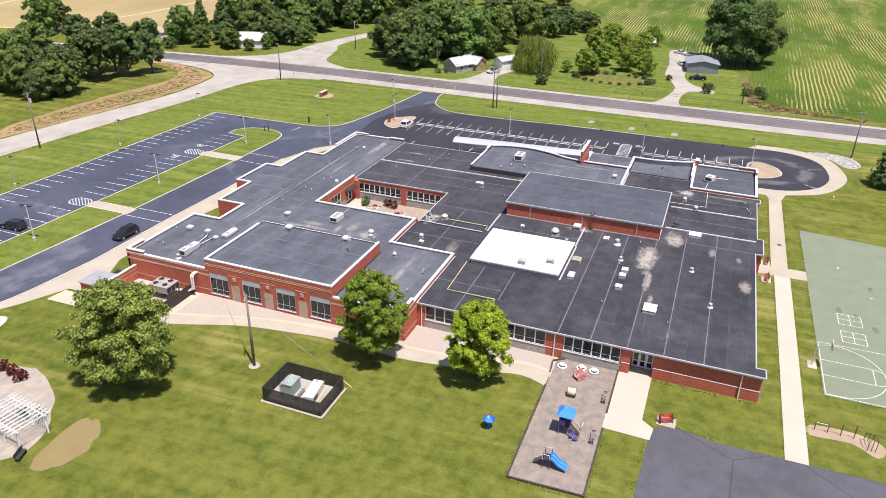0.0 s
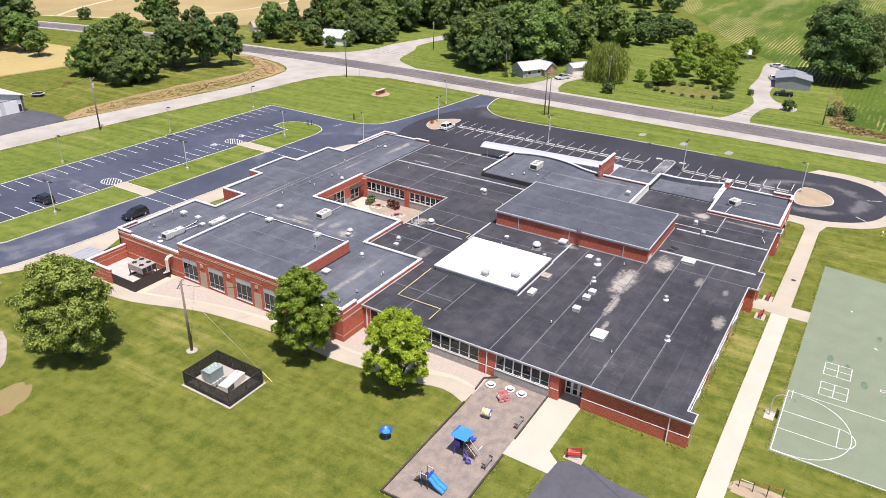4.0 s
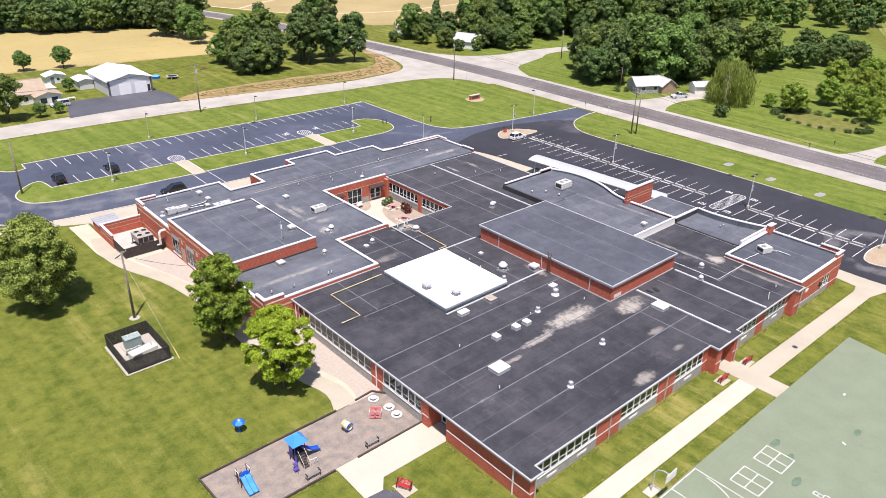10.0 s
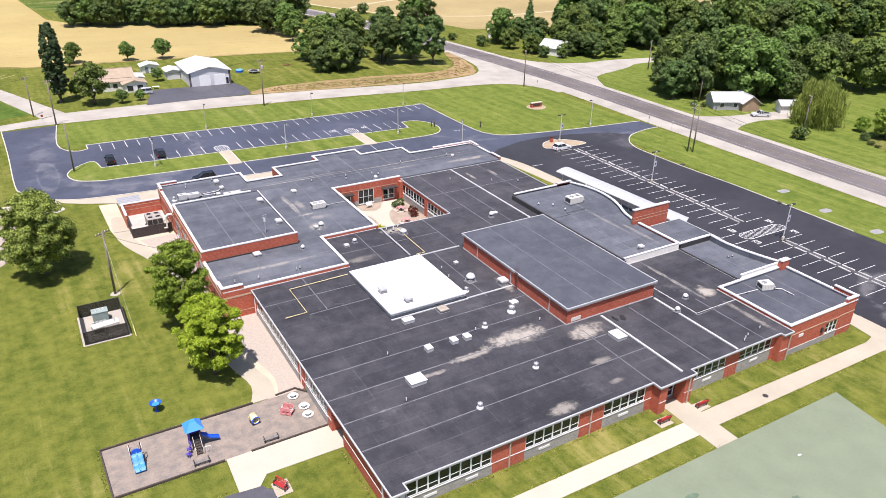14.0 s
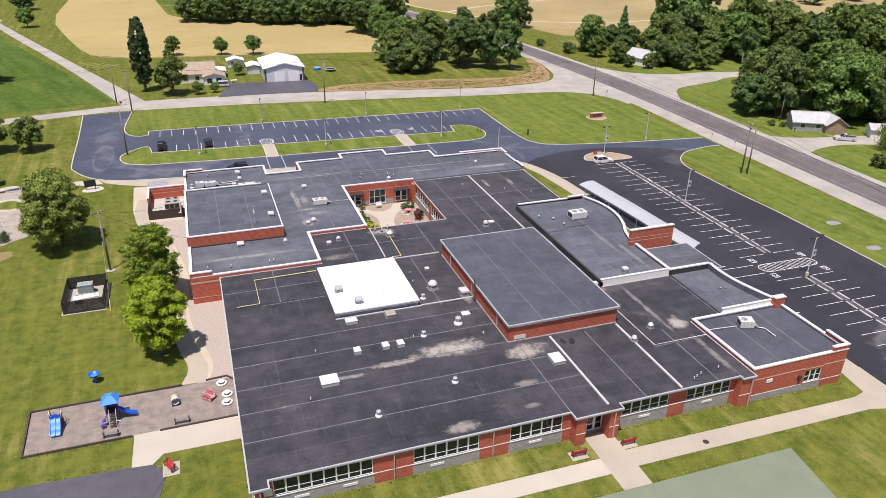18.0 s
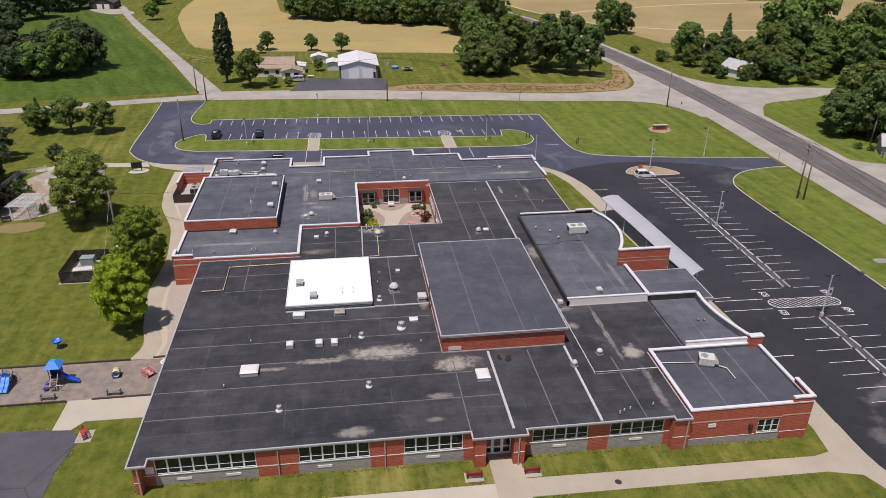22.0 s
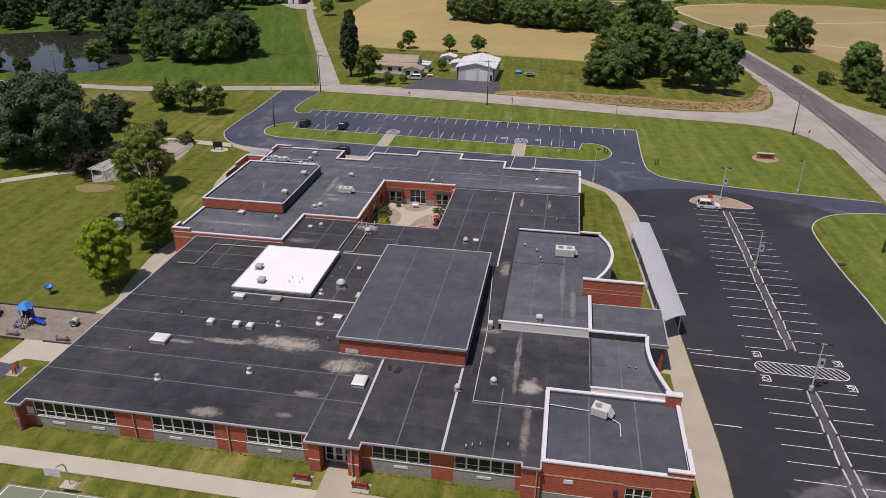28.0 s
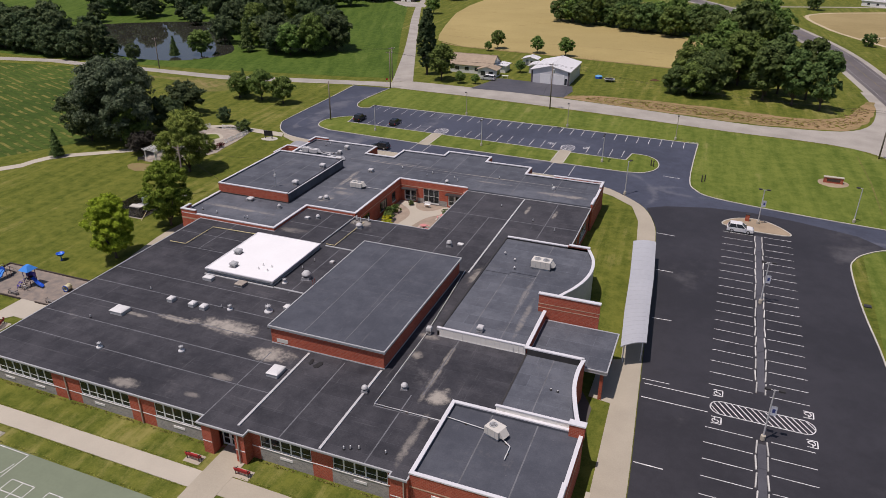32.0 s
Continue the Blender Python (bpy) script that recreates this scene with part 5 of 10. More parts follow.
seams(gym_roof, [((x, GY0), (x, GY1)) for x in (115.6, 121.2)], 6.422, 0.1)

# white-roofed clerestory
cl = thing("wall_clerestory", "low clerestory with dark louvres under a white roof", "wall", kind="structure")
part("louvre_band", boxes((91.7, 102.7, 16.95, 29.8, LOW - 0.1, 4.38)), DARK_METAL, cl, "dark louvred clerestory band")
part("base_curb", strip(bmesh.new(), rect(91.6, 102.8, 16.85, 29.9), 0.2, LOW, LOW + 0.25, True), GREY_METAL, cl)
for i in range(9):
    part("mullion", boxes((91.9 + i * 1.32, 92.02 + i * 1.32, 16.83, 16.95, LOW + 0.25, 4.38)), GREY_METAL, cl)
slab_roof("roof_clerestory", rect(91.38, 102.95, 16.6, 30.1), 4.66, 0.3, WHITE_ROOF, "bright white membrane roof", COPING)

# north block
N_PER = [(73.4, 33.0), (92.45, 33.0), (92.45, 43.6), (102.2, 43.6), (102.2, 62.6), (140.1, 62.6), (140.1, 74.5), (124.7, 74.5), (124.7, 78.6), (115.0, 78.6), (115.0, 82.0), (105.0, 82.0),
         (105.0, 79.1), (95.5, 79.1), (95.5, 74.0), (89.1, 74.0), (89.1, 79.1), (73.4, 79.1)]


def inset(poly, d):
    """A right-angled outline moved inwards by d."""
    out = []
    for i, b in enumerate(poly):
        a, c = Vector(poly[i - 1]), Vector(poly[(i + 1) % len(poly)])
        b = Vector(b)
        u, w = (b - a).normalized(), (c - b).normalized()
        off = Vector((-u.y, u.x)) if u.dot(w) > 0.99 else Vector((-u.y - w.y, u.x + w.x))
        out.append(tuple(b + off * d))
    return out


north_roof = slab_roof("roof_north", inset(N_PER, 0.14), NORTH, 0.3, MEMBRANE_GREY, "grey membrane roof with seams and puddle marks")
seams(north_roof, [((73.6, 72.6), (102.0, 72.6)), ((88.6, 64.9), (101.9, 64.9)), ((95.4, 33.5), (95.4, 33.6)), ((101.9, 64.9), (101.9, 73.8)), ((96.9, 44.0), (96.9, 73.8)), ((92.6, 44.0), (92.6, 64.8)), ((73.6, 38.8), (92.0, 38.8)), ((80.5, 33.3), (80.5, 43.6)),
                   ((102.2, 69.0), (139.9, 69.0)), ((110.0, 63.0), (110.0, 81.8)), ((124.6, 62.9), (124.6, 74.3)), ((132.0, 62.9), (132.0, 74.3)), ((118.0, 62.9), (118.0, 78.4)), ((105.0, 69.0), (105.0, 79.0)), ((88.6, 53.6), (102.0, 53.6))], NORTH + 0.002)
PT = 4.45
NW_W = [(44.1, 47.3), (49.7, 52.8), (55.4, 58.5), (60.9, 64.1)]
wall("wall_west", "y", 73.4, 33.0, 79.1, -0.6, PT - 0.1, 1, [(a, b, 0.55, 4.0) for a, b in NW_W], label="red brick west wall of the north block with buff bands",
     bands=[(4.12, 4.22, 33.0, 43.9, BAND), (4.12, 4.22, 64.2, 79.1, BAND), (0.95, 1.05, 33.0, 44.0, BAND), (3.3, 3.56, 33.0, 44.0, BAND), (0.95, 1.05, 64.2, 79.1, BAND), (3.3, 3.56, 64.2, 79.1, BAND)]
     + [(4.12, 4.22, a, b, BAND) for a, b in ((47.4, 49.6), (52.9, 55.3), (58.6, 60.8))] + [(0.1, 2.6, a, b, mat("buff infill panel", (0.42, 0.32, 0.23), 0.85, 0.1, 1.5, 9.0)) for a, b in ((47.8, 49.2), (53.4, 54.8), (59.0, 60.4))])
for a, b in NW_W:
    window("y", 73.4, a, b, 0.55, 4.0, 1, 3, 0.3, "tall dark classroom window with a grey top panel", GREY_METAL, 0.8, 0.028)
# small square buff panels between the tall windows, not light fittings
for y in (48.5, 54.1, 59.7):
    ob = tagged(link("wall_light", boxes((73.28, 73.4, y - 0.25, y + 0.25, 3.4, 3.9)), BAND), "small square buff wall panel", "panel", kind="structure")
wall("wall_south", "x", 33.0, 73.7, 92.45, LOW - 0.05, PT - 0.1, 1, label="red brick parapet wall above the low roof")
wall("wall_south", "x", 33.0, 73.7, 77.75, -0.6, LOW - 0.06, 1, label="red brick south return of the north block", bands=[(3.3, 3.56, 73.4, 78.2, BAND), (0.95, 1.05, 73.4, 78.2, BAND)])
wall("wall_east", "y", 92.45, 33.3, 43.6, LOW - 0.05, PT - 0.1, -1, label="red brick parapet wall above the low roof")
wall("wall_south", "x", 43.6, 92.45, 102.2, LOW - 0.05, PT - 0.1, 1, label="red brick parapet wall above the low roof")
wall("wall_east", "y", 102.2, 43.3, 62.6, -0.6, PT - 0.1, -1, [(46.0, 49.0, 0.8, 2.7), (53.3, 56.3, 0.8, 2.7), (58.4, 60.2, 0.8, 2.7)], label="shaded brick courtyard wall", bands=[(3.1, 3.2, 43.6, 62.6, BAND)])
for a, b in ((46.0, 49.0), (53.3, 56.3), (58.4, 60.2)):
    window("y", 102.2, a, b, 0.8, 2.7, -1, 3, 0.4, "dark courtyard window", DARK_METAL)
wall("wall_south", "x", 62.6, 102.2, 116.3, -0.6, PT - 0.1, 1, [(103.0, 105.6, 0.0, 2.4), (107.1, 110.4, 0.1, 2.95), (112.3, 114.9, 0.0, 2.4)], label="red brick courtyard wall with buff bands", bands=[(3.05, 3.15, 102.2, 116.3, BAND)], stone=[(105.8, 112.1)], sill=0.9)
window("x", 62.6, 107.1, 110.4, 0.1, 2.95, 1, 3, 0.5, "large dark courtyard window grid", ALU, 0.0, 0.04)
door("x", 62.7, 103.0, 105.6, 0.0, 2.4, 1, 2, "door_3", "dark glazed courtyard doors")
door("x", 62.7, 112.3, 114.9, 0.0, 2.4, 1, 2, "door_4", "dark glazed courtyard doors")
for a, b in ((102.7, 105.9), (112.0, 115.2)):
    ob = tagged(link("door_awning", prism(bmesh.new(), rect(a, b, 61.5, 62.6), 2.6, 2.75), DARK_METAL), "dark flat awning over the courtyard doors", "awning", kind="structure")
wall("wall_west", "y", 116.25, 43.2, 62.6, -0.6, 3.65, 1, [(44.6, 51.6, 1.2, 3.0), (52.8, 61.8, 1.2, 3.0)], [(44.6, 51.6), (52.8, 61.8)], sill=1.2, label="brick courtyard wall with strip windows")
window("y", 116.25, 44.6, 51.6, 1.2, 3.0, 1, 6)
window("y", 116.25, 52.8, 61.8, 1.2, 3.0, 1, 8)
wall("wall_north", "x", 43.2, 102.2, 116.25, -0.6, 3.65, -1, [(104.0, 114.5, 1.2, 3.0)], label="courtyard wall facing the garden")
window("x", 43.2, 104.0, 114.5, 1.2, 3.0, -1, 8)
part("pier", boxes((115.6, 116.25, 61.6, 62.6, -0.5, 3.6)), BRICK, tagged(new("wall_pier"), "brick pier in the courtyard corner", "wall", kind="structure"))
wall("wall_south", "x", 62.6, 116.3, 139.75, LOW - 0.05, NORTH + 0.03, 1, thick=0.25, label="dark upstand between two roof levels").data.materials[0] = MEMBRANE_GREY
wall("wall_east", "y", 140.1, 62.6, 74.5, -1.2, PT - 0.1, -1, label="red brick east end wall", bands=[(3.1, 3.2, 62.6, 74.5, BAND)])
wall("wall_east", "y", 139.7, 43.4, 62.6, -1.2, 3.65, -1, [(46.0, 52.0, 0.6, 2.6), (54.0, 60.0, 0.6, 2.6)], label="shaded brick wall with strip windows")
window("y", 139.7, 46.0, 52.0, 0.6, 2.6, -1, 5)
window("y", 139.7, 54.0, 60.0, 0.6, 2.6, -1, 5)
NP = N_PER[6:]
for (xa, ya), (xb, yb) in zip(NP, NP[1:]):
    if ya == yb:
        wall("wall_north", "x", ya, xb, xa, -1.0, PT - 0.1, -1, label="red brick north wall", bands=[(3.1, 3.2, xb, xa, BAND)], openings=[(xb + 1.0, xa - 1.0, 0.9, 2.5)] if xa - xb > 8 else ())
        if xa - xb > 8:
            window("x", ya, xb + 1.0, xa - 1.0, 0.9, 2.5, -1, 5)
    else:
        inw = 1 if yb > ya else -1
        lo, hi = sorted((ya, yb))
        wall("wall_side", "y", xa, lo + 0.3, hi - 0.31, -1.0, PT - 0.1, -1 if (yb > ya) else 1, label="red brick return wall")
coping([(73.6, 33.2), (92.25, 33.2), (92.25, 43.8), (102.0, 43.8), (102.0, 62.8), (116.2, 62.8)], PT)
coping([(140.0, 62.7), (139.9, 74.3), (124.5, 74.3), (124.5, 78.4), (114.8, 78.4), (114.8, 81.8), (105.2, 81.8), (105.2, 78.9), (95.7, 78.9), (95.7, 73.8), (88.9, 73.8), (88.9, 78.9), (73.6, 78.9), (73.6, 64.7)], PT + 0.02)
coping([(73.6, 43.7), (73.6, 33.3)], PT + 0.01)
# raised parapet corners
for poly, z in (([(73.4, 75.9), (73.4, 79.1), (76.9, 79.1)], 4.95), ([(73.4, 35.4), (73.4, 33.0), (76.5, 33.0)], 5.1), ([(140.1, 71.5), (140.1, 74.5), (130.2, 74.5)], 4.8), ([(140.1, 62.6), (140.1, 66.0)], 4.7)):
    ob = thing("parapet_corner", "raised red brick parapet corner with white coping", "parapet", kind="structure")
    inner = [(min(max(x, 73.58), 139.92), min(max(y, 33.18), 78.92)) for x, y in poly]
    part("brick", strip(bmesh.new(), inner, 0.36, PT - 0.1, z - 0.1), BRICK, ob)
    coping(inner, z, 0.46, parent=ob)

# music room block
BX0, BX1, BY0, BY1, BZ = 73.4, 88.4, 43.75, 64.65, 6.1
mus = thing("wall_music_room", "red brick raised block with buff bands", "wall", kind="structure")
part("brick_wall", boxes((BX0 - 0.01, BX1, BY0, BY0 + 0.3, 4.1, BZ - 0.1), (BX0 - 0.01, BX1 - 1.4, BY1 - 0.3, BY1, 4.1, BZ - 0.1), (BX1 - 1.4, BX1 - 0.3, BY1 - 0.3, BY1, 4.1, 5.7), (BX0 - 0.01, BX0 + 0.3, BY0 + 0.3, BY1 - 0.3, 4.35, BZ - 0.1)), BRICK, mus)
part("upstand", boxes((BX1 - 0.3, BX1, BY0 + 0.3, BY1, 4.1, 5.6)), MEMBRANE_GREY, mus, "dark membrane-clad east face")
for z in (5.05, 5.3):
    part("band", boxes((BX0 - 0.04, BX0 + 0.06, BY0, BY1, z, z + 0.1)), BAND, mus, "thin buff stone band")
part("flashing", strip(bmesh.new(), rect(BX0 + 0.1, BX1 + 0.05, BY0 - 0.05, BY1 + 0.05), 0.1, NORTH, NORTH + 0.2, True), DARK_METAL, mus)
mus_roof = slab_roof("roof_music_room", rect(BX0 + 0.3, BX1 - 0.3, BY0 + 0.3, BY1 - 0.3), 5.8, 0.2, MEMBRANE_GREY, "grey membrane roof of the raised block")
seams(mus_roof, [((x, BY0 + 0.4), (x, BY1 - 0.4)) for x in (78.6, 83.6)], 5.802)
coping([(BX1, BY0 + 0.15), (BX0 + 0.15, BY0 + 0.15), (BX0 + 0.15, BY1 - 0.15), (BX1 - 1.4, BY1 - 0.15)], BZ, 0.36)
coping([(BX1 - 0.1, BY0 + 0.36), (BX1 - 0.1, BY1)], 5.86, 0.18, h=0.12)
part("roof_lip", boxes((BX1 - 0.3, BX1 - 0.01, BY0 + 0.31, BY1 - 0.01, 5.6, 5.8)), MEMBRANE_GREY, mus)

# east block with the curved parapet
CURVE = smooth_line([(143.1, 43.3), (144.4, 40.0), (144.85, 36.6), (144.5, 33.2), (143.5, 30.0), (142.1, 27.0), (141.2, 23.4)], 5)
E_POLY = [(129.75, 13.6), (141.2, 13.6), (141.2, 22.7)] + CURVE[::-1] + [(129.75, 43.4)]
east_roof = slab_roof("roof_east", E_POLY, EAST, 0.35, MEMBRANE_GREY, "grey membrane roof behind a curved parapet")
seams(east_roof, [((137.6, 13.8), (137.6, 43.2)), ((130.0, 31.6), (137.4, 31.6)), ((133.5, 13.8), (133.5, 31.4))], EAST + 0.002)
part("expansion_joint", strip(bmesh.new(), [(130.0, 31.6), (133.6, 31.6), (133.6, 32.4), (137.6, 32.4)], 0.22, EAST, EAST + 0.09), MEMBRANE_GREY, east_roof)
bm = bmesh.new()
strip(bm, CURVE, 0.3, -1.2, 4.9)
tagged(link("wall_curved", bm, GREY_METAL), "grey panelled curved wall", "wall", kind="structure")
tagged(link("wall_upstand", boxes((129.6, 129.9, 13.45, 43.5, LOW - 0.05, EAST + 0.12), (129.9, 143.0, 43.2, 43.5, LOW - 0.05, 4.85)), DARK_METAL), "dark membrane-clad upstand", "wall", kind="structure")
wall("wall_north", "x", 43.5, 139.9, 143.2, -1.2, 5.1, -1, label="red brick end pier")
coping([(140.0, 43.35), (143.3, 43.35)], 5.25, 0.5)
coping(CURVE, 5.02, 0.46)
coping([(130.0, 43.35), (139.9, 43.35)], 4.98, 0.4)
fin = thing("wall_fin", "freestanding red brick fin wall with white coping", "wall", kind="structure")
part("brick", boxes((140.25, 148.3, 23.0, 23.4, -1.2, 7.12)), BRICK, fin)
for z in (5.2, 5.75):
    part("band", boxes((140.23, 148.32, 22.98, 23.42, z, z + 0.09)), BAND, fin)
coping([(140.15, 23.2), (148.4, 23.2)], 7.28, 0.56, parent=fin)
wall("wall_east", "y", 141.4, 13.6, 22.7, LOW - 0.3, 4.9, -1, thick=0.25, label="brick parapet beside the entrance roof")
coping([(141.25, 22.7), (141.25, 13.5), (148.3, 13.5)], 5.0, 0.46)
def fascia(x0, x1, y, z0, z1):
    ob = thing("wall_fascia", "cream ribbed metal fascia over the roof step", "wall", kind="structure")
    part("sheet_metal", boxes((x0, x1, y, y + 0.25, z0, z1)), FASCIA_PALE, ob)
    n = int((x1 - x0) / 0.6)
    for k in range(n):
        x = x0 + (k + 0.5) * (x1 - x0) / n
        part("rib", boxes((x - 0.03, x + 0.03, y - 0.035, y, z0 + 0.05, z1)), FASCIA_PALE, ob)
    return ob


fascia(129.6, 141.15, 13.45, LOW, 5.0)
coping([(129.5, 13.6), (141.05, 13.6)], 5.08, 0.36, h=0.09)
ent_roof = slab_roof("roof_entrance", rect(141.4, 151.1, 13.7, 22.7), 3.6, 0.4, MEMBRANE_GREY, "flat grey roof over the main entrance", GREY_METAL)
wall("wall_east", "y", 143.5, 13.8, 22.7, -1.2, 3.2, -1, [(14.5, 22.0, -0.6, 2.4)], label="shaded entrance wall")
window("y", 143.5, 14.5, 22.0, -0.6, 2.4, -1, 5, 0.7, "dark glazed main entrance screen", DARK_METAL)
for x, y in ((150.5, 14.2), (150.5, 22.2)):
    ob = tagged(link("column", boxes((x - 0.2, x + 0.2, y - 0.2, y + 0.2, -1.2, 3.2)), BRICK), "square brick column of the entrance roof", "column", kind="structure")
# office block between entrance and corner block
OC = smooth_line([(148.3, 13.4), (148.1, 11.0), (148.3, 8.0), (148.9, 5.3), (149.7, 2.6), (150.4, 1.0)], 5)
off_roof = slab_roof("roof_office", [(141.4, 13.4), (141.4, 1.58)] + OC[::-1], 4.02, 0.3, MEMBRANE_GREY, "grey membrane roof of the office wing")
seams(off_roof, [((144.8, 1.5), (144.8, 13.2))], 4.022)
tagged(link("wall_upstand", boxes((141.2, 141.45, 1.6, 13.44, LOW - 0.05, 4.06), (141.4, 148.4, 13.3, 13.6, 3.2, 4.9)), DARK_METAL), "dark membrane-clad upstand", "wall", kind="structure")
tagged(link("wall_curved", strip(bmesh.new(), OC, 0.3, -1.3, 4.88), BRICK), "concave red brick office wall", "wall", kind="structure")
coping(OC, 5.0, 0.46)
fascia(141.2, 149.3, 1.33, 4.0, 4.95)
coping([(141.1, 1.46), (149.3, 1.46)], 5.03, 0.34, h=0.09)
ob = thing("parapet_pier", "short red brick pier with white coping", "parapet", kind="structure")
part("brick", boxes((149.3, 150.9, 0.6, 1.3, 3.9, 5.5)), BRICK, ob)
coping([(149.2, 0.95), (151.0, 0.95)], 5.64, 0.84, parent=ob)
# corner block
corner_roof = slab_roof("roof_corner", rect(136.5, 150.5, -10.5, 1.1), 4.0, 0.3, GYM_ROOF, "grey membrane roof inside a white-capped parapet")
seams(corner_roof, [((141.0, -10.2), (141.0, 1.0)), ((146.0, -10.2), (146.0, 1.0))], 4.002)
wall("wall_south", "x", -10.7, 136.3, 150.75, -1.4, 4.3, 1, [(144.6, 147.2, 0.55, 2.3)], [(136.3, 147.4)], sill=0.35, label="red brick corner block wall with stone base", bands=[(2.62, 2.76, 136.3, 144.4, BAND), (2.62, 2.76, 147.4, 150.75, BAND), (2.5, 2.62, 144.4, 147.4, BAND), (0.35, 0.43, 136.3, 144.4, TRIM), (0.35, 0.43, 147.4, 150.75, TRIM)])
window("x", -10.7, 144.6, 147.2, 0.55, 2.3, 1, 3, 0.5, "dark office window")
wall("wall_east", "y", 150.75, -10.4, 1.3, -1.5, 4.3, -1, label="shaded red brick east wall", bands=[(2.62, 2.76, -10.7, 1.3, BAND)])
wall("wall_west", "y", 136.3, -10.4, 1.3, LOW - 0.05, 4.3, 1, label="red brick parapet wall above the low roof")
wall("wall_north", "x", 1.3, 136.6, 150.45, LOW - 0.05, 4.3, -1, label="parapet wall of the corner block")
coping(rect(136.45, 150.6, -10.55, 1.15), 4.42, 0.42, True)
ob = thing("parapet_corner", "raised red brick parapet corner with white coping", "parapet", kind="structure")
cpts = [(148.3, -10.55), (150.6, -10.55), (150.6, -7.2)]
part("brick", strip(bmesh.new(), cpts, 0.32, 4.3, 4.95), BRICK, ob)
coping(cpts, 5.08, 0.46, parent=ob)
# flat pale sign panel, no light fitting
ob = tagged(link("wall_light", boxes((138.6, 139.5, -10.78, -10.7, 1.9, 2.35)), TRIM), "pale wall sign panel", "sign", kind="structure")
tagged(link("wall_lamp", boxes((143.5, 143.9, -10.95, -10.7, 1.2, 1.9)), DARK_METAL), "brown metal lamp box on the office wall", "lamp")

# dark membrane turned up the inner faces of the parapets
INNER = [([(136.63, -10.37), (150.42, -10.37), (150.42, 0.97), (136.63, 0.97)], 4.0, 4.29, True),
         ([(73.73, 43.5), (73.73, 33.34), (92.1, 33.34), (92.1, 43.94), (101.86, 43.94), (101.86, 62.94), (116.2, 62.94)], NORTH, PT - 0.13, False),
         ([(139.76, 62.9), (139.76, 74.16), (124.36, 74.16), (124.36, 78.26), (114.66, 78.26), (114.66, 81.66), (105.34, 81.66), (105.34, 78.76), (95.84, 78.76), (95.84, 73.66), (88.76, 73.66), (88.76, 78.76), (73.74, 78.76), (73.74, 65.0)], NORTH, PT - 0.12, False),
         ([(x - 0.18, y) for x, y in OC], 4.02, 4.86, False),
         ([(x - 0.18, y) for x, y in CURVE[1:]], EAST, 4.86, False),
         ([(73.74, 44.1), (88.06, 44.1), (88.06, 64.3), (73.74, 64.3)], 5.8, BZ - 0.12, True)]
for pts, lo, hi, cl_ in INNER:
    tagged(link("parapet_lining", strip(bmesh.new(), pts, 0.05, lo, hi, cl_), MEMBRANE_GREY), "dark membrane lining of the parapet", "parapet", kind="structure")

# covered walkway of curved metal
can = thing("walkway_canopy", "long covered walkway with a curved pale metal roof", "canopy")
WL, EL = [(148.7, 54.4), (149.9, 42), (150.7, 31), (151.6, 21.6)], [(152.3, 54.9), (153.4, 42), (154.0, 32), (154.6, 23.4)]
bm = bmesh.new()
N = 7
rows = []
for k in range(25):
    s = k / 24 * 3
    i = min(int(s), 2)
    f = s - i
    w_ = Vector(WL[i]).lerp(Vector(WL[i + 1]), f)
    e_ = Vector(EL[i]).lerp(Vector(EL[i + 1]), f)
    rows.append([(w_.lerp(e_, j / N), 2.35 + 0.62 * math.sin(math.pi * (0.12 + 0.62 * j / N))) for j in range(N + 1)])
top = [[bm.verts.new((*p, z)) for p, z in r] for r in rows]
bot = [[bm.verts.new((*p, z - 0.12)) for p, z in r] for r in rows]
for g_, fl in ((top, 1), (bot, 0)):
    for a, b in zip(g_, g_[1:]):
        for j in range(N):
            q = (a[j], b[j], b[j + 1], a[j + 1])
            bm.faces.new(q if fl else q[::-1])
for a, b in ((0, 0), (N, N)):
    for k in range(24):
        bm.faces.new((top[k][a], top[k + 1][a], bot[k + 1][a], bot[k][a]))
for k in (0, 24):
    for j in range(N):
        bm.faces.new((top[k][j], top[k][j + 1], bot[k][j + 1], bot[k][j]))
bmesh.ops.recalc_face_normals(bm, faces=bm.faces)
part("roof_sheet", bm, CANOPY_METAL, can, "pale standing seam metal sheet")
for k in range(1, 24):
    bm = bmesh.new()
    strip(bm, [tuple(p) for p, z in rows[k]], 0.03, 0, 0.015)
    for v in bm.verts:
        j = min(range(N + 1), key=lambda q: (rows[k][q][0] - Vector(v.co.xy)).length)
        v.co.z += rows[k][j][1] + 0.005
    part("rib", bm, CANOPY_METAL, can)
for k in (1, 6, 12, 18, 23):
    for j in (1, 6):
        p, z = rows[k][j]
        part("post", lathe(bmesh.new(), (p.x, p.y, gz(p.x)), [(0.08, 0), (0.08, z - gz(p.x) - 0.1)], 8), WHITE_METAL, can)
    part("beam", tube(bmesh.new(), [(*rows[k][j][0], rows[k][j][1] - 0.2) for j in range(N + 1)], 0.07, 6), WHITE_METAL, can)

# ---- trees ----


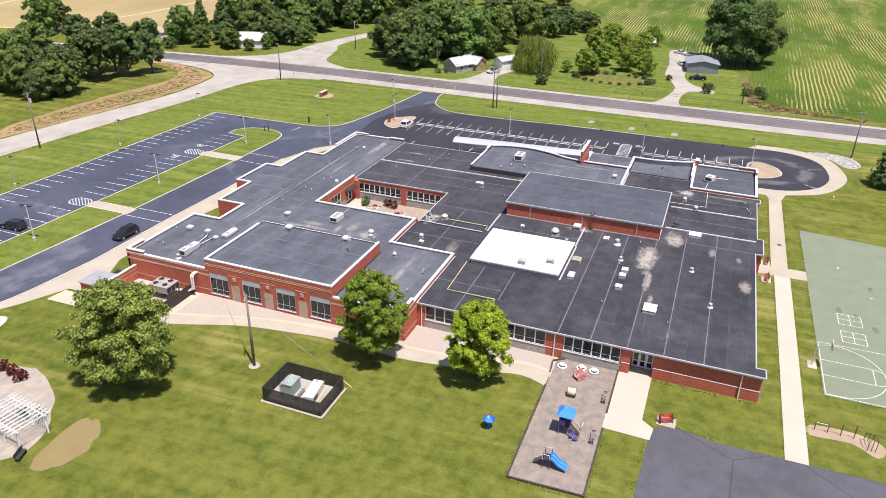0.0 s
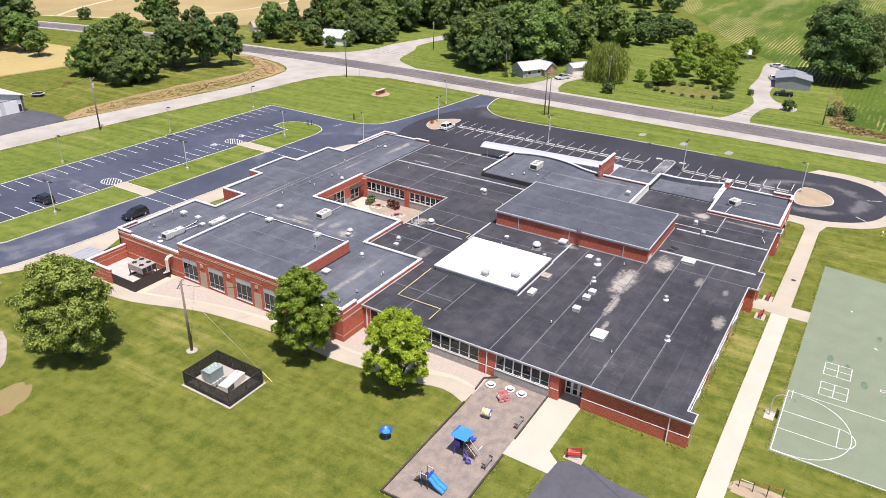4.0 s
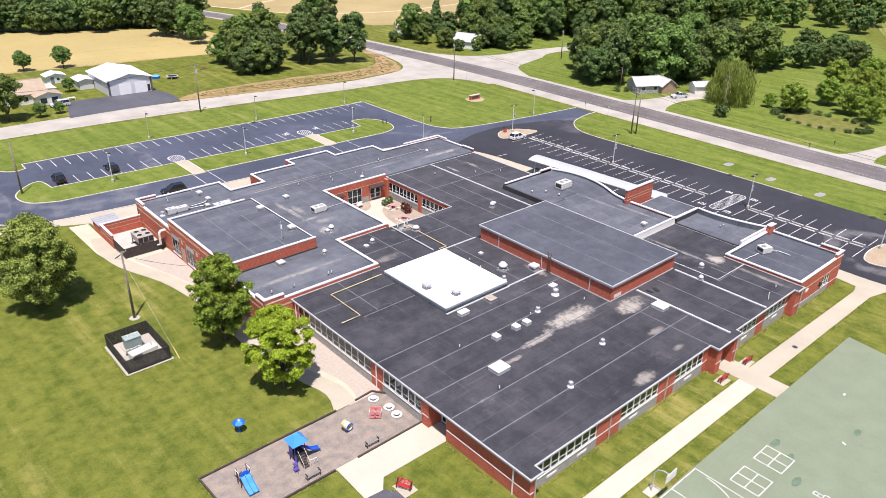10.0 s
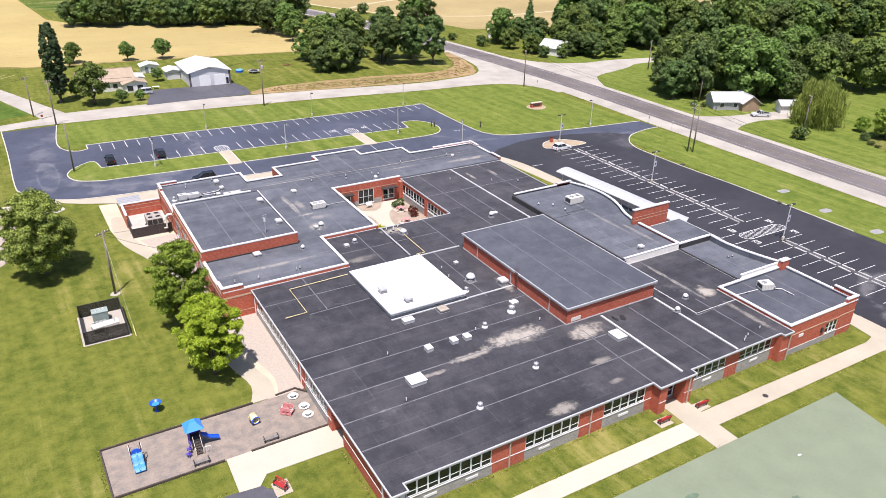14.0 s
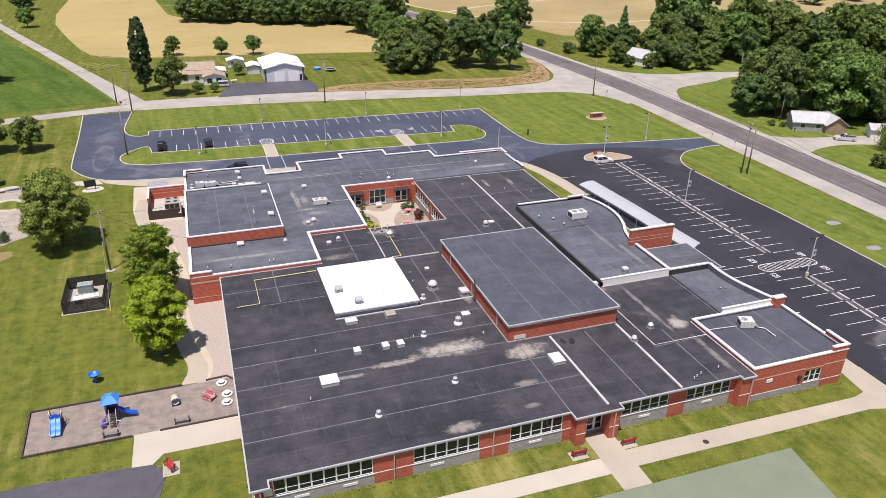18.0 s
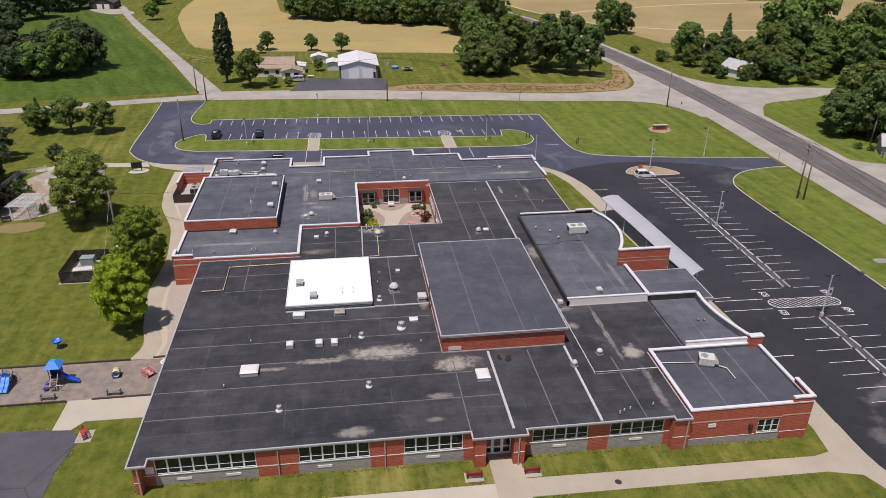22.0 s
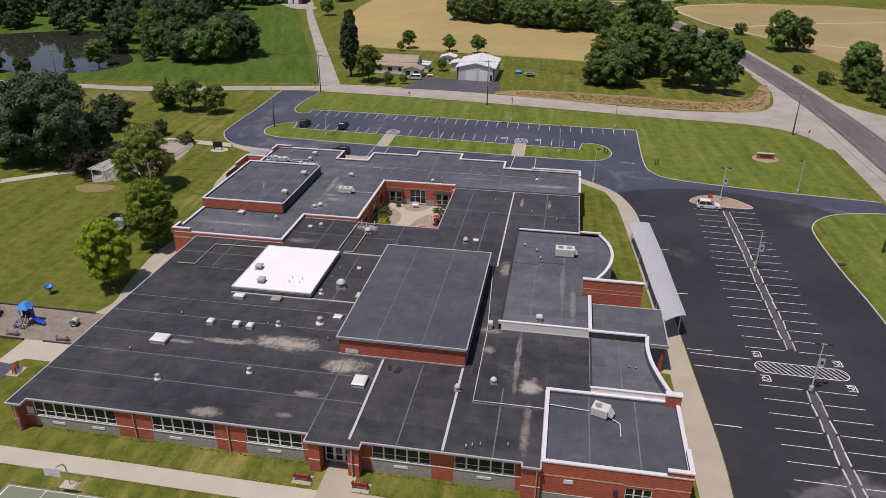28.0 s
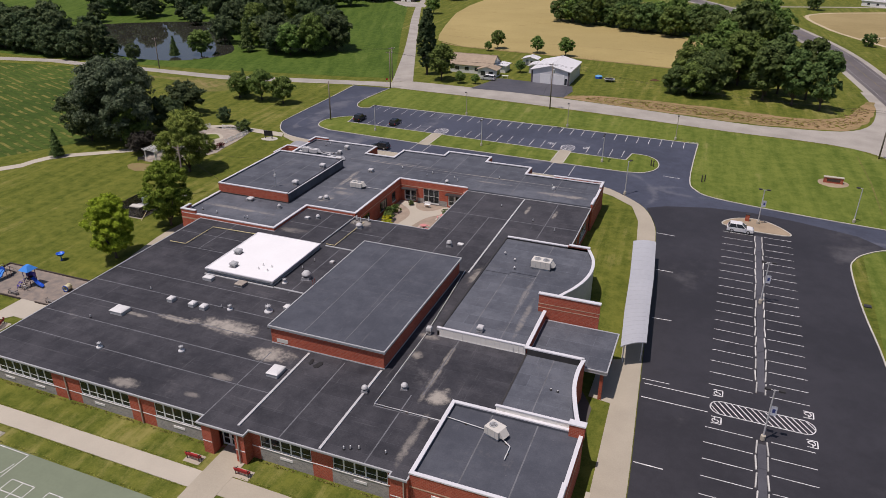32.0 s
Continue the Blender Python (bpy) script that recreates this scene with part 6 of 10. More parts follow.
def leaf_material(name, a, b):
    m = bpy.data.materials.new(name)
    m.use_nodes = True
    t = m.node_tree
    bs = t.nodes["Principled BSDF"]
    bs.inputs["Roughness"].default_value, bs.inputs["Specular IOR Level"].default_value = 0.65, 0.12
    geo = t.nodes.new("ShaderNodeNewGeometry")
    inf = t.nodes.new("ShaderNodeObjectInfo")
    n = noise_node(t, geo.outputs["Position"], 0.5, 3)
    f = math_node(t, "ADD", math_node(t, "MULTIPLY", geo.outputs["Random Per Island"], 0.55), math_node(t, "MULTIPLY", n, 0.6))
    col = mix_node(t, ramp(t, f, 0.32, 0.78), a, b)
    hs = t.nodes.new("ShaderNodeHueSaturation")
    t.links.new(col, hs.inputs["Color"])
    t.links.new(math_node(t, "MULTIPLY_ADD", inf.outputs["Random"], 0.3, 0.9), hs.inputs["Value"])
    t.links.new(math_node(t, "MULTIPLY_ADD", inf.outputs["Random"], 0.03, 0.487), hs.inputs["Hue"])
    t.links.new(hs.outputs[0], bs.inputs["Base Color"])
    tr = t.nodes.new("ShaderNodeBsdfTranslucent")
    t.links.new(hs.outputs[0], tr.inputs[0])
    mx = t.nodes.new("ShaderNodeMixShader")
    mx.inputs[0].default_value = 0.3
    t.links.new(bs.outputs[0], mx.inputs[1])
    t.links.new(tr.outputs[0], mx.inputs[2])
    t.links.new(mx.outputs[0], t.nodes["Material Output"].inputs[0])
    return m


LEAF = leaf_material("broad leaves", (0.082, 0.132, 0.030), (0.195, 0.275, 0.068))
LEAF_DARK = leaf_material("dark leaves", (0.064, 0.106, 0.032), (0.150, 0.210, 0.064))
LEAF_DEEP = leaf_material("deep green leaves", (0.052, 0.084, 0.038), (0.118, 0.160, 0.068))
LEAF_LIME = leaf_material("lime green leaves", (0.185, 0.27, 0.018), (0.39, 0.485, 0.045))
LEAF_PALE = leaf_material("pale green leaves", (0.068, 0.100, 0.018), (0.370, 0.415, 0.095))
LEAF_WILLOW = leaf_material("willow leaves", (0.16, 0.21, 0.04), (0.33, 0.39, 0.09))
LEAF_YELLOW = leaf_material("yellow shrub leaves", (0.35, 0.36, 0.02), (0.55, 0.52, 0.04))
LEAF_RED = leaf_material("maroon shrub leaves", (0.09, 0.02, 0.018), (0.17, 0.05, 0.04))
BARK = mat("grey-brown bark", (0.10, 0.08, 0.065), 0.95, 0.3, 0.4, 12.0)


def crown_mesh(name, rng, rx, rz, clumps, leaves, size, shape="round", m=None):
    """Leaf sprays on boughs that fill an uneven outline; the crown's base lies at z = 0."""
    g = np.random.default_rng(rng.randrange(10 ** 6))
    n = clumps * leaves
    near = clumps > 500
    per = leaves if near else 8
    sprays = n // per
    n = sprays * per
    p1, p2, p3 = g.uniform(0, 6.28, 3)

    def outline(u):
        mid = {"egg": -0.22, "weep": 0.1}.get(shape, -0.05)
        k = np.where(u > mid, (u - mid) / (1 - mid), (mid - u) / (1 + mid))
        up = np.sqrt(np.maximum(0, 1 - k ** 2.1))
        return np.where(u > mid, up, np.maximum(0.42, np.sqrt(np.maximum(0, 1 - k ** 2.4))))

    if shape == "cone":
        u = 1 - 1.95 * np.sqrt(g.random(sprays))
        tier = np.mod((u + 1) * 5.5, 1.0)
        a = g.uniform(0, 6.28, sprays)
        w = (1 - u) / 2 * (1.12 - 0.45 * tier) * (1 + 0.16 * np.sin(5 * a + 9 * np.floor((u + 1) * 5.5)))
        d = np.stack((np.cos(a), np.sin(a), g.normal(0.25, 0.3, sprays)), 1)
        rad = w * g.uniform(0.45, 1.0, sprays) * rx
        c = np.stack((np.cos(a) * rad, np.sin(a) * rad, (u + 1) * rz), 1)
        spread = 0.07 * rx
    else:
        thin = rz > 2 * rx
        nb = 220 if thin else 110 if near else 52
        k = np.arange(nb)
        u = -0.93 + 1.86 * (k + g.random(nb)) / nb
        a = k * 2.4 + g.uniform(-0.7, 0.7, nb)
        skew = 1 + 0.10 * np.sin(2 * a + p1) + 0.09 * np.sin(3 * a + p2 + 2 * u) + 0.05 * np.sin(5 * a + p3)
        rb = g.uniform(0.15, 0.29, nb) * (0.8 if near else 1.0)
        dist = np.maximum(0, outline(u) * skew * g.uniform(0.84, 1.1, nb) - rb * 0.7) * np.where(k % 5 == 0, 0.5, 1.0)
        b = np.stack((dist * np.cos(a) * rx, dist * np.sin(a) * rx, u * (0.93 - 0.35 * rb) * rz), 1)
        pick = g.choice(nb, sprays, p=rb ** 2 / np.sum(rb ** 2))
        d = g.normal(size=(sprays, 3))
        d[:, 2] = np.where(g.random(sprays) < 0.7, np.abs(d[:, 2]), d[:, 2])
        d += np.stack((np.cos(a), np.sin(a), 0 * a), 1)[pick] * 0.45
        d /= np.linalg.norm(d, axis=1)[:, None]
        c = b[pick] + d * (rb[pick] * rx * g.uniform(0.6, 1.12, sprays))[:, None] * np.array((1, 1, 2.2 if thin else 0.78))
        core = g.random(sprays) < 0.12
        c[core] *= g.uniform(0.35, 0.75, (int(core.sum()), 1))
        c[:, 2] += rz
        spread = (0.046 if near else 0.06) * rx
    o = g.normal(size=(n, 3)) * spread * np.array((1, 1, 0.7))
    if shape == "weep":
        o[:, 2] -= g.random(n) ** 1.5 * 0.75 * rz
    pos = np.repeat(c, per, 0) + o
    pos[:, 2] = np.maximum(pos[:, 2], 0.03 * rz)
    nrm = np.repeat(d, per, 0) * 0.6 + np.array((0, 0, 0.4)) + o / spread * (0.34 if near else 0.26) + g.normal(size=(n, 3)) * 0.38
    nrm /= np.linalg.norm(nrm, axis=1)[:, None]
    t1 = np.cross(nrm, g.normal(size=(n, 3)))
    if shape == "weep":
        t1 = np.array((0, 0, -1.0)) + g.normal(size=(n, 3)) * 0.15
    t1 /= np.linalg.norm(t1, axis=1)[:, None]
    t2 = np.cross(nrm, t1)
    s = size * g.uniform(0.6, 1.3, (n, 1))
    if shape == "weep":
        t1 *= 2.2
        t2 *= 0.6
    me = bpy.data.meshes.new(name)
    if near:
        v = np.stack((pos - t1 * s, pos + t2 * s * 0.6 + nrm * s * 0.18, pos + t1 * s, pos - t2 * s * 0.6 + nrm * s * 0.18), 1).reshape(-1, 3)
        me.from_pydata(v.tolist(), [], np.arange(4 * n).reshape(-1, 4).tolist())
    else:
        v = np.stack((pos - t1 * s - t2 * s * 0.45, pos + t1 * s - t2 * s * 0.45, pos + t2 * s * 0.95 + nrm * s * 0.2), 1).reshape(-1, 3)
        me.from_pydata(v.tolist(), [], np.arange(3 * n).reshape(-1, 3).tolist())
    me.materials.append(m or LEAF)
    return me


def trunk_mesh(rng, h, r, rx, rz):
    bm = bmesh.new()
    lean = Vector((rng.uniform(-0.3, 0.3), rng.uniform(-0.3, 0.3), 0))
    tube(bm, [(0, 0, -0.2), tuple(lean * 0.3 + Vector((0, 0, h * 0.5))), tuple(lean + Vector((0, 0, h + rz * 0.9)))], r, 8, r * 0.35)
    for k in range(6):
        a = k * 1.05 + rng.uniform(-0.3, 0.3)
        z0 = h * rng.uniform(0.75, 1.1)
        e = Vector((math.cos(a) * rx * 0.6, math.sin(a) * rx * 0.6, z0 + rz * rng.uniform(0.4, 0.9)))
        tube(bm, [(0, 0, z0), tuple(Vector((0, 0, z0)).lerp(e, 0.5) + Vector((0, 0, 0.3))), tuple(e)], r * 0.4, 5, r * 0.12)
    return bm


def tree(x, y, h, rx, label, m=None, clumps=150, leaves=24, size=0.42, shape="round", bole=0.16, seed=1, name="tree", category="tree"):
    rng = random.Random(seed)
    b = h * bole
    rz = (h - b) / 2
    ob = thing(name, label, category, (x, y, gz(x)), rng.uniform(0, 360))
    part("trunk", trunk_mesh(rng, b, 0.022 * h + 0.05, rx, rz), BARK, ob, smooth=True)
    cr = new("crown", crown_mesh("crown", rng, rx, rz, clumps, leaves, size, shape, m))
    cr.parent = ob
    cr.location = (0, 0, b)
    return ob


tree(52.7, 60.0, 14.2, 5.25, "large pale green maple in the west lawn", LEAF_PALE, 1500, 50, 0.15, "egg", 0.05, 3)
tree(68.5, 35.3, 13.0, 3.95, "fresh green shade tree beside the music room", leaf_material("spring green leaves", (0.108, 0.192, 0.022), (0.295, 0.415, 0.06)), 1200, 42, 0.145, "egg", 0.08, 4)
tree(69.1, 21.2, 11.6, 3.65, "lime green shade tree beside the pavers", LEAF_LIME, 1200, 42, 0.145, "egg", 0.08, 5)

# templates for the other trees, each then copied
KINDS = {
    "oak": tree(153.6, 178.5, 13.5, 6.8, "broad dark green tree of the roadside grove", LEAF_DARK, 360, 26, 0.50, "round", 0.06, 11),
    "maple": tree(32.0, 118.2, 9.4, 3.7, "young maple on the lawn by the side road", LEAF, 260, 26, 0.27, "egg", 0.17, 12),
    "ash": tree(163.0, 197.0, 18.0, 6.8, "tall ragged green tree of the roadside grove", LEAF, 360, 26, 0.50, "egg", 0.06, 13),
    "elm": tree(250.0, 86.0, 20.0, 8.2, "large dark tree behind the cottage", LEAF, 400, 26, 0.55, "round", 0.06, 14),
    "yardtree": tree(250.0, 43.0, 8.6, 4.2, "pale green yard tree on the roadside lawn", leaf_material("fresh yard leaves", (0.11, 0.17, 0.02), (0.30, 0.38, 0.06)), 240, 26, 0.28, "egg", 0.1, 19),
    "deepoak": tree(9.0, 200.0, 16.6, 7.8, "spreading dark tree in the meadow", LEAF_DEEP, 360, 26, 0.50, "round", 0.05, 31),
    "deepelm": tree(-8.0, 188.0, 15.0, 6.4, "tall dark tree in the meadow", LEAF_DEEP, 360, 26, 0.50, "egg", 0.05, 32),
    "far_round": tree(345.0, 150.0, 17.5, 8.2, "dark roadside tree beyond the highway", LEAF_DARK, 170, 22, 0.74, "round", 0.05, 41),
    "far_tall": tree(360.0, 148.0, 18.5, 7.4, "tall roadside tree beyond the highway", LEAF, 170, 22, 0.74, "egg", 0.05, 42),
    "far_deep": tree(-90.0, 262.0, 17.5, 7.8, "dark tree of the wood beyond the pond", LEAF_DEEP, 170, 22, 0.74, "egg", 0.05, 43),
    "cornertree": tree(288.0, -4.0, 23.0, 9.0, "massive dark tree at the corn field edge", LEAF_DARK, 480, 40, 0.40, "egg", 0.06, 46),
    "bush": tree(228.7, 53.2, 3.4, 2.2, "round clipped evergreen bush", LEAF_DARK, 60, 22, 0.24, "round", 0.03, 15, "bush", "bush"),
    "spruce": tree(252.0, 205.0, 17.0, 4.2, "dark conical spruce among the yard trees", LEAF_DARK, 220, 24, 0.42, "cone", 0.06, 16),
    "linden": tree(152.0, 192.0, 17.0, 6.8, "broad green tree of the roadside grove", LEAF, 360, 26, 0.50, "egg", 0.05, 17),
    "slim": tree(171.5, 186.0, 18.0, 4.6, "slender tall tree of the roadside grove", LEAF_DARK, 330, 26, 0.42, "egg", 0.13, 44),
    "hickory": tree(240.0, 103.0, 19.0, 6.4, "tall ragged dark tree behind the cottage", LEAF_DARK, 360, 26, 0.50, "egg", 0.07, 18),
}


def more(kind, x, y, s, label, turn=0.0, group="", sz=1.0):
    kind = {"oak": ("oak", "linden", "hickory"), "ash": ("ash", "linden", "oak"), "elm": ("elm", "hickory", "elm")}.get(kind, (kind,) * 3)[int(x * 3 + y * 5) % 3]
    if x < 60 and kind not in ("maple", "bush", "spruce", "slim"):
        kind = ("deepoak", "deepelm", "linden", "deepoak")[int(abs(x) * 2 + y * 3) % 4]
    if kind not in ("maple", "bush", "spruce", "yardtree", "slim", "cornertree") and (x > 305 or y > 255 or x < -45):
        kind = "far_deep" if x < 60 else ("far_round", "far_tall")[int(x * 2 + y * 3) % 2]
    src = KINDS[kind]
    ob = copy_thing(src, pose(x, y, gz(x), 0, 0, turn or (x * 37 + y * 11) % 360) @ Matrix.Diagonal((s, s, s * sz * (0.88 + 0.3 * ((x * 13.7 + y * 7.3) % 1.0)), 1)))
    ob["label"] = label
    if group:
        ob["group"] = group
    return ob

tree(63.7, 169.5, 23.0, 2.75, "tall dark columnar poplar beside the house", LEAF_DEEP, 950, 32, 0.33, "egg", 0.03, 21)
tree(245.6, 60.6, 12.8, 7.2, "weeping willow in the roadside yard", LEAF_WILLOW, 490, 40, 0.3, "weep", 0.02, 22)
tree(22.3, 72.0, 20.5, 10.2, "huge dark silvery maple at the garden edge", leaf_material("silvery grey-green leaves", (0.064, 0.088, 0.050), (0.150, 0.180, 0.105)), 1100, 30, 0.34, "round", 0.04, 23)
G = "trees of the roadside grove"
for x, y, s, k in ((145, 177, 0.6, "oak"), (150, 175.5, 0.68, "linden"), (147, 186, 0.7, "ash"), (156, 190, 0.75, "oak"), (147, 197, 0.7, "oak"), (158, 203, 0.8, "linden"), (168, 204, 0.75, "ash")):
    more(k, x, y, s, "broad green tree of the roadside grove", group=G)
for x, y, s in ((170.5, 179.5, 1.0), (178.6, 176.5, 1.0), (186, 173.5, 0.92), (183, 186, 0.95), (175, 190, 1.05)):
    more("slim", x, y, s, "slender tall tree of the roadside grove with bare lower trunk", group=G)
G = "trees on the west lawn"
for x, y, s in ((39.8, 117.4, 0.9), (24.3, 118.0, 0.85)):
    more("maple", x, y, s, "young maple on the lawn by the side road", group=G)
more("spruce", 23.6, 121.5, 0.5, "small dark evergreen on the west lawn")
more("spruce", 18.0, 56.8, 0.42, "small dark conifer beside the park path")
for x, y, s, k in ((21, 98, 0.62, "ash"), (13, 78, 0.85, "oak"), (16, 69, 0.7, "oak"), (29, 69.5, 0.52, "oak"), (36, 95, 0.26, "oak"), (27, 83, 0.5, "ash"), (9, 88, 0.6, "oak")):
    more(k, x, y, s, "dark tree behind the memorial garden", group="trees round the garden")
for x, y in ((36, 72), (35, 76), (45.5, 90), (33, 67)):
    more("bush", x, y, 0.9, "dark shrub at the garden edge")
# meadow trees and the pond wood
for x, y, s in ((-4, 181, 0.65), (3, 180, 0.78), (11, 184, 0.8), (15, 194, 0.8), (3, 191, 0.85)):
    more("oak", x, y, s, "spreading dark tree in the meadow", group="meadow trees")
more("spruce", -16.3, 180, 0.75, "dark conifer at the meadow edge")
more("spruce", -35.4, 160.7, 0.5, "small conifer on the pond bank")
for x, y, s in ((-29, 168, 0.62), (-71, 160, 0.55), (-36, 192, 0.7), (-24, 200, 0.7)):
    more("oak", x, y, s, "tree on the pond bank", group="pond trees")
rng = random.Random(77)
for k in range(46):
    x, y = rng.uniform(-190, -70), rng.uniform(150, 330)
    if -128 < x < -20 and 150 < y < 238 and not (x < -85 and y < 164):
        continue
    more(rng.choice(("oak", "ash", "elm")), x, y, rng.uniform(0.7, 1.0), "dark tree of the wood beyond the pond", group="pond wood")
for k in range(18):
    more(rng.choice(("oak", "ash", "elm")), rng.uniform(-85, -32), rng.uniform(242, 330), rng.uniform(0.6, 0.95), "dark tree of the wood beyond the pond", group="pond wood")
for k in range(16):
    more(rng.choice(("oak", "ash")), -150 + k * 6 + rng.uniform(-2, 2), rng.uniform(143, 152), rng.uniform(0.5, 0.85), "dark tree along the west road", group="pond wood")
# wood belt behind the wheat
for k in range(34):
    t = k / 33
    x = 80 + 100 * t + rng.uniform(-3, 3)
    y = 306 - 22 * math.sin(t * 2.2) + rng.uniform(-2, 14)
    more(rng.choice(("oak", "ash", "oak")), x, y, rng.uniform(0.6, 0.85), "dark tree of the belt behind the wheat", group="field wood belt")
for x, y, s in ((72, 224, 0.55), (89, 221, 0.5), (100.6, 219.5, 0.55), (152, 260, 0.9), (165, 268, 1.0), (155, 236, 0.75), (157, 248, 0.85), (70, 218, 0.3)):
    more("maple" if s < 0.8 else "oak", x, y, s * (1.35 if s < 0.8 else 1), "lone tree at the field edge", group="field trees")
for x, y, s in ((71.6, 163.0, 1.15), (68.0, 174.0, 0.5), (78.6, 161.6, 0.42), (83.6, 162.6, 0.35), (92.4, 184.6, 0.45), (11.8, 304.5, 0.9)):
    more("maple", x, y, s, "garden tree by the house", group="garden trees")
# roadside trees beyond the highway junction
for x, y, s, k in ((233, 199.4, 0.8, "oak"), (222.6, 260, 0.85, "oak"), (230, 262, 0.75, "ash"), (239, 184, 0.62, "ash"), (246, 190, 0.66, "oak"), (255, 170, 0.66, "oak"), (250, 160, 0.6, "oak"), (262, 178, 1.0, "oak"), (275, 185, 1.05, "elm"), (268, 168, 0.8, "ash"), (285, 172, 1.0, "elm"),
                   (230, 188, 0.5, "oak"), (258, 158, 0.5, "oak"), (300, 165, 1.0, "elm"), (312, 160, 0.9, "oak"), (330, 155, 1.0, "elm"), (290, 190, 1.0, "oak"), (310, 182, 1.0, "elm"), (272, 205, 0.8, "oak")):
    more(k, x, y, s, "dark roadside tree beyond the highway", group="junction trees")
for x, y, s in ((232, 176, 0.5), (236, 180, 0.55), (244, 166, 0.5), (238, 164, 0.3), (232, 168, 0.3), (247, 176, 0.7), (250, 168, 0.6), (236, 206, 0.5), (240, 205, 0.45), (248, 207, 0.6)):
    more("oak", x, y, s, "dense dark tree round the white house", group="junction trees")
# cottage wood and yard
for x, y, s, k in ((231, 99.5, 0.72, "oak"), (236, 106, 0.85, "ash"), (237, 97, 0.8, "oak"), (242, 106, 1.0, "elm"), (254, 92, 1.05, "elm"), (262, 84, 1.0, "oak"), (268, 92, 1.1, "elm"), (276, 84, 1.0, "elm"), (286, 88, 1.05, "oak"), (258, 100, 1.0, "elm"), (248, 112, 1.0, "oak"),
                   (296, 78, 1.0, "elm"), (306, 76, 1.0, "oak"), (316, 70, 0.95, "elm"), (326, 66, 0.9, "oak"), (334, 58, 0.85, "ash"), (342, 62, 0.9, "oak"), (300, 92, 1.0, "elm"), (318, 86, 1.0, "oak"), (336, 78, 1.0, "elm"), (352, 72, 0.9, "oak"), (280, 104, 1.0, "elm"), (266, 112, 1.0, "oak"), (300, 108, 1.0, "elm"), (246, 118, 0.8, "oak"), (258, 122, 0.75, "ash")):
    more(k, x, y, s * (0.62 if x > 305 else 0.85 if x > 258 else 1.0), "dense dark tree of the cottage wood", group="cottage wood")
for x, y, s in ((262, 31, 0.95), (268, 40, 0.9), (258.5, 24, 0.8), (272, 28, 1.05), (285, 36, 1.1), (250.5, 50, 0.45), (292, 48, 1.0), (300, 30, 1.0), (316, 28, 0.9), (310, 44, 1.1)):
    more("yardtree", x, y, s, "yard tree on the mown roadside lawn", group="yard trees")
sheet("planting_bed", ragged([(247 + 7.6 * math.cos(a), 33 + 13.2 * math.sin(a)) for a in (k * math.pi / 6 for k in range(12))], 0.5, 6), 0.04, RANK, "weedy oval planting bed in the yard", "garden")
for k in range(24):
    a = k * math.pi / 12 + rng.uniform(-0.08, 0.08)
    more("bush", 247 + 7.4 * math.cos(a), 33 + 13.0 * math.sin(a), rng.uniform(0.3, 0.65), "low shrub round the planting bed", group="bed shrubs", sz=0.7)
for x, y, s in ((240.9, 2.4, 0.85), (228.9, 89.5, 0.5), (231, 87.5, 0.4), (242, -9, 0.7), (246, -13, 0.8), (240, -14, 0.6), (254, 15.5, 0.5)):
    more("bush", x, y, s, "round green bush by the drive")
for x, y, s in ((296, -2, 1.1), (298, -11, 1.0), (290, -10, 0.95)):
    more("cornertree", x, y, s, "massive dark tree at the corn field edge", group="field corner trees")
more("spruce", 168.0, -37.0, 0.75, "dark spreading spruce beyond the turning loop")
more("spruce", 172.0, -44.0, 0.8, "dark spreading spruce beyond the turning loop")
# far tree lines on the horizon side
for k in range(40):
    more(rng.choice(("oak", "elm", "ash")), rng.uniform(430, 640), rng.uniform(210, 420), rng.uniform(0.6, 0.95), "distant dark green field tree", group="distant trees")
for k in range(22):
    more(rng.choice(("oak", "elm")), 400 + rng.uniform(-10, 160), 90 + rng.uniform(-12, 40) + k * 2, rng.uniform(0.6, 0.9), "distant dark green hedgerow tree", group="distant trees")

for x, y, s in ((-58, 152, 0.5), (-44, 149, 0.35), (-74, 160, 0.8), (-88, 168, 0.4), (-96, 160, 0.9), (-84, 152, 0.8), (-104, 172, 0.5), (-112, 162, 0.9), (-118, 182, 0.5), (-98, 150, 0.85), (-112, 150, 0.9), (-126, 158, 0.9), (-18, 190, 0.6), (-30, 206, 0.8), (-45, 214, 0.8), (-56, 246, 0.9), (-78, 226, 0.55), (-40, 232, 0.9), (-94, 238, 0.5), (-112, 232, 0.5), (-66, 150, 0.4), (-126, 215, 0.55), (-134, 196, 0.55)):
    more("oak", x, y, s, "dense dark tree round the pond", group="pond wood")
tree(34.6, 66.0, 5.2, 3.2, "dark maroon plum tree beside the pergola", leaf_material("dark plum leaves", (0.040, 0.036, 0.030), (0.085, 0.078, 0.060)), 220, 26, 0.2, "round", 0.1, 45)

rng = random.Random(41)
for k in range(26):
    x = 322 + (k % 13) * 7.2 + rng.uniform(-2.5, 2.5)
    y = 158 + (k // 13) * 18 - (x - 322) * 0.12 + rng.uniform(-4, 6)
    more(rng.choice(("oak", "elm", "ash")), x, y, rng.uniform(0.8, 1.1), "dense green tree of the wood along the side road", group="side road wood")
for x, y, s_ in ((268, 190, 1.25), (280, 196, 1.3), (292, 178, 1.1), (322, 172, 1.05), (304, 172, 1.0), (316, 188, 1.1), (258, 180, 0.85), (272, 174, 0.8), (282, 164, 0.7), (296, 158, 0.65)):
    more("elm", x, y, s_, "dense green tree of the wood along the side road", group="side road wood")

# ---- things on the roofs ----


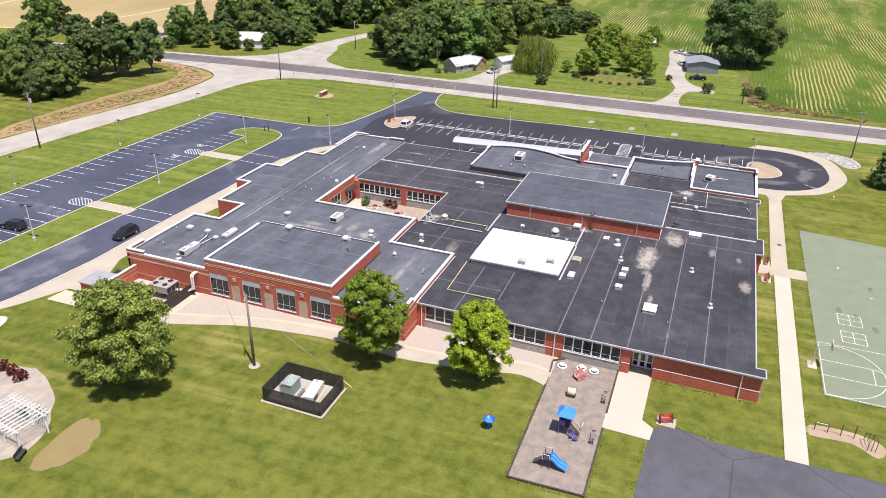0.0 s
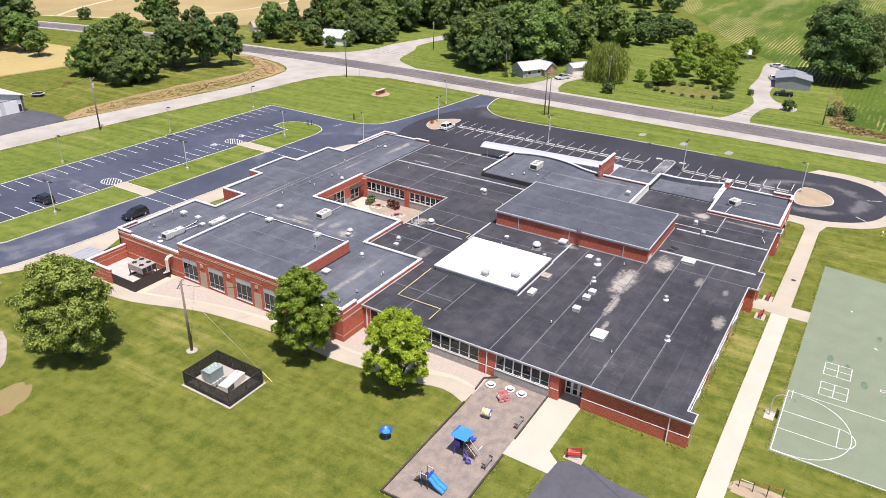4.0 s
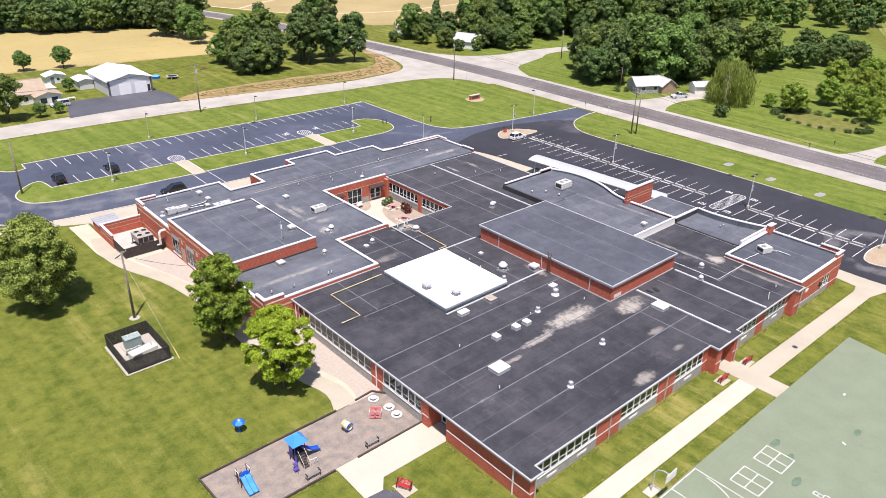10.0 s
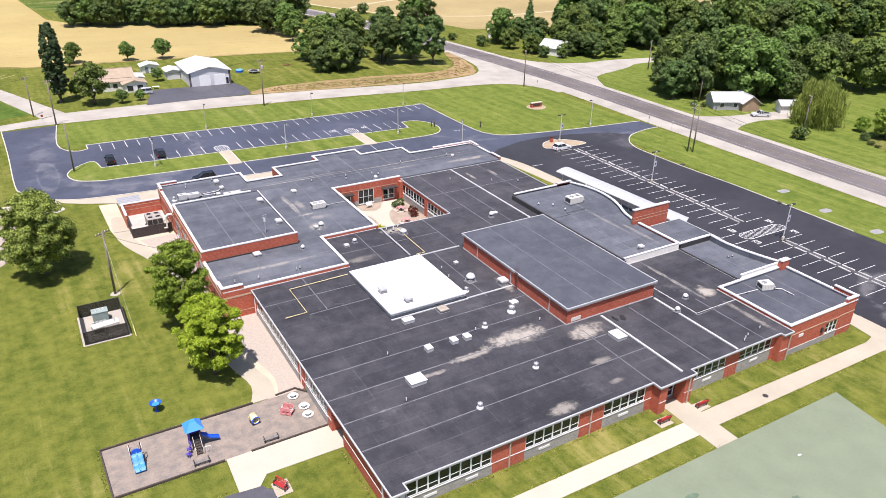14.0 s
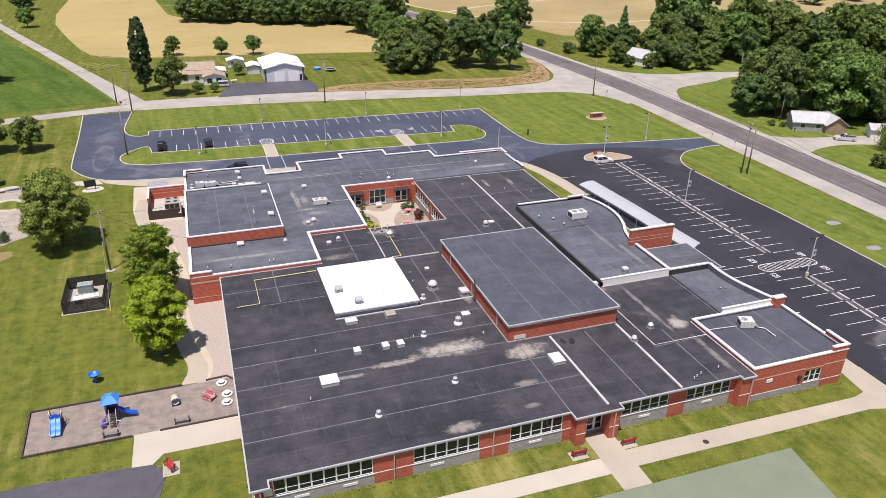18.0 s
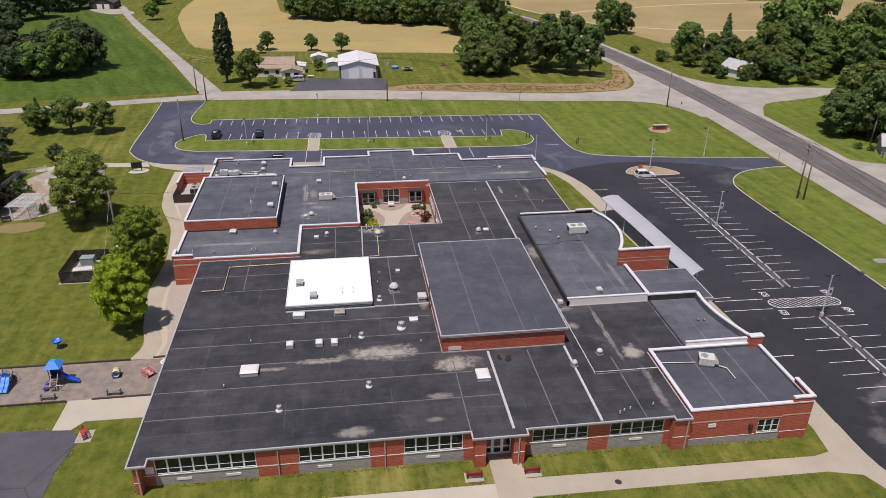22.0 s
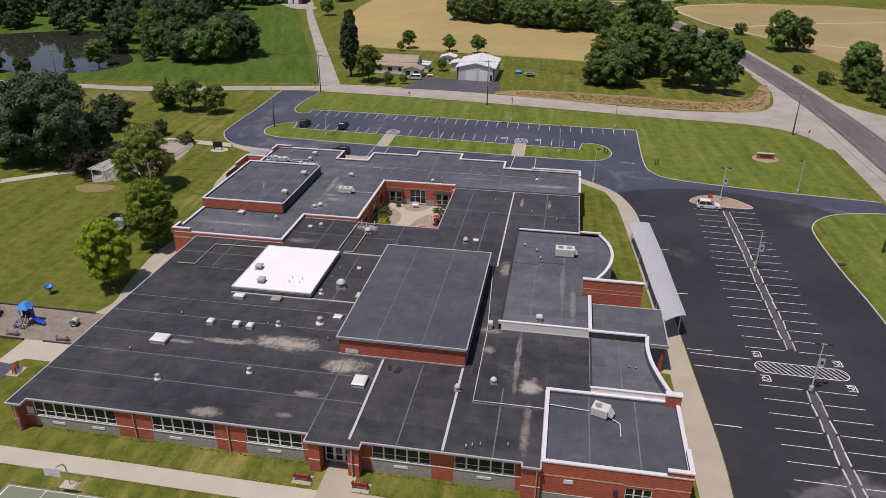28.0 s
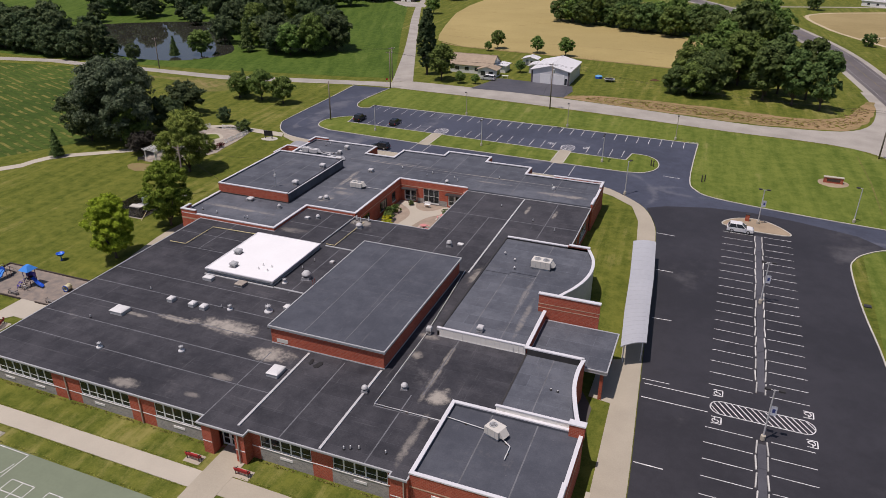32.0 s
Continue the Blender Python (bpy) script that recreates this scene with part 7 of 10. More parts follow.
def skylight(x, y, w, d, z=LOW, h=0.45, turn=0.0, label="white domed roof skylight on a curb", m=None):
    ob = thing("skylight", label, "skylight", (x, y, z), turn)
    part("curb", boxes((-w / 2, w / 2, -d / 2, d / 2, 0, h * 0.8)), GREY_METAL, ob)
    bm = bmesh.new()
    prof = ((1.05, 0.25), (1.05, 0.37), (0.86, 0.6), (0.5, 0.72), (0.0, 0.76))
    rows = []
    for s, k in prof:
        rows.append([bm.verts.new((sx * w / 2 * max(s, 0.05), sy * d / 2 * max(s, 0.05), h * 0.55 + k * h)) for sx, sy in ((-1, -1), (1, -1), (1, 1), (-1, 1))])
    for a, b in zip(rows, rows[1:]):
        for i in range(4):
            bm.faces.new((a[i], a[(i + 1) % 4], b[(i + 1) % 4], b[i]))
    bm.faces.new(rows[-1])
    bm.faces.new(rows[0][::-1])
    part("dome", bm, m or WHITE_METAL, ob)
    return ob


def mushroom(x, y, r, h, z=LOW, label="round white mushroom exhaust fan", square=True):
    ob = thing("exhaust_fan", label, "roof vent", (x, y, z), 12.0)
    if square:
        part("flashing", boxes((-r * 0.95, r * 0.95, -r * 0.95, r * 0.95, 0, 0.05)), SEAM, ob)
        part("base", boxes((-r * 0.72, r * 0.72, -r * 0.72, r * 0.72, 0.05, h * 0.36)), GALV, ob)
    part("neck", lathe(bmesh.new(), (0, 0, 0), [(r * 0.58, h * 0.34), (r * 0.55, h * 0.62)], 10), DARK_METAL, ob)
    part("cap", lathe(bmesh.new(), (0, 0, 0), [(r * 0.82, h * 0.56), (r * 0.9, h * 0.62), (r * 0.86, h * 0.8), (r * 0.62, h * 0.95), (r * 0.58, h * 1.04), (r * 0.3, h * 1.12), (0.02, h * 1.14)], 14), VENT_WHITE, ob, smooth=True)
    part("rim_band", lathe(bmesh.new(), (0, 0, 0), [(r * 0.92, h * 0.57), (r * 0.94, h * 0.63)], 14, False), GALV, ob)
    return ob


def turbine(x, y, z=LOW, s=1.0, label="galvanised turbine vent on a cone base"):
    ob = thing("turbine_vent", label, "roof vent", (x, y, z))
    part("cone", lathe(bmesh.new(), (0, 0, 0), [(0.5 * s, 0), (0.46 * s, 0.22 * s), (0.25 * s, 0.32 * s), (0.22 * s, 0.55 * s)], 12), WHITE_METAL, ob, smooth=True)
    part("head", lathe(bmesh.new(), (0, 0, 0.55 * s), [(0.24 * s, 0), (0.31 * s, 0.06 * s), (0.31 * s, 0.24 * s), (0.12 * s, 0.36 * s)], 12), GREY_METAL, ob)
    for k in range(8):
        a = k * math.pi / 4
        part("vane", boxes((-0.02, 0.02, -0.05, 0.05, 0.62 * s, 0.88 * s)), GALV, ob).matrix_basis = pose(0.31 * s * math.cos(a), 0.31 * s * math.sin(a), 0, 0, 0, math.degrees(a))
    return ob


def rooftop_unit(x, y, w, d, h, z, turn=0.0, label="beige rooftop air handling unit", fans=1, m=None):
    ob = thing("rooftop_unit", label, "air conditioner", (x, y, z), turn)
    part("curb", boxes((-w / 2 + 0.1, w / 2 - 0.1, -d / 2 + 0.1, d / 2 - 0.1, 0, 0.25)), GREY_METAL, ob)
    part("cabinet", boxes((-w / 2, w / 2, -d / 2, d / 2, 0.25, h)), m or FASCIA, ob)
    hood = bmesh.new()
    prism(hood, [(0, 0), (0.55, 0), (0, 0.7)], -d * 0.35, d * 0.35)
    k = part("intake_hood", hood, m or FASCIA, ob)
    k.matrix_basis = pose(w / 2, 0, h * 0.4, 90, 0, 0)
    for i in range(fans):
        c = (-w * 0.22 + i * w * 0.44 if fans > 1 else -w * 0.15, 0, h)
        rg = part("fan_ring", lathe(bmesh.new(), c, [(d * 0.3, 0), (d * 0.3, 0.08)], 14), GREY_METAL, ob)
        part("fan_opening", lathe(bmesh.new(), c, [(d * 0.22, 0.082), (d * 0.22, 0.09)], 14), DARK_METAL, rg)
        part("fan_guard", boxes(*[(c[0] - d * 0.22, c[0] + d * 0.22, q - 0.025, q + 0.025, h + 0.091, h + 0.11) for q in (-d * 0.14, -d * 0.07, 0, d * 0.07, d * 0.14)]), GREY_METAL, rg)
    for i in range(3):
        part("panel_seam", boxes((-w / 2 + w * (i + 1) / 4 - 0.02, -w / 2 + w * (i + 1) / 4 + 0.02, -d / 2 - 0.012, -d / 2, 0.3, h - 0.05)), GREY_METAL, ob)
    part("coil_grille", boxes((-w / 2 - 0.012, -w / 2, -d * 0.4, d * 0.4, 0.45, h - 0.15)), DARK_METAL, ob)
    return ob


def vent_box(x, y, w, h, z=LOW, label="white boxed relief vent", turn=0.0, m=None):
    ob = thing("vent_box", label, "roof vent", (x, y, z), turn)
    part("flashing", boxes((-w * 0.5, w * 0.5, -w * 0.5, w * 0.5, 0, 0.04)), SEAM, ob)
    bm = bmesh.new()
    q = w * 0.46
    rows = [[bm.verts.new((sx * q * s, sy * q * s, k * h)) for sx, sy in ((-1, -1), (1, -1), (1, 1), (-1, 1))] for s, k in ((1, 0.58), (1, 0.86), (0.84, 1.0))]
    for a, b in zip(rows, rows[1:]):
        for i in range(4):
            bm.faces.new((a[i], a[(i + 1) % 4], b[(i + 1) % 4], b[i]))
    bm.faces.new(rows[-1])
    bm.faces.new(rows[0][::-1])
    part("hood", bm, m or VENT_WHITE, ob)
    part("base", boxes((-w * 0.36, w * 0.36, -w * 0.36, w * 0.36, 0.04, h * 0.58)), DARK_METAL, ob)
    for k in range(3):
        part("louvre", strip(bmesh.new(), rect(-w * 0.39, w * 0.39, -w * 0.39, w * 0.39), 0.05, h * (0.12 + 0.16 * k), h * (0.19 + 0.16 * k), True), GALV, ob)
    return ob


def stack(x, y, h, z=LOW, r=0.07, label="short white plumbing vent pipe"):
    ob = thing("vent_pipe", label, "pipe", (x, y, z))
    part("boot", lathe(bmesh.new(), (0, 0, 0), [(r * 2.4, 0), (r * 1.2, 0.12)], 8), RUBBER, ob)
    part("pipe", lathe(bmesh.new(), (0, 0, 0), [(r, 0), (r, h)], 8), WHITE_METAL, ob)
    return ob


for x, y in ((92.3, 8.0), (95.9, 8.0), (97.8, 7.9)):
    skylight(x, y, 0.85, 0.95, h=0.55)
skylight(87.9, 3.1, 2.0, 1.7, h=0.55, label="large white domed skylight on a curb")
skylight(115.0, -1.0, 1.5, 1.9, h=0.5, label="white domed skylight beside the expansion joint")
skylight(93.1, 15.0, 1.5, 0.9, h=0.5)
skylight(108.2, 12.4, 1.1, 0.9, h=0.25, label="flat white roof hatch")
skylight(123.2, 39.6, 0.9, 0.7, h=0.25, label="flat white roof hatch")
vent_box(98.5, 15.3, 1.5, 0.5, label="weathered beige roof curb box", m=mat("weathered beige metal", (0.34, 0.30, 0.25), 0.8, 0.3, 0.5, 8.0))
for x, y in ((91.8, -4.5), (101.7, -1.4), (101.2, 9.0), (104.0, 18.1)):
    turbine(x, y, s=0.85)
turbine(106.4, 10.4, s=1.25, label="large galvanised turbine vent")
mushroom(106.2, 20.5, 0.78, 1.15, label="large round white mushroom fan")
mushroom(130.2, 1.8, 0.45, 0.7)
mushroom(126.3, -0.4, 0.42, 0.75, z=LOW + 0.1)
mushroom(121.7, 38.4, 0.5, 1.0, label="galvanised capped flue on a square base")
mushroom(105.0, 39.5, 0.65, 0.8)
mushroom(96.6, 40.3, 0.42, 0.7)
vent_box(94.9, 39.6, 0.8, 0.4)
vent_box(109.9, 17.6, 1.35, 0.9, label="grey boxed intake hood beside the gymnasium")
vent_box(128.5, 13.4, 0.75, 1.1, label="white boxed vent beside the gymnasium")
vent_box(107.2, 26.3, 0.7, 0.35)
for x, y in ((85.3, 0.5), (99.8, 9.0), (108.6, 7.0), (112.6, 5.4), (130.0, -9.0), (129.2, -9.3), (128.6, -9.6), (132.8, -8.6), (118.6, 33.0), (104.0, 23.0), (104.4, 25.8), (87.4, 9.5), (131.6, 53.2), (136.0, 50.5), (124.6, 57.5), (103.4, 41.0)):
    stack(x, y, 0.45)
for x, y in ((93.0, 22.5), (95.0, 18.6)):
    vent_box(x, y, 1.1, 0.7, 4.66, "grey boxed vent on the white roof", m=GREY_METAL)
for x, y in ((98.9, 19.2), (100.4, 19.2), (98.9, 20.4), (100.4, 20.4)):
    stack(x, y, 0.4, 4.66, 0.08).children[0].data.materials[0] = WHITE_METAL
vent_box(87.0, 58.9, 1.1, 0.85, 5.8)
vent_box(87.0, 48.8, 1.1, 0.85, 5.8)
mast = thing("antenna_mast", "thin grey antenna mast on the parapet", "antenna", (84.1, 46.6, 5.8))
part("mast", lathe(bmesh.new(), (0, 0, 0), [(0.05, 0), (0.035, 3.2)], 6), GREY_METAL, mast)
part("antenna", boxes((-0.12, 0.12, -0.12, 0.12, 1.9, 2.4)), WHITE_METAL, mast)
for z_ in (2.6, 3.0):
    part("crossbar", boxes((-0.35, 0.35, -0.02, 0.02, z_, z_ + 0.04)), GREY_METAL, mast)
vent_box(94.9, 64.3, 1.0, 0.7, NORTH)
rooftop_unit(96.3, 55.6, 2.4, 1.4, 1.1, NORTH, 0, "pale rooftop unit on the north roof", 2)
mushroom(93.9, 48.0, 0.55, 0.8, NORTH)
vent_box(92.9, 47.6, 0.7, 0.5, NORTH)
vent_box(81.3, 42.4, 1.2, 0.6, NORTH)
mushroom(88.2, 41.2, 0.4, 0.75, NORTH)
vent_box(83.5, 75.4, 1.0, 0.9, NORTH)
vent_box(83.6, 72.0, 0.85, 0.8, NORTH)
for x, y, w, h in ((76.2, 70.4, 1.5, 1.15), (78.1, 70.5, 1.9, 0.95)):
    rooftop_unit(x, y, w, 1.1, h, NORTH, 0, "weathered grey condenser on the north roof", 1, VENT_WHITE)
turbine(74.8, 70.6, NORTH, 0.95, "squat galvanised fan by the condensers")
rooftop_unit(84.6, 68.6, 2.9, 1.1, 0.6, NORTH, 0, "long low grey unit beside the raised block", 1, VENT_WHITE)
vent_box(82.4, 69.6, 0.8, 0.6, NORTH, "small grey boxed vent among roof pipes")
for pts in ([(80.0, 71.2, 4.4), (82.4, 71.4, 4.4), (83.2, 71.8, 4.4)], [(79.4, 70.6, 4.4), (82.0, 70.2, 4.4)]):
    ob = thing("conduit", "pale conduit between the roof units", "pipe")
    part("pipe", tube(bmesh.new(), pts, 0.06, 6), WHITE_METAL, ob)
    for p in pts:
        part("block", boxes((p[0] - 0.12, p[0] + 0.12, p[1] - 0.12, p[1] + 0.12, NORTH, p[2] - 0.06)), TIMBER, ob)
mushroom(111.5, 64.0, 0.45, 0.7, NORTH)
for x, y in ((106.3, 66.4), (106.9, 68.0), (112.0, 66.9), (113.0, 66.0), (76.0, 35.6), (79.3, 35.2), (131.0, 70.0), (78.2, 77.4), (77.9, 76.0), (83.2, 77.9), (85.0, 35.2), (85.6, 35.3), (100.0, 68.5), (120.2, 70.4)):
    stack(x, y, 0.5, NORTH)
mushroom(131.6, 68.4, 0.4, 0.6, NORTH)
rooftop_unit(137.6, 35.4, 2.9, 1.7, 1.35, EAST, 0, "beige rooftop unit on the east roof", 2)
for x, y in ((131.3, 37.6), (133.3, 36.0), (134.0, 33.4)):
    mushroom(x, y, 0.2, 0.45, EAST, "small white capped vent", False)
vent_box(134.7, 15.4, 0.9, 0.8, EAST, "white boxed vent behind the cream fascia")
unit = rooftop_unit(142.2, -2.0, 1.8, 1.5, 1.15, 4.0, -20, "cream rooftop unit with one round fan", 1)
for x, y in ((145.8, 7.5), (146.6, 7.4)):
    stack(x, y, 0.2, 4.05)


def pipe_run(name, pts, r, m, label):
    ob = thing(name, label, "pipe")
    part("pipe", tube(bmesh.new(), pts, r, 6), m, ob)
    for a, b in zip(pts, pts[1:]):
        n = max(1, int((Vector(b) - Vector(a)).length / 2.4))
        for i in range(n):
            p = Vector(a).lerp(Vector(b), (i + 0.5) / n)
            if p.z - 0.0 > LOW:
                part("block", boxes((p.x - 0.12, p.x + 0.12, p.y - 0.12, p.y + 0.12, LOW if p.z < 4.1 else p.z - 0.2, p.z - r)), TIMBER, ob)
    return ob


pipe_run("gas_pipe", [(79.2, 23.2, 4.05), (82.2, 23.3, 4.05), (82.2, 30.3, 4.05), (91.2, 30.6, 4.05)], 0.06, YELLOW_PIPE, "yellow painted gas pipe on blocks")
pipe_run("gas_pipe", [(103.2, 31.6, 4.05), (104.7, 31.6, 4.05), (104.9, 41.6, 4.05)], 0.06, YELLOW_PIPE, "yellow painted gas pipe on blocks")
pipe_run("conduit", [(102.2, 31.8, 4.05), (102.4, 43.0, 4.05)], 0.12, GREY_METAL, "grey insulated pipe on blocks")
pipe_run("conduit", [(127.0, 31.2, 4.0), (128.2, 13.0, 4.0), (128.3, -2.0, 4.0), (136.1, -2.0, 4.0)], 0.05, WHITE_METAL, "thin white conduit across the roof")
pipe_run("conduit", [(136.7, -1.4, 4.2), (141.0, -1.8, 4.2)], 0.05, WHITE_METAL, "thin white conduit to the unit")
pipe_run("conduit", [(143.2, -2.6, 4.2), (144.2, -3.4, 4.2), (144.2, -5.4, 4.2)], 0.06, WHITE_METAL, "bent white drain pipe from the unit")
pipe_run("conduit", [(98.0, 55.9, 4.33), (101.9, 56.0, 4.33)], 0.05, GREY_METAL, "thin conduit to the rooftop unit")
for x, y in ((103.2, 42.2), (105.4, 42.4), (104.2, 41.6)):
    stack(x, y, 0.9, LOW, 0.1, "galvanised pipe riser at the courtyard edge")

# downspouts and gymnasium ladder
for x, y, t in ((91.9, -10.27, 0), (102.9, -10.27, 0), (117.0, -11.55, 0), (135.9, -11.25, 0), (78.4, -11.4, 0)):
    ob = tagged(link("downspout", boxes((x - 0.06, x + 0.06, y - 0.06, y + 0.06, gz(x) - 0.1, 3.5)), mat("tan downspout", (0.42, 0.36, 0.29), 0.6, 0.1, 1.0, 6.0)), "tan metal downspout on the south wall", "downspout", kind="structure")
for x, y in ((77.66, 13.7), (77.66, 32.3), (77.75, -9.0)):
    ob = tagged(link("downspout", boxes((x - 0.06, x + 0.06, y - 0.06, y + 0.06, -0.1, 3.5)), WHITE_METAL), "pale metal downspout on the west wall", "downspout", kind="structure")
lad = thing("roof_ladder", "dark red steel ladder up the gymnasium wall", "ladder", (GX0 - 0.3, 15.4, LOW))
for dy in (-0.25, 0.25):
    part("rail", boxes((-0.04, 0.04, dy - 0.03, dy + 0.03, 0, 3.4)), mat("oxide red steel", (0.20, 0.06, 0.05), 0.7, 0.2, 0.5, 9.0), lad)
for i in range(9):
    part("rung", boxes((-0.02, 0.02, -0.22, 0.22, 0.25 + i * 0.3, 0.29 + i * 0.3)), DARK_METAL, lad)

# ---- courtyard ----
sheet("courtyard_ground", rect(102.3, 116.2, 43.3, 62.5), 0.05, mat("brown courtyard mulch", (0.34, 0.275, 0.21), 0.95, 0.2, 1.5, 6.0), "brown mulched courtyard ground", "ground")
sheet("courtyard_path", smooth_line([(103.0, 62.3), (103.2, 60.6), (105.6, 58.6), (107.0, 55.6), (106.4, 50), (106.6, 44)], 3) + smooth_line([(109.4, 44), (109.2, 50), (109.9, 54.6), (111.5, 57.6), (114.4, 59.8), (115.8, 62.3), (112.2, 62.3), (110.6, 60.0), (108.6, 58.9), (106.6, 60.0), (105.8, 62.3)], 3), 0.09, CONCRETE_PALE, "pale curving concrete path in the courtyard", "path")


def shrub(x, y, s, m, label):
    ob = tree(x, y, 1.7 * s, 1.0 * s, label, m, 40, 16, 0.15 * s, "round", 0.05, int(x * 7 + y), "shrub", "shrub")
    return ob


shrub(103.9, 56.2, 1.0, LEAF, "leafy green courtyard shrub")
shrub(103.5, 54.4, 1.05, LEAF_DARK, "dark green courtyard shrub")
shrub(104.2, 52.6, 1.1, LEAF, "leafy green courtyard shrub")
shrub(104.6, 50.8, 1.0, LEAF_YELLOW, "bright yellow courtyard shrub")
shrub(105.4, 49.4, 0.9, LEAF_YELLOW, "bright yellow courtyard shrub")
shrub(105.2, 60.8, 0.65, LEAF_DARK, "small clipped courtyard conifer")
shrub(114.5, 59.4, 0.85, LEAF_DARK, "rounded green courtyard shrub")
shrub(113.2, 59.0, 0.75, LEAF_DARK, "rounded green courtyard shrub")
shrub(114.9, 54.9, 0.9, LEAF_RED, "spreading maroon courtyard maple")
shrub(114.3, 53.4, 0.85, LEAF_RED, "spreading maroon courtyard maple")
ob = thing("courtyard_bench", "white wooden bench in the courtyard", "bench", (108.6, 60.9, 0.05), 0)
part("seat", boxes((-0.6, 0.6, -0.25, 0.25, 0.4, 0.46)), WHITE_WOOD, ob)
part("backrest", boxes((-0.6, 0.6, 0.22, 0.28, 0.46, 0.95)), WHITE_WOOD, ob)
for sx in (-0.5, 0.5):
    part("leg", boxes((sx - 0.05, sx + 0.05, -0.22, 0.22, 0, 0.4)), WHITE_WOOD, ob)


def picnic_table(x, y, turn, m, label):
    ob = thing("picnic_table", label, "table", (x, y, gz(x) + 0.05), turn)
    part("tabletop", lathe(bmesh.new(), (0, 0, 0), [(0.62, 0.70), (0.62, 0.76)], 8), m, ob)
    part("pedestal", lathe(bmesh.new(), (0, 0, 0), [(0.25, 0), (0.06, 0.1), (0.06, 0.7)], 8), DARK_METAL, ob)
    for k in range(4):
        a = k * math.pi / 2
        s_ = part("seat", boxes((-0.35, 0.35, -0.14, 0.14, 0.42, 0.46)), m, ob)
        s_.matrix_basis = pose(math.cos(a) * 0.98, math.sin(a) * 0.98, 0, 0, 0, math.degrees(a) + 90)
        st = part("strut", boxes((0.05, 0.98, -0.03, 0.03, 0.36, 0.41)), DARK_METAL, ob)
        st.matrix_basis = pose(0, 0, 0, 0, 0, math.degrees(a))
    return ob


picnic_table(113.4, 56.9, 20, PINK, "faded red round picnic table on a pale pad")
picnic_table(111.8, 51.4, 50, PINK, "faded red round picnic table on a pale pad")
sheet("table_pad", rect(112.2, 114.7, 55.9, 58.0), 0.08, CONCRETE_PALE, "pale concrete pad in the courtyard", "path")
sheet("table_pad", rect(110.5, 113.0, 50.2, 52.6), 0.08, CONCRETE_PALE, "pale concrete pad in the courtyard", "path")

# ---- benches ----


def bench(x, y, turn, m, label, back=True):
    ob = thing("bench", label, "bench", (x, y, gz(x) + 0.06), turn)
    for i in range(4):
        part("seat_slat", boxes((-0.85, 0.85, -0.22 + i * 0.12, -0.13 + i * 0.12, 0.42, 0.46)), m, ob)
    if back:
        for i in range(4):
            k = part("back_slat", boxes((-0.85, 0.85, -0.02, 0.02, 0, 0.09)), m, ob)
            k.matrix_basis = pose(0, 0.28 + i * 0.03, 0.52 + i * 0.12, 12, 0, 0)
    for sx in (-0.75, 0.75):
        part("leg", boxes((sx - 0.04, sx + 0.04, -0.2, -0.12, 0, 0.42), (sx - 0.04, sx + 0.04, 0.16, 0.24, 0, 0.95 if back else 0.42), (sx - 0.04, sx + 0.04, -0.2, 0.24, 0.38, 0.42)), DARK_METAL, ob)
        part("armrest", boxes((sx - 0.05, sx + 0.05, -0.24, 0.26, 0.64, 0.68)), DARK_METAL, ob)
    return ob


for x in (112.0, 118.2):
    bench(x, -12.8, 180, RED, "red slatted bench on a pad beside the entrance walk")
    sheet("bench_pad", rect(x - 1.0, x + 1.0, -13.5, -12.1), 0.05, CONCRETE, "small pale concrete bench pad", "pad")
bench(69.9, -1.4, 298, RED, "weathered red slatted bench beside the blacktop")
sheet("bench_pad", rect(69.2, 70.9, -2.5, -0.4), 0.05, CONCRETE, "small pale concrete bench pad", "pad")
GREY_WOOD = mat("weathered grey planks", (0.24, 0.22, 0.20), 0.85, 0.2, 0.5, 9.0)
bench(63.8, 5.9, 0, GREY_WOOD, "weathered grey bench in the playground", False)
bench(71.3, 5.9, 0, GREY_WOOD, "weathered grey bench in the playground", False)

# ---- playground ----


def slide(ob, x, y, turn, top, run_, w, lanes, m):
    """A waved chute from height top down along +x over run_ metres."""
    for k in range(lanes):
        bm = bmesh.new()
        rows = []
        y0 = -w * lanes / 2 + w * k
        for i in range(11):
            s = i / 10
            z = top * (1 - s) ** 1.15 + 0.28 + 0.08 * math.sin(s * 9)
            rows.append([bm.verts.new((s * run_, y0 + a, z + b)) for a, b in ((0.0, 0.22), (0.05, 0.22), (0.09, 0.02), (w - 0.09, 0.02), (w - 0.05, 0.22), (w, 0.22), (w, -0.05), (0.0, -0.05))])
        for p, q in zip(rows, rows[1:]):
            for i in range(8):
                bm.faces.new((p[i], p[(i + 1) % 8], q[(i + 1) % 8], q[i]))
        bm.faces.new(rows[0])
        bm.faces.new(rows[-1][::-1])
        bmesh.ops.recalc_face_normals(bm, faces=bm.faces)
        part("slide_chute", bm, m, ob, "glossy blue slide chute").matrix_basis = pose(x, y, 0, 0, 0, turn)


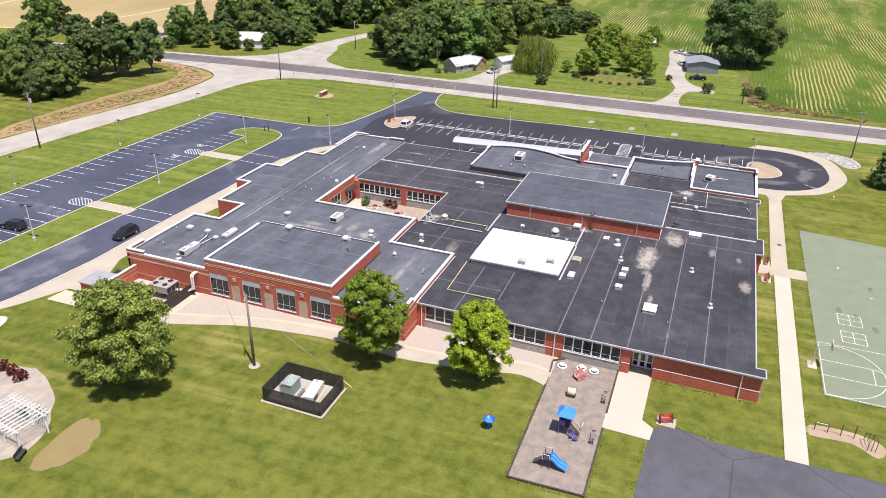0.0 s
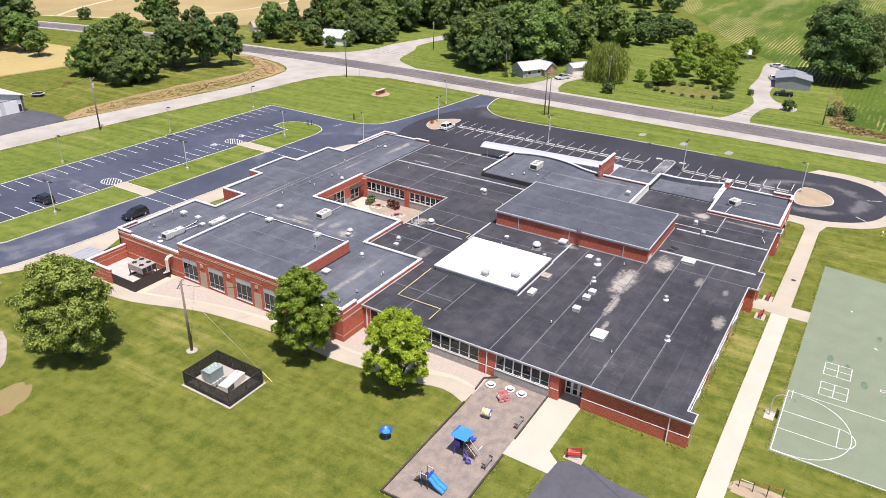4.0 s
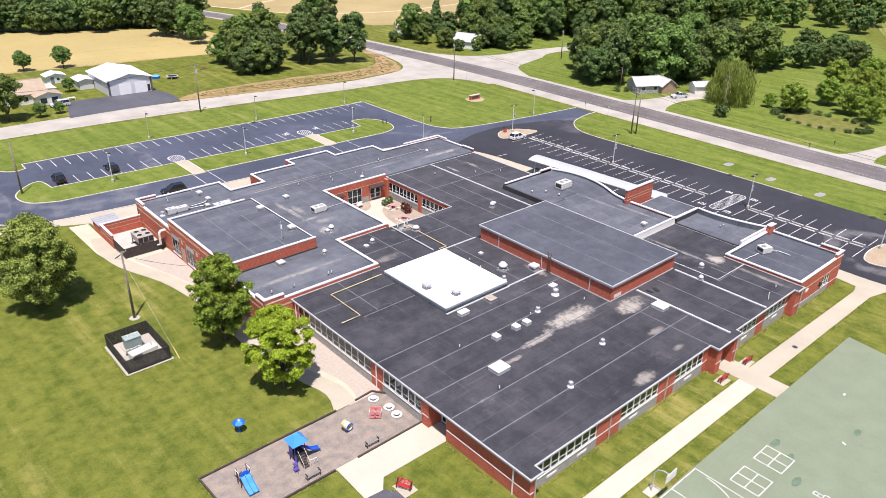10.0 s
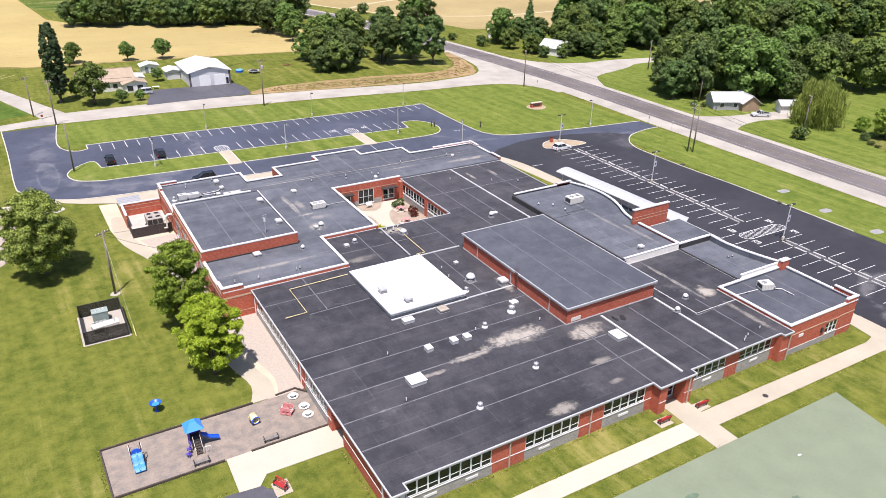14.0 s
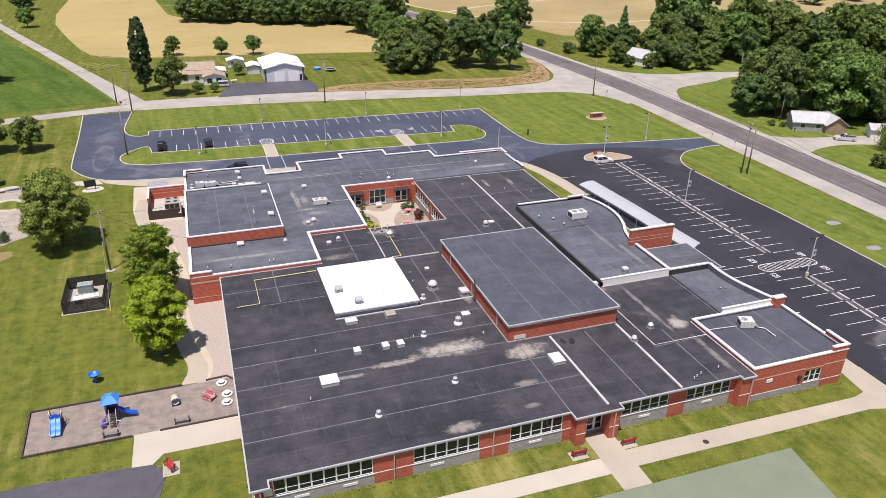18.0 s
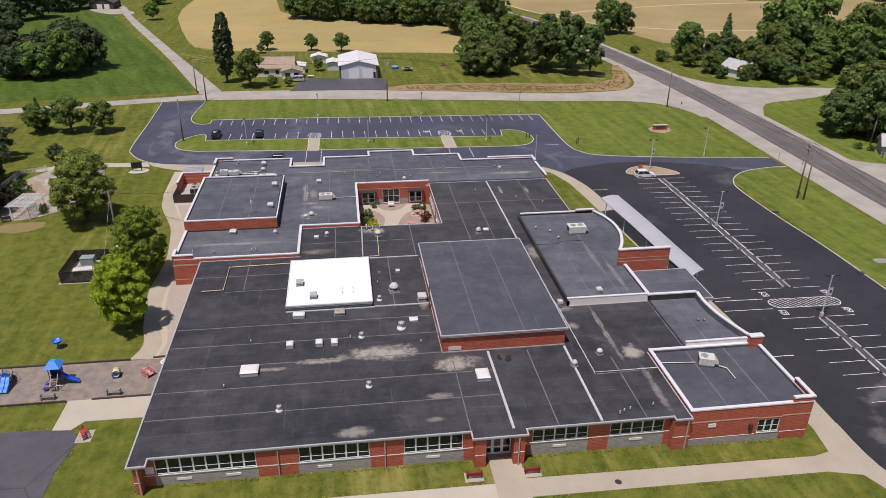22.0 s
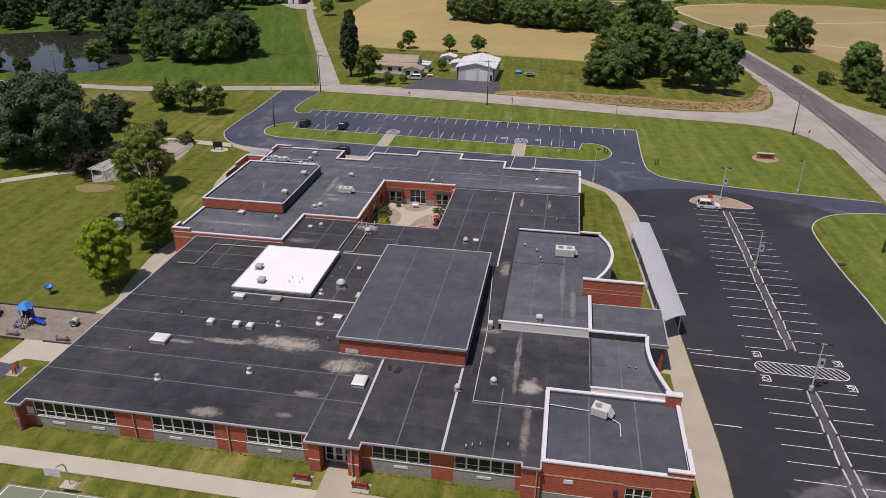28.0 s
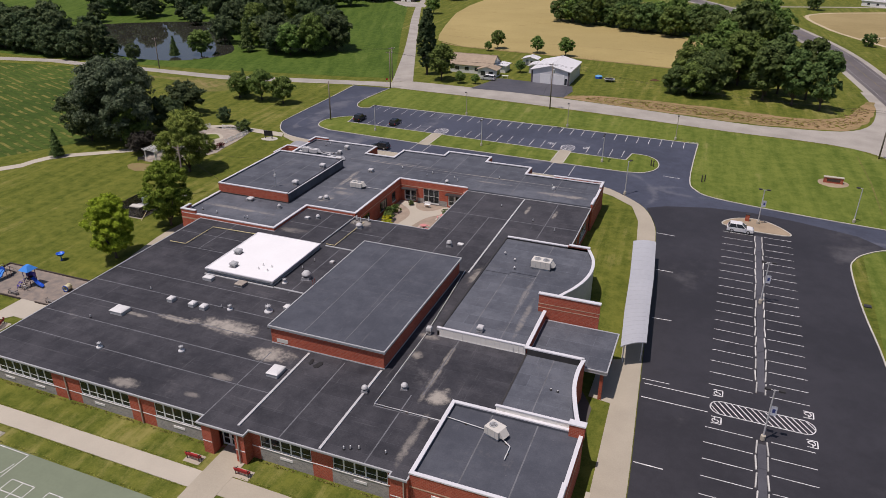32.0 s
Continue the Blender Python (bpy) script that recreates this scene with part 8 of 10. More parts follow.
def climber_stairs(ob, x, y, turn, top):
    for i in range(5):
        part("step", boxes((0.25 * i, 0.25 * i + 0.28, -0.4, 0.4, top * (5 - i) / 6 - 0.03, top * (5 - i) / 6 + 0.03)), TIMBER, ob).matrix_basis = pose(x, y, 0, 0, 0, turn)
    for s in (-0.45, 0.45):
        part("handrail", tube(bmesh.new(), [(0, s, top + 0.8), (0.7, s, top * 0.5 + 0.8), (1.4, s, 0.8), (1.45, s, 0)], 0.035, 6), mat("cream rail paint", (0.6, 0.52, 0.42), 0.5, 0.1, 0.5, 8.0), ob).matrix_basis = pose(x, y, 0, 0, 0, turn)


POST = mat("maroon post paint", (0.10, 0.03, 0.045), 0.5, 0.15, 0.5, 8.0)
tower = thing("play_tower", "playground tower with a blue hipped roof and slides", "playground", (63.9, 9.1, 0.04), 0)
tower.scale = (0.84, 0.84, 0.84)
for sx in (-0.7, 0.7):
    for sy in (-0.7, 0.7):
        part("post", lathe(bmesh.new(), (sx, sy, 0), [(0.06, 0), (0.06, 3.3)], 8), POST if sx > 0 else PURPLE, tower)
part("deck", boxes((-0.75, 0.75, -0.75, 0.75, 1.35, 1.45)), DARK_METAL, tower)
bm = bmesh.new()
e = [bm.verts.new((sx * 1.15, sy * 1.15, 3.2)) for sx, sy in ((-1, -1), (1, -1), (1, 1), (-1, 1))]
e2 = [bm.verts.new((sx * 0.35, sy * 0.35, 4.05)) for sx, sy in ((-1, -1), (1, -1), (1, 1), (-1, 1))]
for i in range(4):
    bm.faces.new((e[i], e[(i + 1) % 4], e2[(i + 1) % 4], e2[i]))
bm.faces.new(e2)
bm.faces.new(e[::-1])
part("roof", bm, BLUE_ROOF, tower, "light blue hipped plastic roof")
for (x0, x1, y0, y1) in ((-0.7, 0.7, 0.66, 0.74), (-0.74, -0.66, -0.1, 0.7), (0.66, 0.74, 0.1, 0.7)):
    part("guard_panel", boxes((x0, x1, y0, y1, 1.5, 2.35)), PURPLE, tower)
slide(tower, 0.75, -0.2, 0, 1.4, 2.3, 0.62, 1, BLUE)
climber_stairs(tower, 0.1, -0.75, -90, 1.4)
part("climbing_arch", tube(bmesh.new(), [(-0.6, -0.7, 1.4), (-1.0, -1.4, 1.2), (-1.2, -1.9, 0.7), (-1.2, -2.1, 0)], 0.05, 6), PURPLE, tower)
part("step_pod", boxes((-1.5, -0.9, -1.9, -1.4, 0.3, 0.45)), PURPLE, tower)
part("step_pod", boxes((-1.3, -0.8, -1.4, -1.0, 0.75, 0.9)), PURPLE, tower)
for dx in (0.55, 0.95):
    part("side_rail", tube(bmesh.new(), [(dx, -2.1, 0), (dx, -2.1, 1.1), (dx + 0.5, -2.2, 1.1), (dx + 0.6, -2.2, 0.6)], 0.035, 6), WHITE_METAL, tower)
duo = thing("double_slide", "freestanding double blue slide with maroon posts", "playground", (58.0, 9.3, 0.04), 0)
duo.scale = (0.82, 0.82, 0.82)
for sx in (-0.65, 0.65):
    for sy in (0.0, 0.9):
        part("post", lathe(bmesh.new(), (sx, sy, 0), [(0.05, 0), (0.05, 2.5 if sy else 2.2)], 8), POST, duo)
part("deck", boxes((-0.65, 0.65, 0.0, 0.95, 1.3, 1.38)), DARK_METAL, duo)
bm = bmesh.new()
prism(bm, [(0.6 * math.cos(a), 0.62 * math.sin(a)) for a in (math.pi * k / 10 for k in range(11))], -0.05, 0.05)
part("hood_panel", bm, BLUE, duo).matrix_basis = pose(0, -0.02, 1.75, 90, 0, 0)
slide(duo, 0, 0, -90, 1.35, 2.1, 0.66, 2, BLUE_ROOF)
climber_stairs(duo, 0.0, 0.95, 90, 1.3)
for sx in (-0.75, 0.75):
    part("side_rail", tube(bmesh.new(), [(sx, 0.95, 1.4), (sx, 0.95, 2.3), (sx, 0.1, 2.3), (sx, 0.0, 1.6)], 0.035, 6), WHITE_METAL, duo)
barrel = thing("crawl_barrel", "faded yellow crawl barrel with a blue rim", "playground", (70.6, 9.7, 0.04), 8)
barrel.scale = (0.72, 0.72, 0.72)
bm = bmesh.new()
rings = []
for yy, r in ((-0.65, 0.62), (0.65, 0.62), (0.65, 0.54), (-0.65, 0.54)):
    rings.append(ring(bm, (0, yy, 0.85), r, 16, "y"))
for a, b in zip(rings, rings[1:] + rings[:1]):
    for i in range(16):
        bm.faces.new((a[i], a[(i + 1) % 16], b[(i + 1) % 16], b[i]))
bmesh.ops.recalc_face_normals(bm, faces=bm.faces)
part("drum", bm, YELLOW, barrel, smooth=True)
for yy in (-0.7, 0.6):
    bm = bmesh.new()
    rings = [ring(bm, (0, q, 0.85), r, 16, "y") for q, r in ((yy, 0.67), (yy + 0.1, 0.67), (yy + 0.1, 0.55), (yy, 0.55))]
    for a, b in zip(rings, rings[1:] + rings[:1]):
        for i in range(16):
            bm.faces.new((a[i], a[(i + 1) % 16], b[(i + 1) % 16], b[i]))
    bmesh.ops.recalc_face_normals(bm, faces=bm.faces)
    part("rim", bm, BLUE if yy < 0 else YELLOW, barrel)
for sx in (-0.55, 0.55):
    part("leg", boxes((sx - 0.05, sx + 0.05, -0.6, 0.6, 0, 0.45)), DARK_METAL, barrel)
hut = thing("playhouse", "faded pink play panels with round holes", "playground", (74.4, 9.5, 0.04), -42)
hut.scale = (0.8, 0.8, 0.8)
for yy in (-0.6, 0.5):
    bm = bmesh.new()
    for r in ((-0.85, -0.55, 0.1, 1.05), (0.55, 0.85, 0.1, 1.05), (-0.12, 0.12, 0.1, 1.05), (-0.55, 0.55, 0.1, 0.34), (-0.55, 0.55, 0.72, 1.05)):
        box(bm, r[0], r[1], yy, yy + 0.09, r[2], r[3])
    k0 = len(bm.verts)
    prism(bm, [(-0.85, 0), (0.85, 0), (0.62, 0.28), (0.2, 0.34), (0, 0.2), (-0.2, 0.34), (-0.62, 0.28)], 0, 0.09)
    bm.verts.ensure_lookup_table()
    for v in bm.verts[k0:]:
        v.co = Vector((v.co.x, yy + v.co.z, 1.05 + v.co.y))
    bmesh.ops.recalc_face_normals(bm, faces=bm.faces)
    part("panel", bm, PINK, hut)
part("seat_shelf", boxes((-0.8, 0.8, -0.5, 0.5, 0.34, 0.42)), PINK, hut)
for sx in (-0.85, 0.8):
    part("side_rail", boxes((sx, sx + 0.05, -0.7, 0.7, 0.85, 0.95)), WHITE_METAL, hut)
for x, y in ((76.0, 12.1), (76.5, 9.7), (76.4, 8.1)):
    ob = thing("play_hat", "low white hat-shaped play seat with a dark band", "playground", (x, y, 0.04), 0, "white hat seats")
    ob.scale = (0.85, 0.85, 0.85)
    part("brim", lathe(bmesh.new(), (0, 0, 0), [(0.3, 0.02), (0.76, 0.10), (0.78, 0.18), (0.5, 0.16)], 18), WHITE_WOOD, ob, smooth=True)
    part("hat_band", lathe(bmesh.new(), (0, 0, 0), [(0.475, 0.15), (0.465, 0.34)], 16), DARK_METAL, ob)
    part("dome", lathe(bmesh.new(), (0, 0, 0), [(0.45, 0.34), (0.44, 0.5), (0.34, 0.56), (0.02, 0.58)], 16), WHITE_WOOD, ob, smooth=True)
ob = thing("spinner_bowl", "blue spinning play bowl on a post", "playground", (61.3, 17.2, 0.0), 0)
ob.scale = (0.8, 0.8, 0.8)
part("post", lathe(bmesh.new(), (0, 0, 0), [(0.3, 0), (0.12, 0.15), (0.1, 0.9)], 10), BLUE, ob)
part("bowl", lathe(bmesh.new(), (0, 0, 0), [(0.15, 0.85), (0.6, 1.15), (0.82, 1.55), (0.86, 1.6), (0.74, 1.55), (0.5, 1.2), (0.05, 1.05)], 18), BLUE, ob, smooth=True)
part("seat_ring", lathe(bmesh.new(), (0, 0, 0), [(0.5, 1.22), (0.52, 1.3), (0.3, 1.26), (0.02, 1.24)], 14), BLUE_ROOF, ob)

# climbing bars and hoop by the south walk
sheet("worn_patch", smooth_line([(74.0, -16.8), (76.0, -17.0), (76.2, -22), (74.8, -24.5), (72.6, -23.5), (74.2, -21)], 3, True), 0.03, BARE, "bare worn soil under the bars", "ground")
ob = thing("chin_bars", "row of dark chin-up bars of rising height", "playground", (75.2, -17.3, 0), 0)
for i in range(4):
    part("post", lathe(bmesh.new(), (0, -1.35 * i, 0), [(0.05, 0), (0.05, 1.1 + 0.25 * i)], 6), DARK_METAL, ob)
    if i < 3:
        part("crossbar", tube(bmesh.new(), [(0, -1.35 * i, 1.08 + 0.25 * i), (0, -1.35 * (i + 1), 1.08 + 0.25 * i)], 0.03, 6), RED if i else WHITE_METAL, ob)
ob = thing("loop_climber", "bent dark red loop climber", "playground", (74.6, -22.8, 0), 0)
for i in range(3):
    part("loop", tube(bmesh.new(), [(-1.0, -0.5 + 0.4 * i, 0), (-0.9, -0.55 + 0.4 * i, 1.2), (-0.2, -0.5 + 0.4 * i, 1.6), (0.6, -0.4 + 0.4 * i, 1.2), (0.9, -0.4 + 0.4 * i, 0)], 0.04, 6), POST, ob)
hp = thing("basketball_hoop", "grey gooseneck basketball hoop at the court edge", "basketball hoop", (89.0, -18.0, 0.0), 0)
part("footing", boxes((-0.9, 0.9, -0.5, 0.6, 0, 0.06)), CONCRETE_PALE, hp)
part("pole", tube(bmesh.new(), [(0, 0.1, 0), (0, 0.1, 2.4), (0, -0.2, 3.0), (0, -0.8, 3.3), (0, -1.6, 3.3)], 0.07, 8), GALV, hp)
part("backboard", boxes((-0.9, 0.9, -1.66, -1.6, 2.75, 3.8)), WHITE_METAL, hp)
part("rim", tube(bmesh.new(), [(0.23 * math.cos(k * 0.5236), -1.95 + 0.23 * math.sin(k * 0.5236), 3.05) for k in range(13)], 0.015, 5), RED, hp)

# ---- transformer and chiller enclosures ----


def mesh_material(name, col, hole):
    m = bpy.data.materials.new(name)
    m.use_nodes = True
    t = m.node_tree
    bs = t.nodes["Principled BSDF"]
    bs.inputs["Base Color"].default_value, bs.inputs["Roughness"].default_value = (*col, 1), 0.8
    tp = t.nodes.new("ShaderNodeBsdfTransparent")
    mx = t.nodes.new("ShaderNodeMixShader")
    geo = t.nodes.new("ShaderNodeNewGeometry")
    n = noise_node(t, geo.outputs["Position"], 30.0, 2)
    t.links.new(math_node(t, "MULTIPLY", ramp(t, n, 0.35, 0.65), hole), mx.inputs[0])
    t.links.new(bs.outputs[0], mx.inputs[1])
    t.links.new(tp.outputs[0], mx.inputs[2])
    t.links.new(mx.outputs[0], t.nodes["Material Output"].inputs[0])
    return m


SCREEN = mesh_material("black privacy mesh", (0.03, 0.027, 0.024), 0.5)


def mesh_fence(corners, h, label, closed=True, m=None):
    ob = thing("mesh_fence", label, "fence")
    n = len(corners)
    for i in range(n if closed else n - 1):
        a, b = Vector(corners[i]), Vector(corners[(i + 1) % n])
        k = max(1, round((b - a).length / 2.6))
        for j in range(k):
            p, q = a.lerp(b, j / k), a.lerp(b, (j + 1) / k)
            z = gz(p.x)
            part("fence_panel", strip(bmesh.new(), [tuple(p), tuple(q)], 0.03, z + 0.05, z + h), m or SCREEN, ob)
            part("post", lathe(bmesh.new(), (p.x, p.y, z), [(0.045, 0), (0.045, h + 0.05)], 6), DARK_METAL, ob)
            part("top_rail", tube(bmesh.new(), [(p.x, p.y, z + h), (q.x, q.y, z + h)], 0.03, 5), DARK_METAL, ob)
    return ob


sheet("equipment_pad", rect(55.4, 61.4, 35.3, 43.6), 0.05, GRAVEL, "pale gravel and concrete pad of the transformer yard", "pad")
mesh_fence([(55.7, 43.3), (55.7, 35.6), (61.1, 35.6), (61.1, 43.3)], 2.0, "black mesh fence round the transformer")
ob = thing("transformer", "grey-green pad transformer with radiator fins", "transformer", (58.3, 41.2, 0.05), 0)
part("plinth", boxes((-1.3, 1.3, -1.1, 1.1, 0, 0.15)), CONCRETE, ob)
SAGE = mat("sage green enamel", (0.27, 0.33, 0.30), 0.5, 0.12, 0.8, 8.0)
part("tank", boxes((-1.0, 1.0, -0.8, 0.5, 0.15, 1.7)), SAGE, ob)
part("lid", boxes((-1.05, 1.05, -0.85, 0.55, 1.7, 1.78)), SAGE, ob)
for i in range(7):
    part("fin", boxes((-0.9 + i * 0.28, -0.84 + i * 0.28, 0.5, 0.95, 0.35, 1.5)), GALV, ob)
for i in range(3):
    part("bushing", lathe(bmesh.new(), (-0.5 + i * 0.5, -0.2, 1.78), [(0.1, 0), (0.06, 0.3), (0.1, 0.35)], 8), WHITE_METAL, ob)
ob = thing("generator", "beige boxed standby generator in the yard", "generator", (58.6, 38.2, 0.05), 8)
part("plinth", boxes((-1.9, 1.9, -0.9, 0.9, 0, 0.12)), CONCRETE, ob)
part("housing", boxes((-1.7, 1.7, -0.65, 0.65, 0.12, 1.15)), FASCIA, ob)
part("louvre", boxes((-1.6, -0.4, -0.66, -0.64, 0.3, 1.0)), DARK_METAL, ob)
part("exhaust", lathe(bmesh.new(), (1.2, 0, 1.15), [(0.07, 0), (0.07, 0.5)], 8), GALV, ob)
part("base_tank", boxes((-1.7, 1.7, -0.6, 0.6, 0.02, 0.12)), DARK_METAL, ob)
ob = thing("cable_rack", "row of small meter boxes on a rack", "electrical box", (57.0, 39.6, 0.05), 0)
for i in range(4):
    part("meter_box", boxes((i * 0.5, i * 0.5 + 0.35, 0, 0.25, 0.3, 0.8)), GREY_METAL, ob)
part("rail", boxes((-0.1, 2.0, 0.1, 0.16, 0.0, 0.3)), DARK_METAL, ob)

sheet("yard_walk", [(64.6, 65.8), (73.3, 65.8), (73.3, 66.95), (66.5, 66.95), (66.3, 85.0), (63.2, 85.4), (63.6, 72.0)], 0.058, CONCRETE_WARM, "pale concrete apron round the chiller yard", "path")
sheet("equipment_pad", rect(66.5, 73.3, 66.9, 78.2), 0.075, mat("grey pad concrete", (0.46, 0.43, 0.385), 0.9, 0.18, 1.5, 6.0), "grey concrete pad of the chiller yard", "pad")
mesh_fence([(66.6, 72.0), (66.6, 67.0), (73.2, 67.0)], 1.8, "dark louvred fence of the chiller yard", False, mat("dark slat screen", (0.05, 0.04, 0.038), 0.7, 0.25, 0.4, 9.0))
wl = thing("wall_yard", "red brick yard walls with pale coping", "wall", kind="structure")
part("brick", boxes((66.4, 66.7, 72.0, 77.6, -0.3, 2.4), (66.4, 73.3, 77.6, 77.9, -0.3, 2.4)), BRICK, wl)
coping([(66.55, 72.0), (66.55, 77.75), (73.3, 77.75)], 2.5, 0.4, parent=wl)
for z_ in (1.2, 1.9):
    part("band", boxes((66.38, 66.72, 71.98, 77.6, z_, z_ + 0.07), (66.72, 73.3, 77.57, 77.6, z_, z_ + 0.07)), BAND, wl)
ob = thing("refuse_shed", "low shed with a pale metal roof", "shed", (68.2, 79.9, 0.06), 0)
part("wall", boxes((-1.8, 1.8, -1.9, 1.9, 0, 2.0)), BRICK, ob)
part("roof", boxes((-2.0, 2.0, -2.1, 2.2, 2.0, 2.12)), STEEL_GREY, ob, "grey metal roof")
for i in range(5):
    part("roof_rib", boxes((-2.0, 2.0, -1.7 + i * 0.85, -1.66 + i * 0.85, 2.12, 2.16)), STEEL_GREY, ob)
ob = thing("dumpster", "dark blue refuse container", "dumpster", (71.6, 79.8, 0.06), 0)
part("bin", prism(bmesh.new(), rect(-0.9, 0.9, -0.8, 0.8), 0, 1.2), mat("dark blue steel", (0.03, 0.05, 0.10), 0.6, 0.2, 0.6, 8.0), ob)
for sx in (-0.46, 0.46):
    part("lid", boxes((sx - 0.44, sx + 0.44, -0.85, 0.85, 1.2, 1.26)), RUBBER, ob)
ch = thing("chiller", "tan air-cooled chiller with four top fans", "chiller", (70.8, 70.4, 0.08), 0)
ch.scale = (0.86, 0.86, 0.86)
part("skid", boxes((-1.7, 1.7, -2.0, -1.85, 0.0, 0.2), (-1.7, 1.7, 1.85, 2.0, 0.0, 0.2)), DARK_METAL, ch)
for sx in (-1.4, 1.4):
    for sy in (-1.8, 1.8):
        part("leg", boxes((sx - 0.08, sx + 0.08, sy - 0.08, sy + 0.08, 0.15, 1.4)), DARK_METAL, ch)
part("coil_box", boxes((-1.5, 1.5, -1.95, 1.95, 1.3, 2.5)), mat("tan coil box", (0.36, 0.31, 0.26), 0.6, 0.15, 0.6, 8.0), ch)
part("compressor", lathe(bmesh.new(), (0, 0, 0.3), [(0.4, 0), (0.45, 0.2), (0.45, 0.7), (0.3, 0.9)], 12), DARK_METAL, ch)
for sx in (-0.75, 0.75):
    for sy in (-0.95, 0.95):
        fr_ = part("fan_shroud", lathe(bmesh.new(), (sx, sy, 2.5), [(0.62, 0), (0.58, 0.14)], 16), GREY_METAL, ch)
        part("fan_opening", lathe(bmesh.new(), (sx, sy, 2.5), [(0.5, 0.142), (0.5, 0.15)], 16), RUBBER, fr_)
for i in range(3):
    part("coil_grille", boxes((-1.45 + i, -0.6 + i, -1.97, -1.95, 1.4, 2.4)), DARK_METAL, ch)
for dy in (0.0, 0.35):
    pp = thing("chilled_pipe", "pale insulated pipe bent into the wall", "pipe", (72.3, 66.2 + dy, 0.08), 0)
    part("pipe", tube(bmesh.new(), [(-0.9, 1.2, 0.9), (0, 0.6, 0.9), (0.0, 0.0, 1.2), (0, 0, 3.2), (0.3, 0, 3.5), (1.2, 0, 3.5)], 0.13, 8), FASCIA, pp)

# ---- memorial garden ----
pg = thing("pergola", "white timber pergola over the garden seat", "pergola", (40.7, 64.8, 0.05), -8)
for sx in (-1.6, 1.6):
    for sy in (-2.8, 0, 2.8):
        part("post", boxes((sx - 0.08, sx + 0.08, sy - 0.08, sy + 0.08, 0, 2.4)), WHITE_WOOD, pg)
    part("beam", boxes((sx - 0.06, sx + 0.06, -3.2, 3.2, 2.4, 2.6)), WHITE_WOOD, pg)
for i in range(11):
    part("rafter", boxes((-2.3, 2.3, -3.1 + i * 0.62, -3.03 + i * 0.62, 2.6, 2.78)), WHITE_WOOD, pg)
for i in range(8):
    part("lattice_slat", boxes((1.66, 1.7, -2.7 + i * 0.34, -2.62 + i * 0.34, 0.3, 2.3)), WHITE_WOOD, pg)
for i in range(5):
    part("top_lath", boxes((-2.0 + i * 0.95, -1.94 + i * 0.95, -3.2, 3.2, 2.78, 2.83)), WHITE_WOOD, pg)


def picket_fence(pts, label):
    ob = thing("picket_fence", label, "fence")
    for a, b in zip(pts, pts[1:]):
        a, b = Vector(a), Vector(b)
        L_ = (b - a).length
        for z0 in (0.3, 0.95):
            part("rail", strip(bmesh.new(), [tuple(a), tuple(b)], 0.05, z0, z0 + 0.08), WHITE_WOOD, ob)
        n = int(L_ / 0.3)
        for i in range(n + 1):
            p = a.lerp(b, i / n)
            r = 0.07 if i % 8 == 0 else 0.035
            part("picket" if i % 8 else "post", boxes((p.x - r, p.x + r, p.y - r, p.y + r, 0.03, 1.25 if i % 8 == 0 else 1.1)), WHITE_WOOD, ob)
    return ob


picket_fence([(47.7, 79.2), (48.0, 88.2)], "white picket fence along the garden path")
picket_fence([(30.4, 77.0), (31.2, 86.6), (35.8, 89.2)], "white picket fence at the garden back")
picket_fence([(39.4, 89.4), (46.4, 90.2)], "white rail fence at the garden gate")
sheet("garden_soil", ragged([(40.0, 76.4), (40.4, 71.6), (36, 71), (32, 74), (31.6, 82), (36, 82.5)], 0.4, 13), 0.06, BARE, "bare orange garden soil", "ground")
for x, y in ((48.3, 74.5), (47.9, 72.6), (43.4, 64.6), (42.8, 66.2), (48.6, 76.4)):
    shrub(x, y, 0.8, LEAF_RED if y > 72 else LEAF_DARK, "small rusty garden shrub")
ob = thing("bench", "dark metal garden bench by the pergola", "bench", (38.0, 61.4, 0.04), 20)
part("seat", boxes((-0.8, 0.8, -0.25, 0.25, 0.4, 0.45)), DARK_METAL, ob)
part("backrest", boxes((-0.8, 0.8, 0.22, 0.27, 0.45, 0.9)), DARK_METAL, ob)
for sx in (-0.7, 0.7):
    part("leg", boxes((sx - 0.03, sx + 0.03, -0.22, 0.22, 0, 0.4)), DARK_METAL, ob)
sheet("garden_lawn", ragged([(43.5, 82.5), (41.0, 84.6), (38.6, 83.6), (39.4, 81.0), (42.0, 80.2)], 0.2, 15), 0.075, LAWN_GREEN, "small oval lawn in the memorial garden", "grass")
kerb(smooth_line([(44.0, 82.5), (41.0, 85.2), (38.0, 83.8), (39.0, 80.6), (42.2, 79.6)], 3, True), True, "garden_path", CONCRETE_PALE, 0.9, 0.07, "pale ring path round the small oval lawn")
for x, y in ((35.5, 74.5), (36.4, 77.0), (34.8, 79.0)):
    tagged(link("garden_post", boxes((x - 0.07, x + 0.07, y - 0.07, y + 0.07, 0.05, 1.3)), WOOD_POLE), "rough wooden post in the garden soil", "post")
ob = thing("notice_board", "black message board on two posts", "sign", (55.1, 86.9, 0.0), 8)
part("board", boxes((-1.1, 1.1, -0.1, 0.1, 0.7, 1.95)), RUBBER, ob)
for sx in (-0.9, 0.9):
    part("post", boxes((sx - 0.08, sx + 0.08, -0.08, 0.08, 0, 0.7)), DARK_METAL, ob)
part("rim", boxes((-1.18, 1.18, -0.12, 0.12, 1.95, 2.03)), DARK_METAL, ob)
sheet("sign_bed", smooth_line([(53.4, 86.0), (55.4, 85.2), (57.4, 86.2), (57.0, 88.0), (54.6, 88.4)], 3, True), 0.04, KERB, "small gravel bed under the board", "ground")
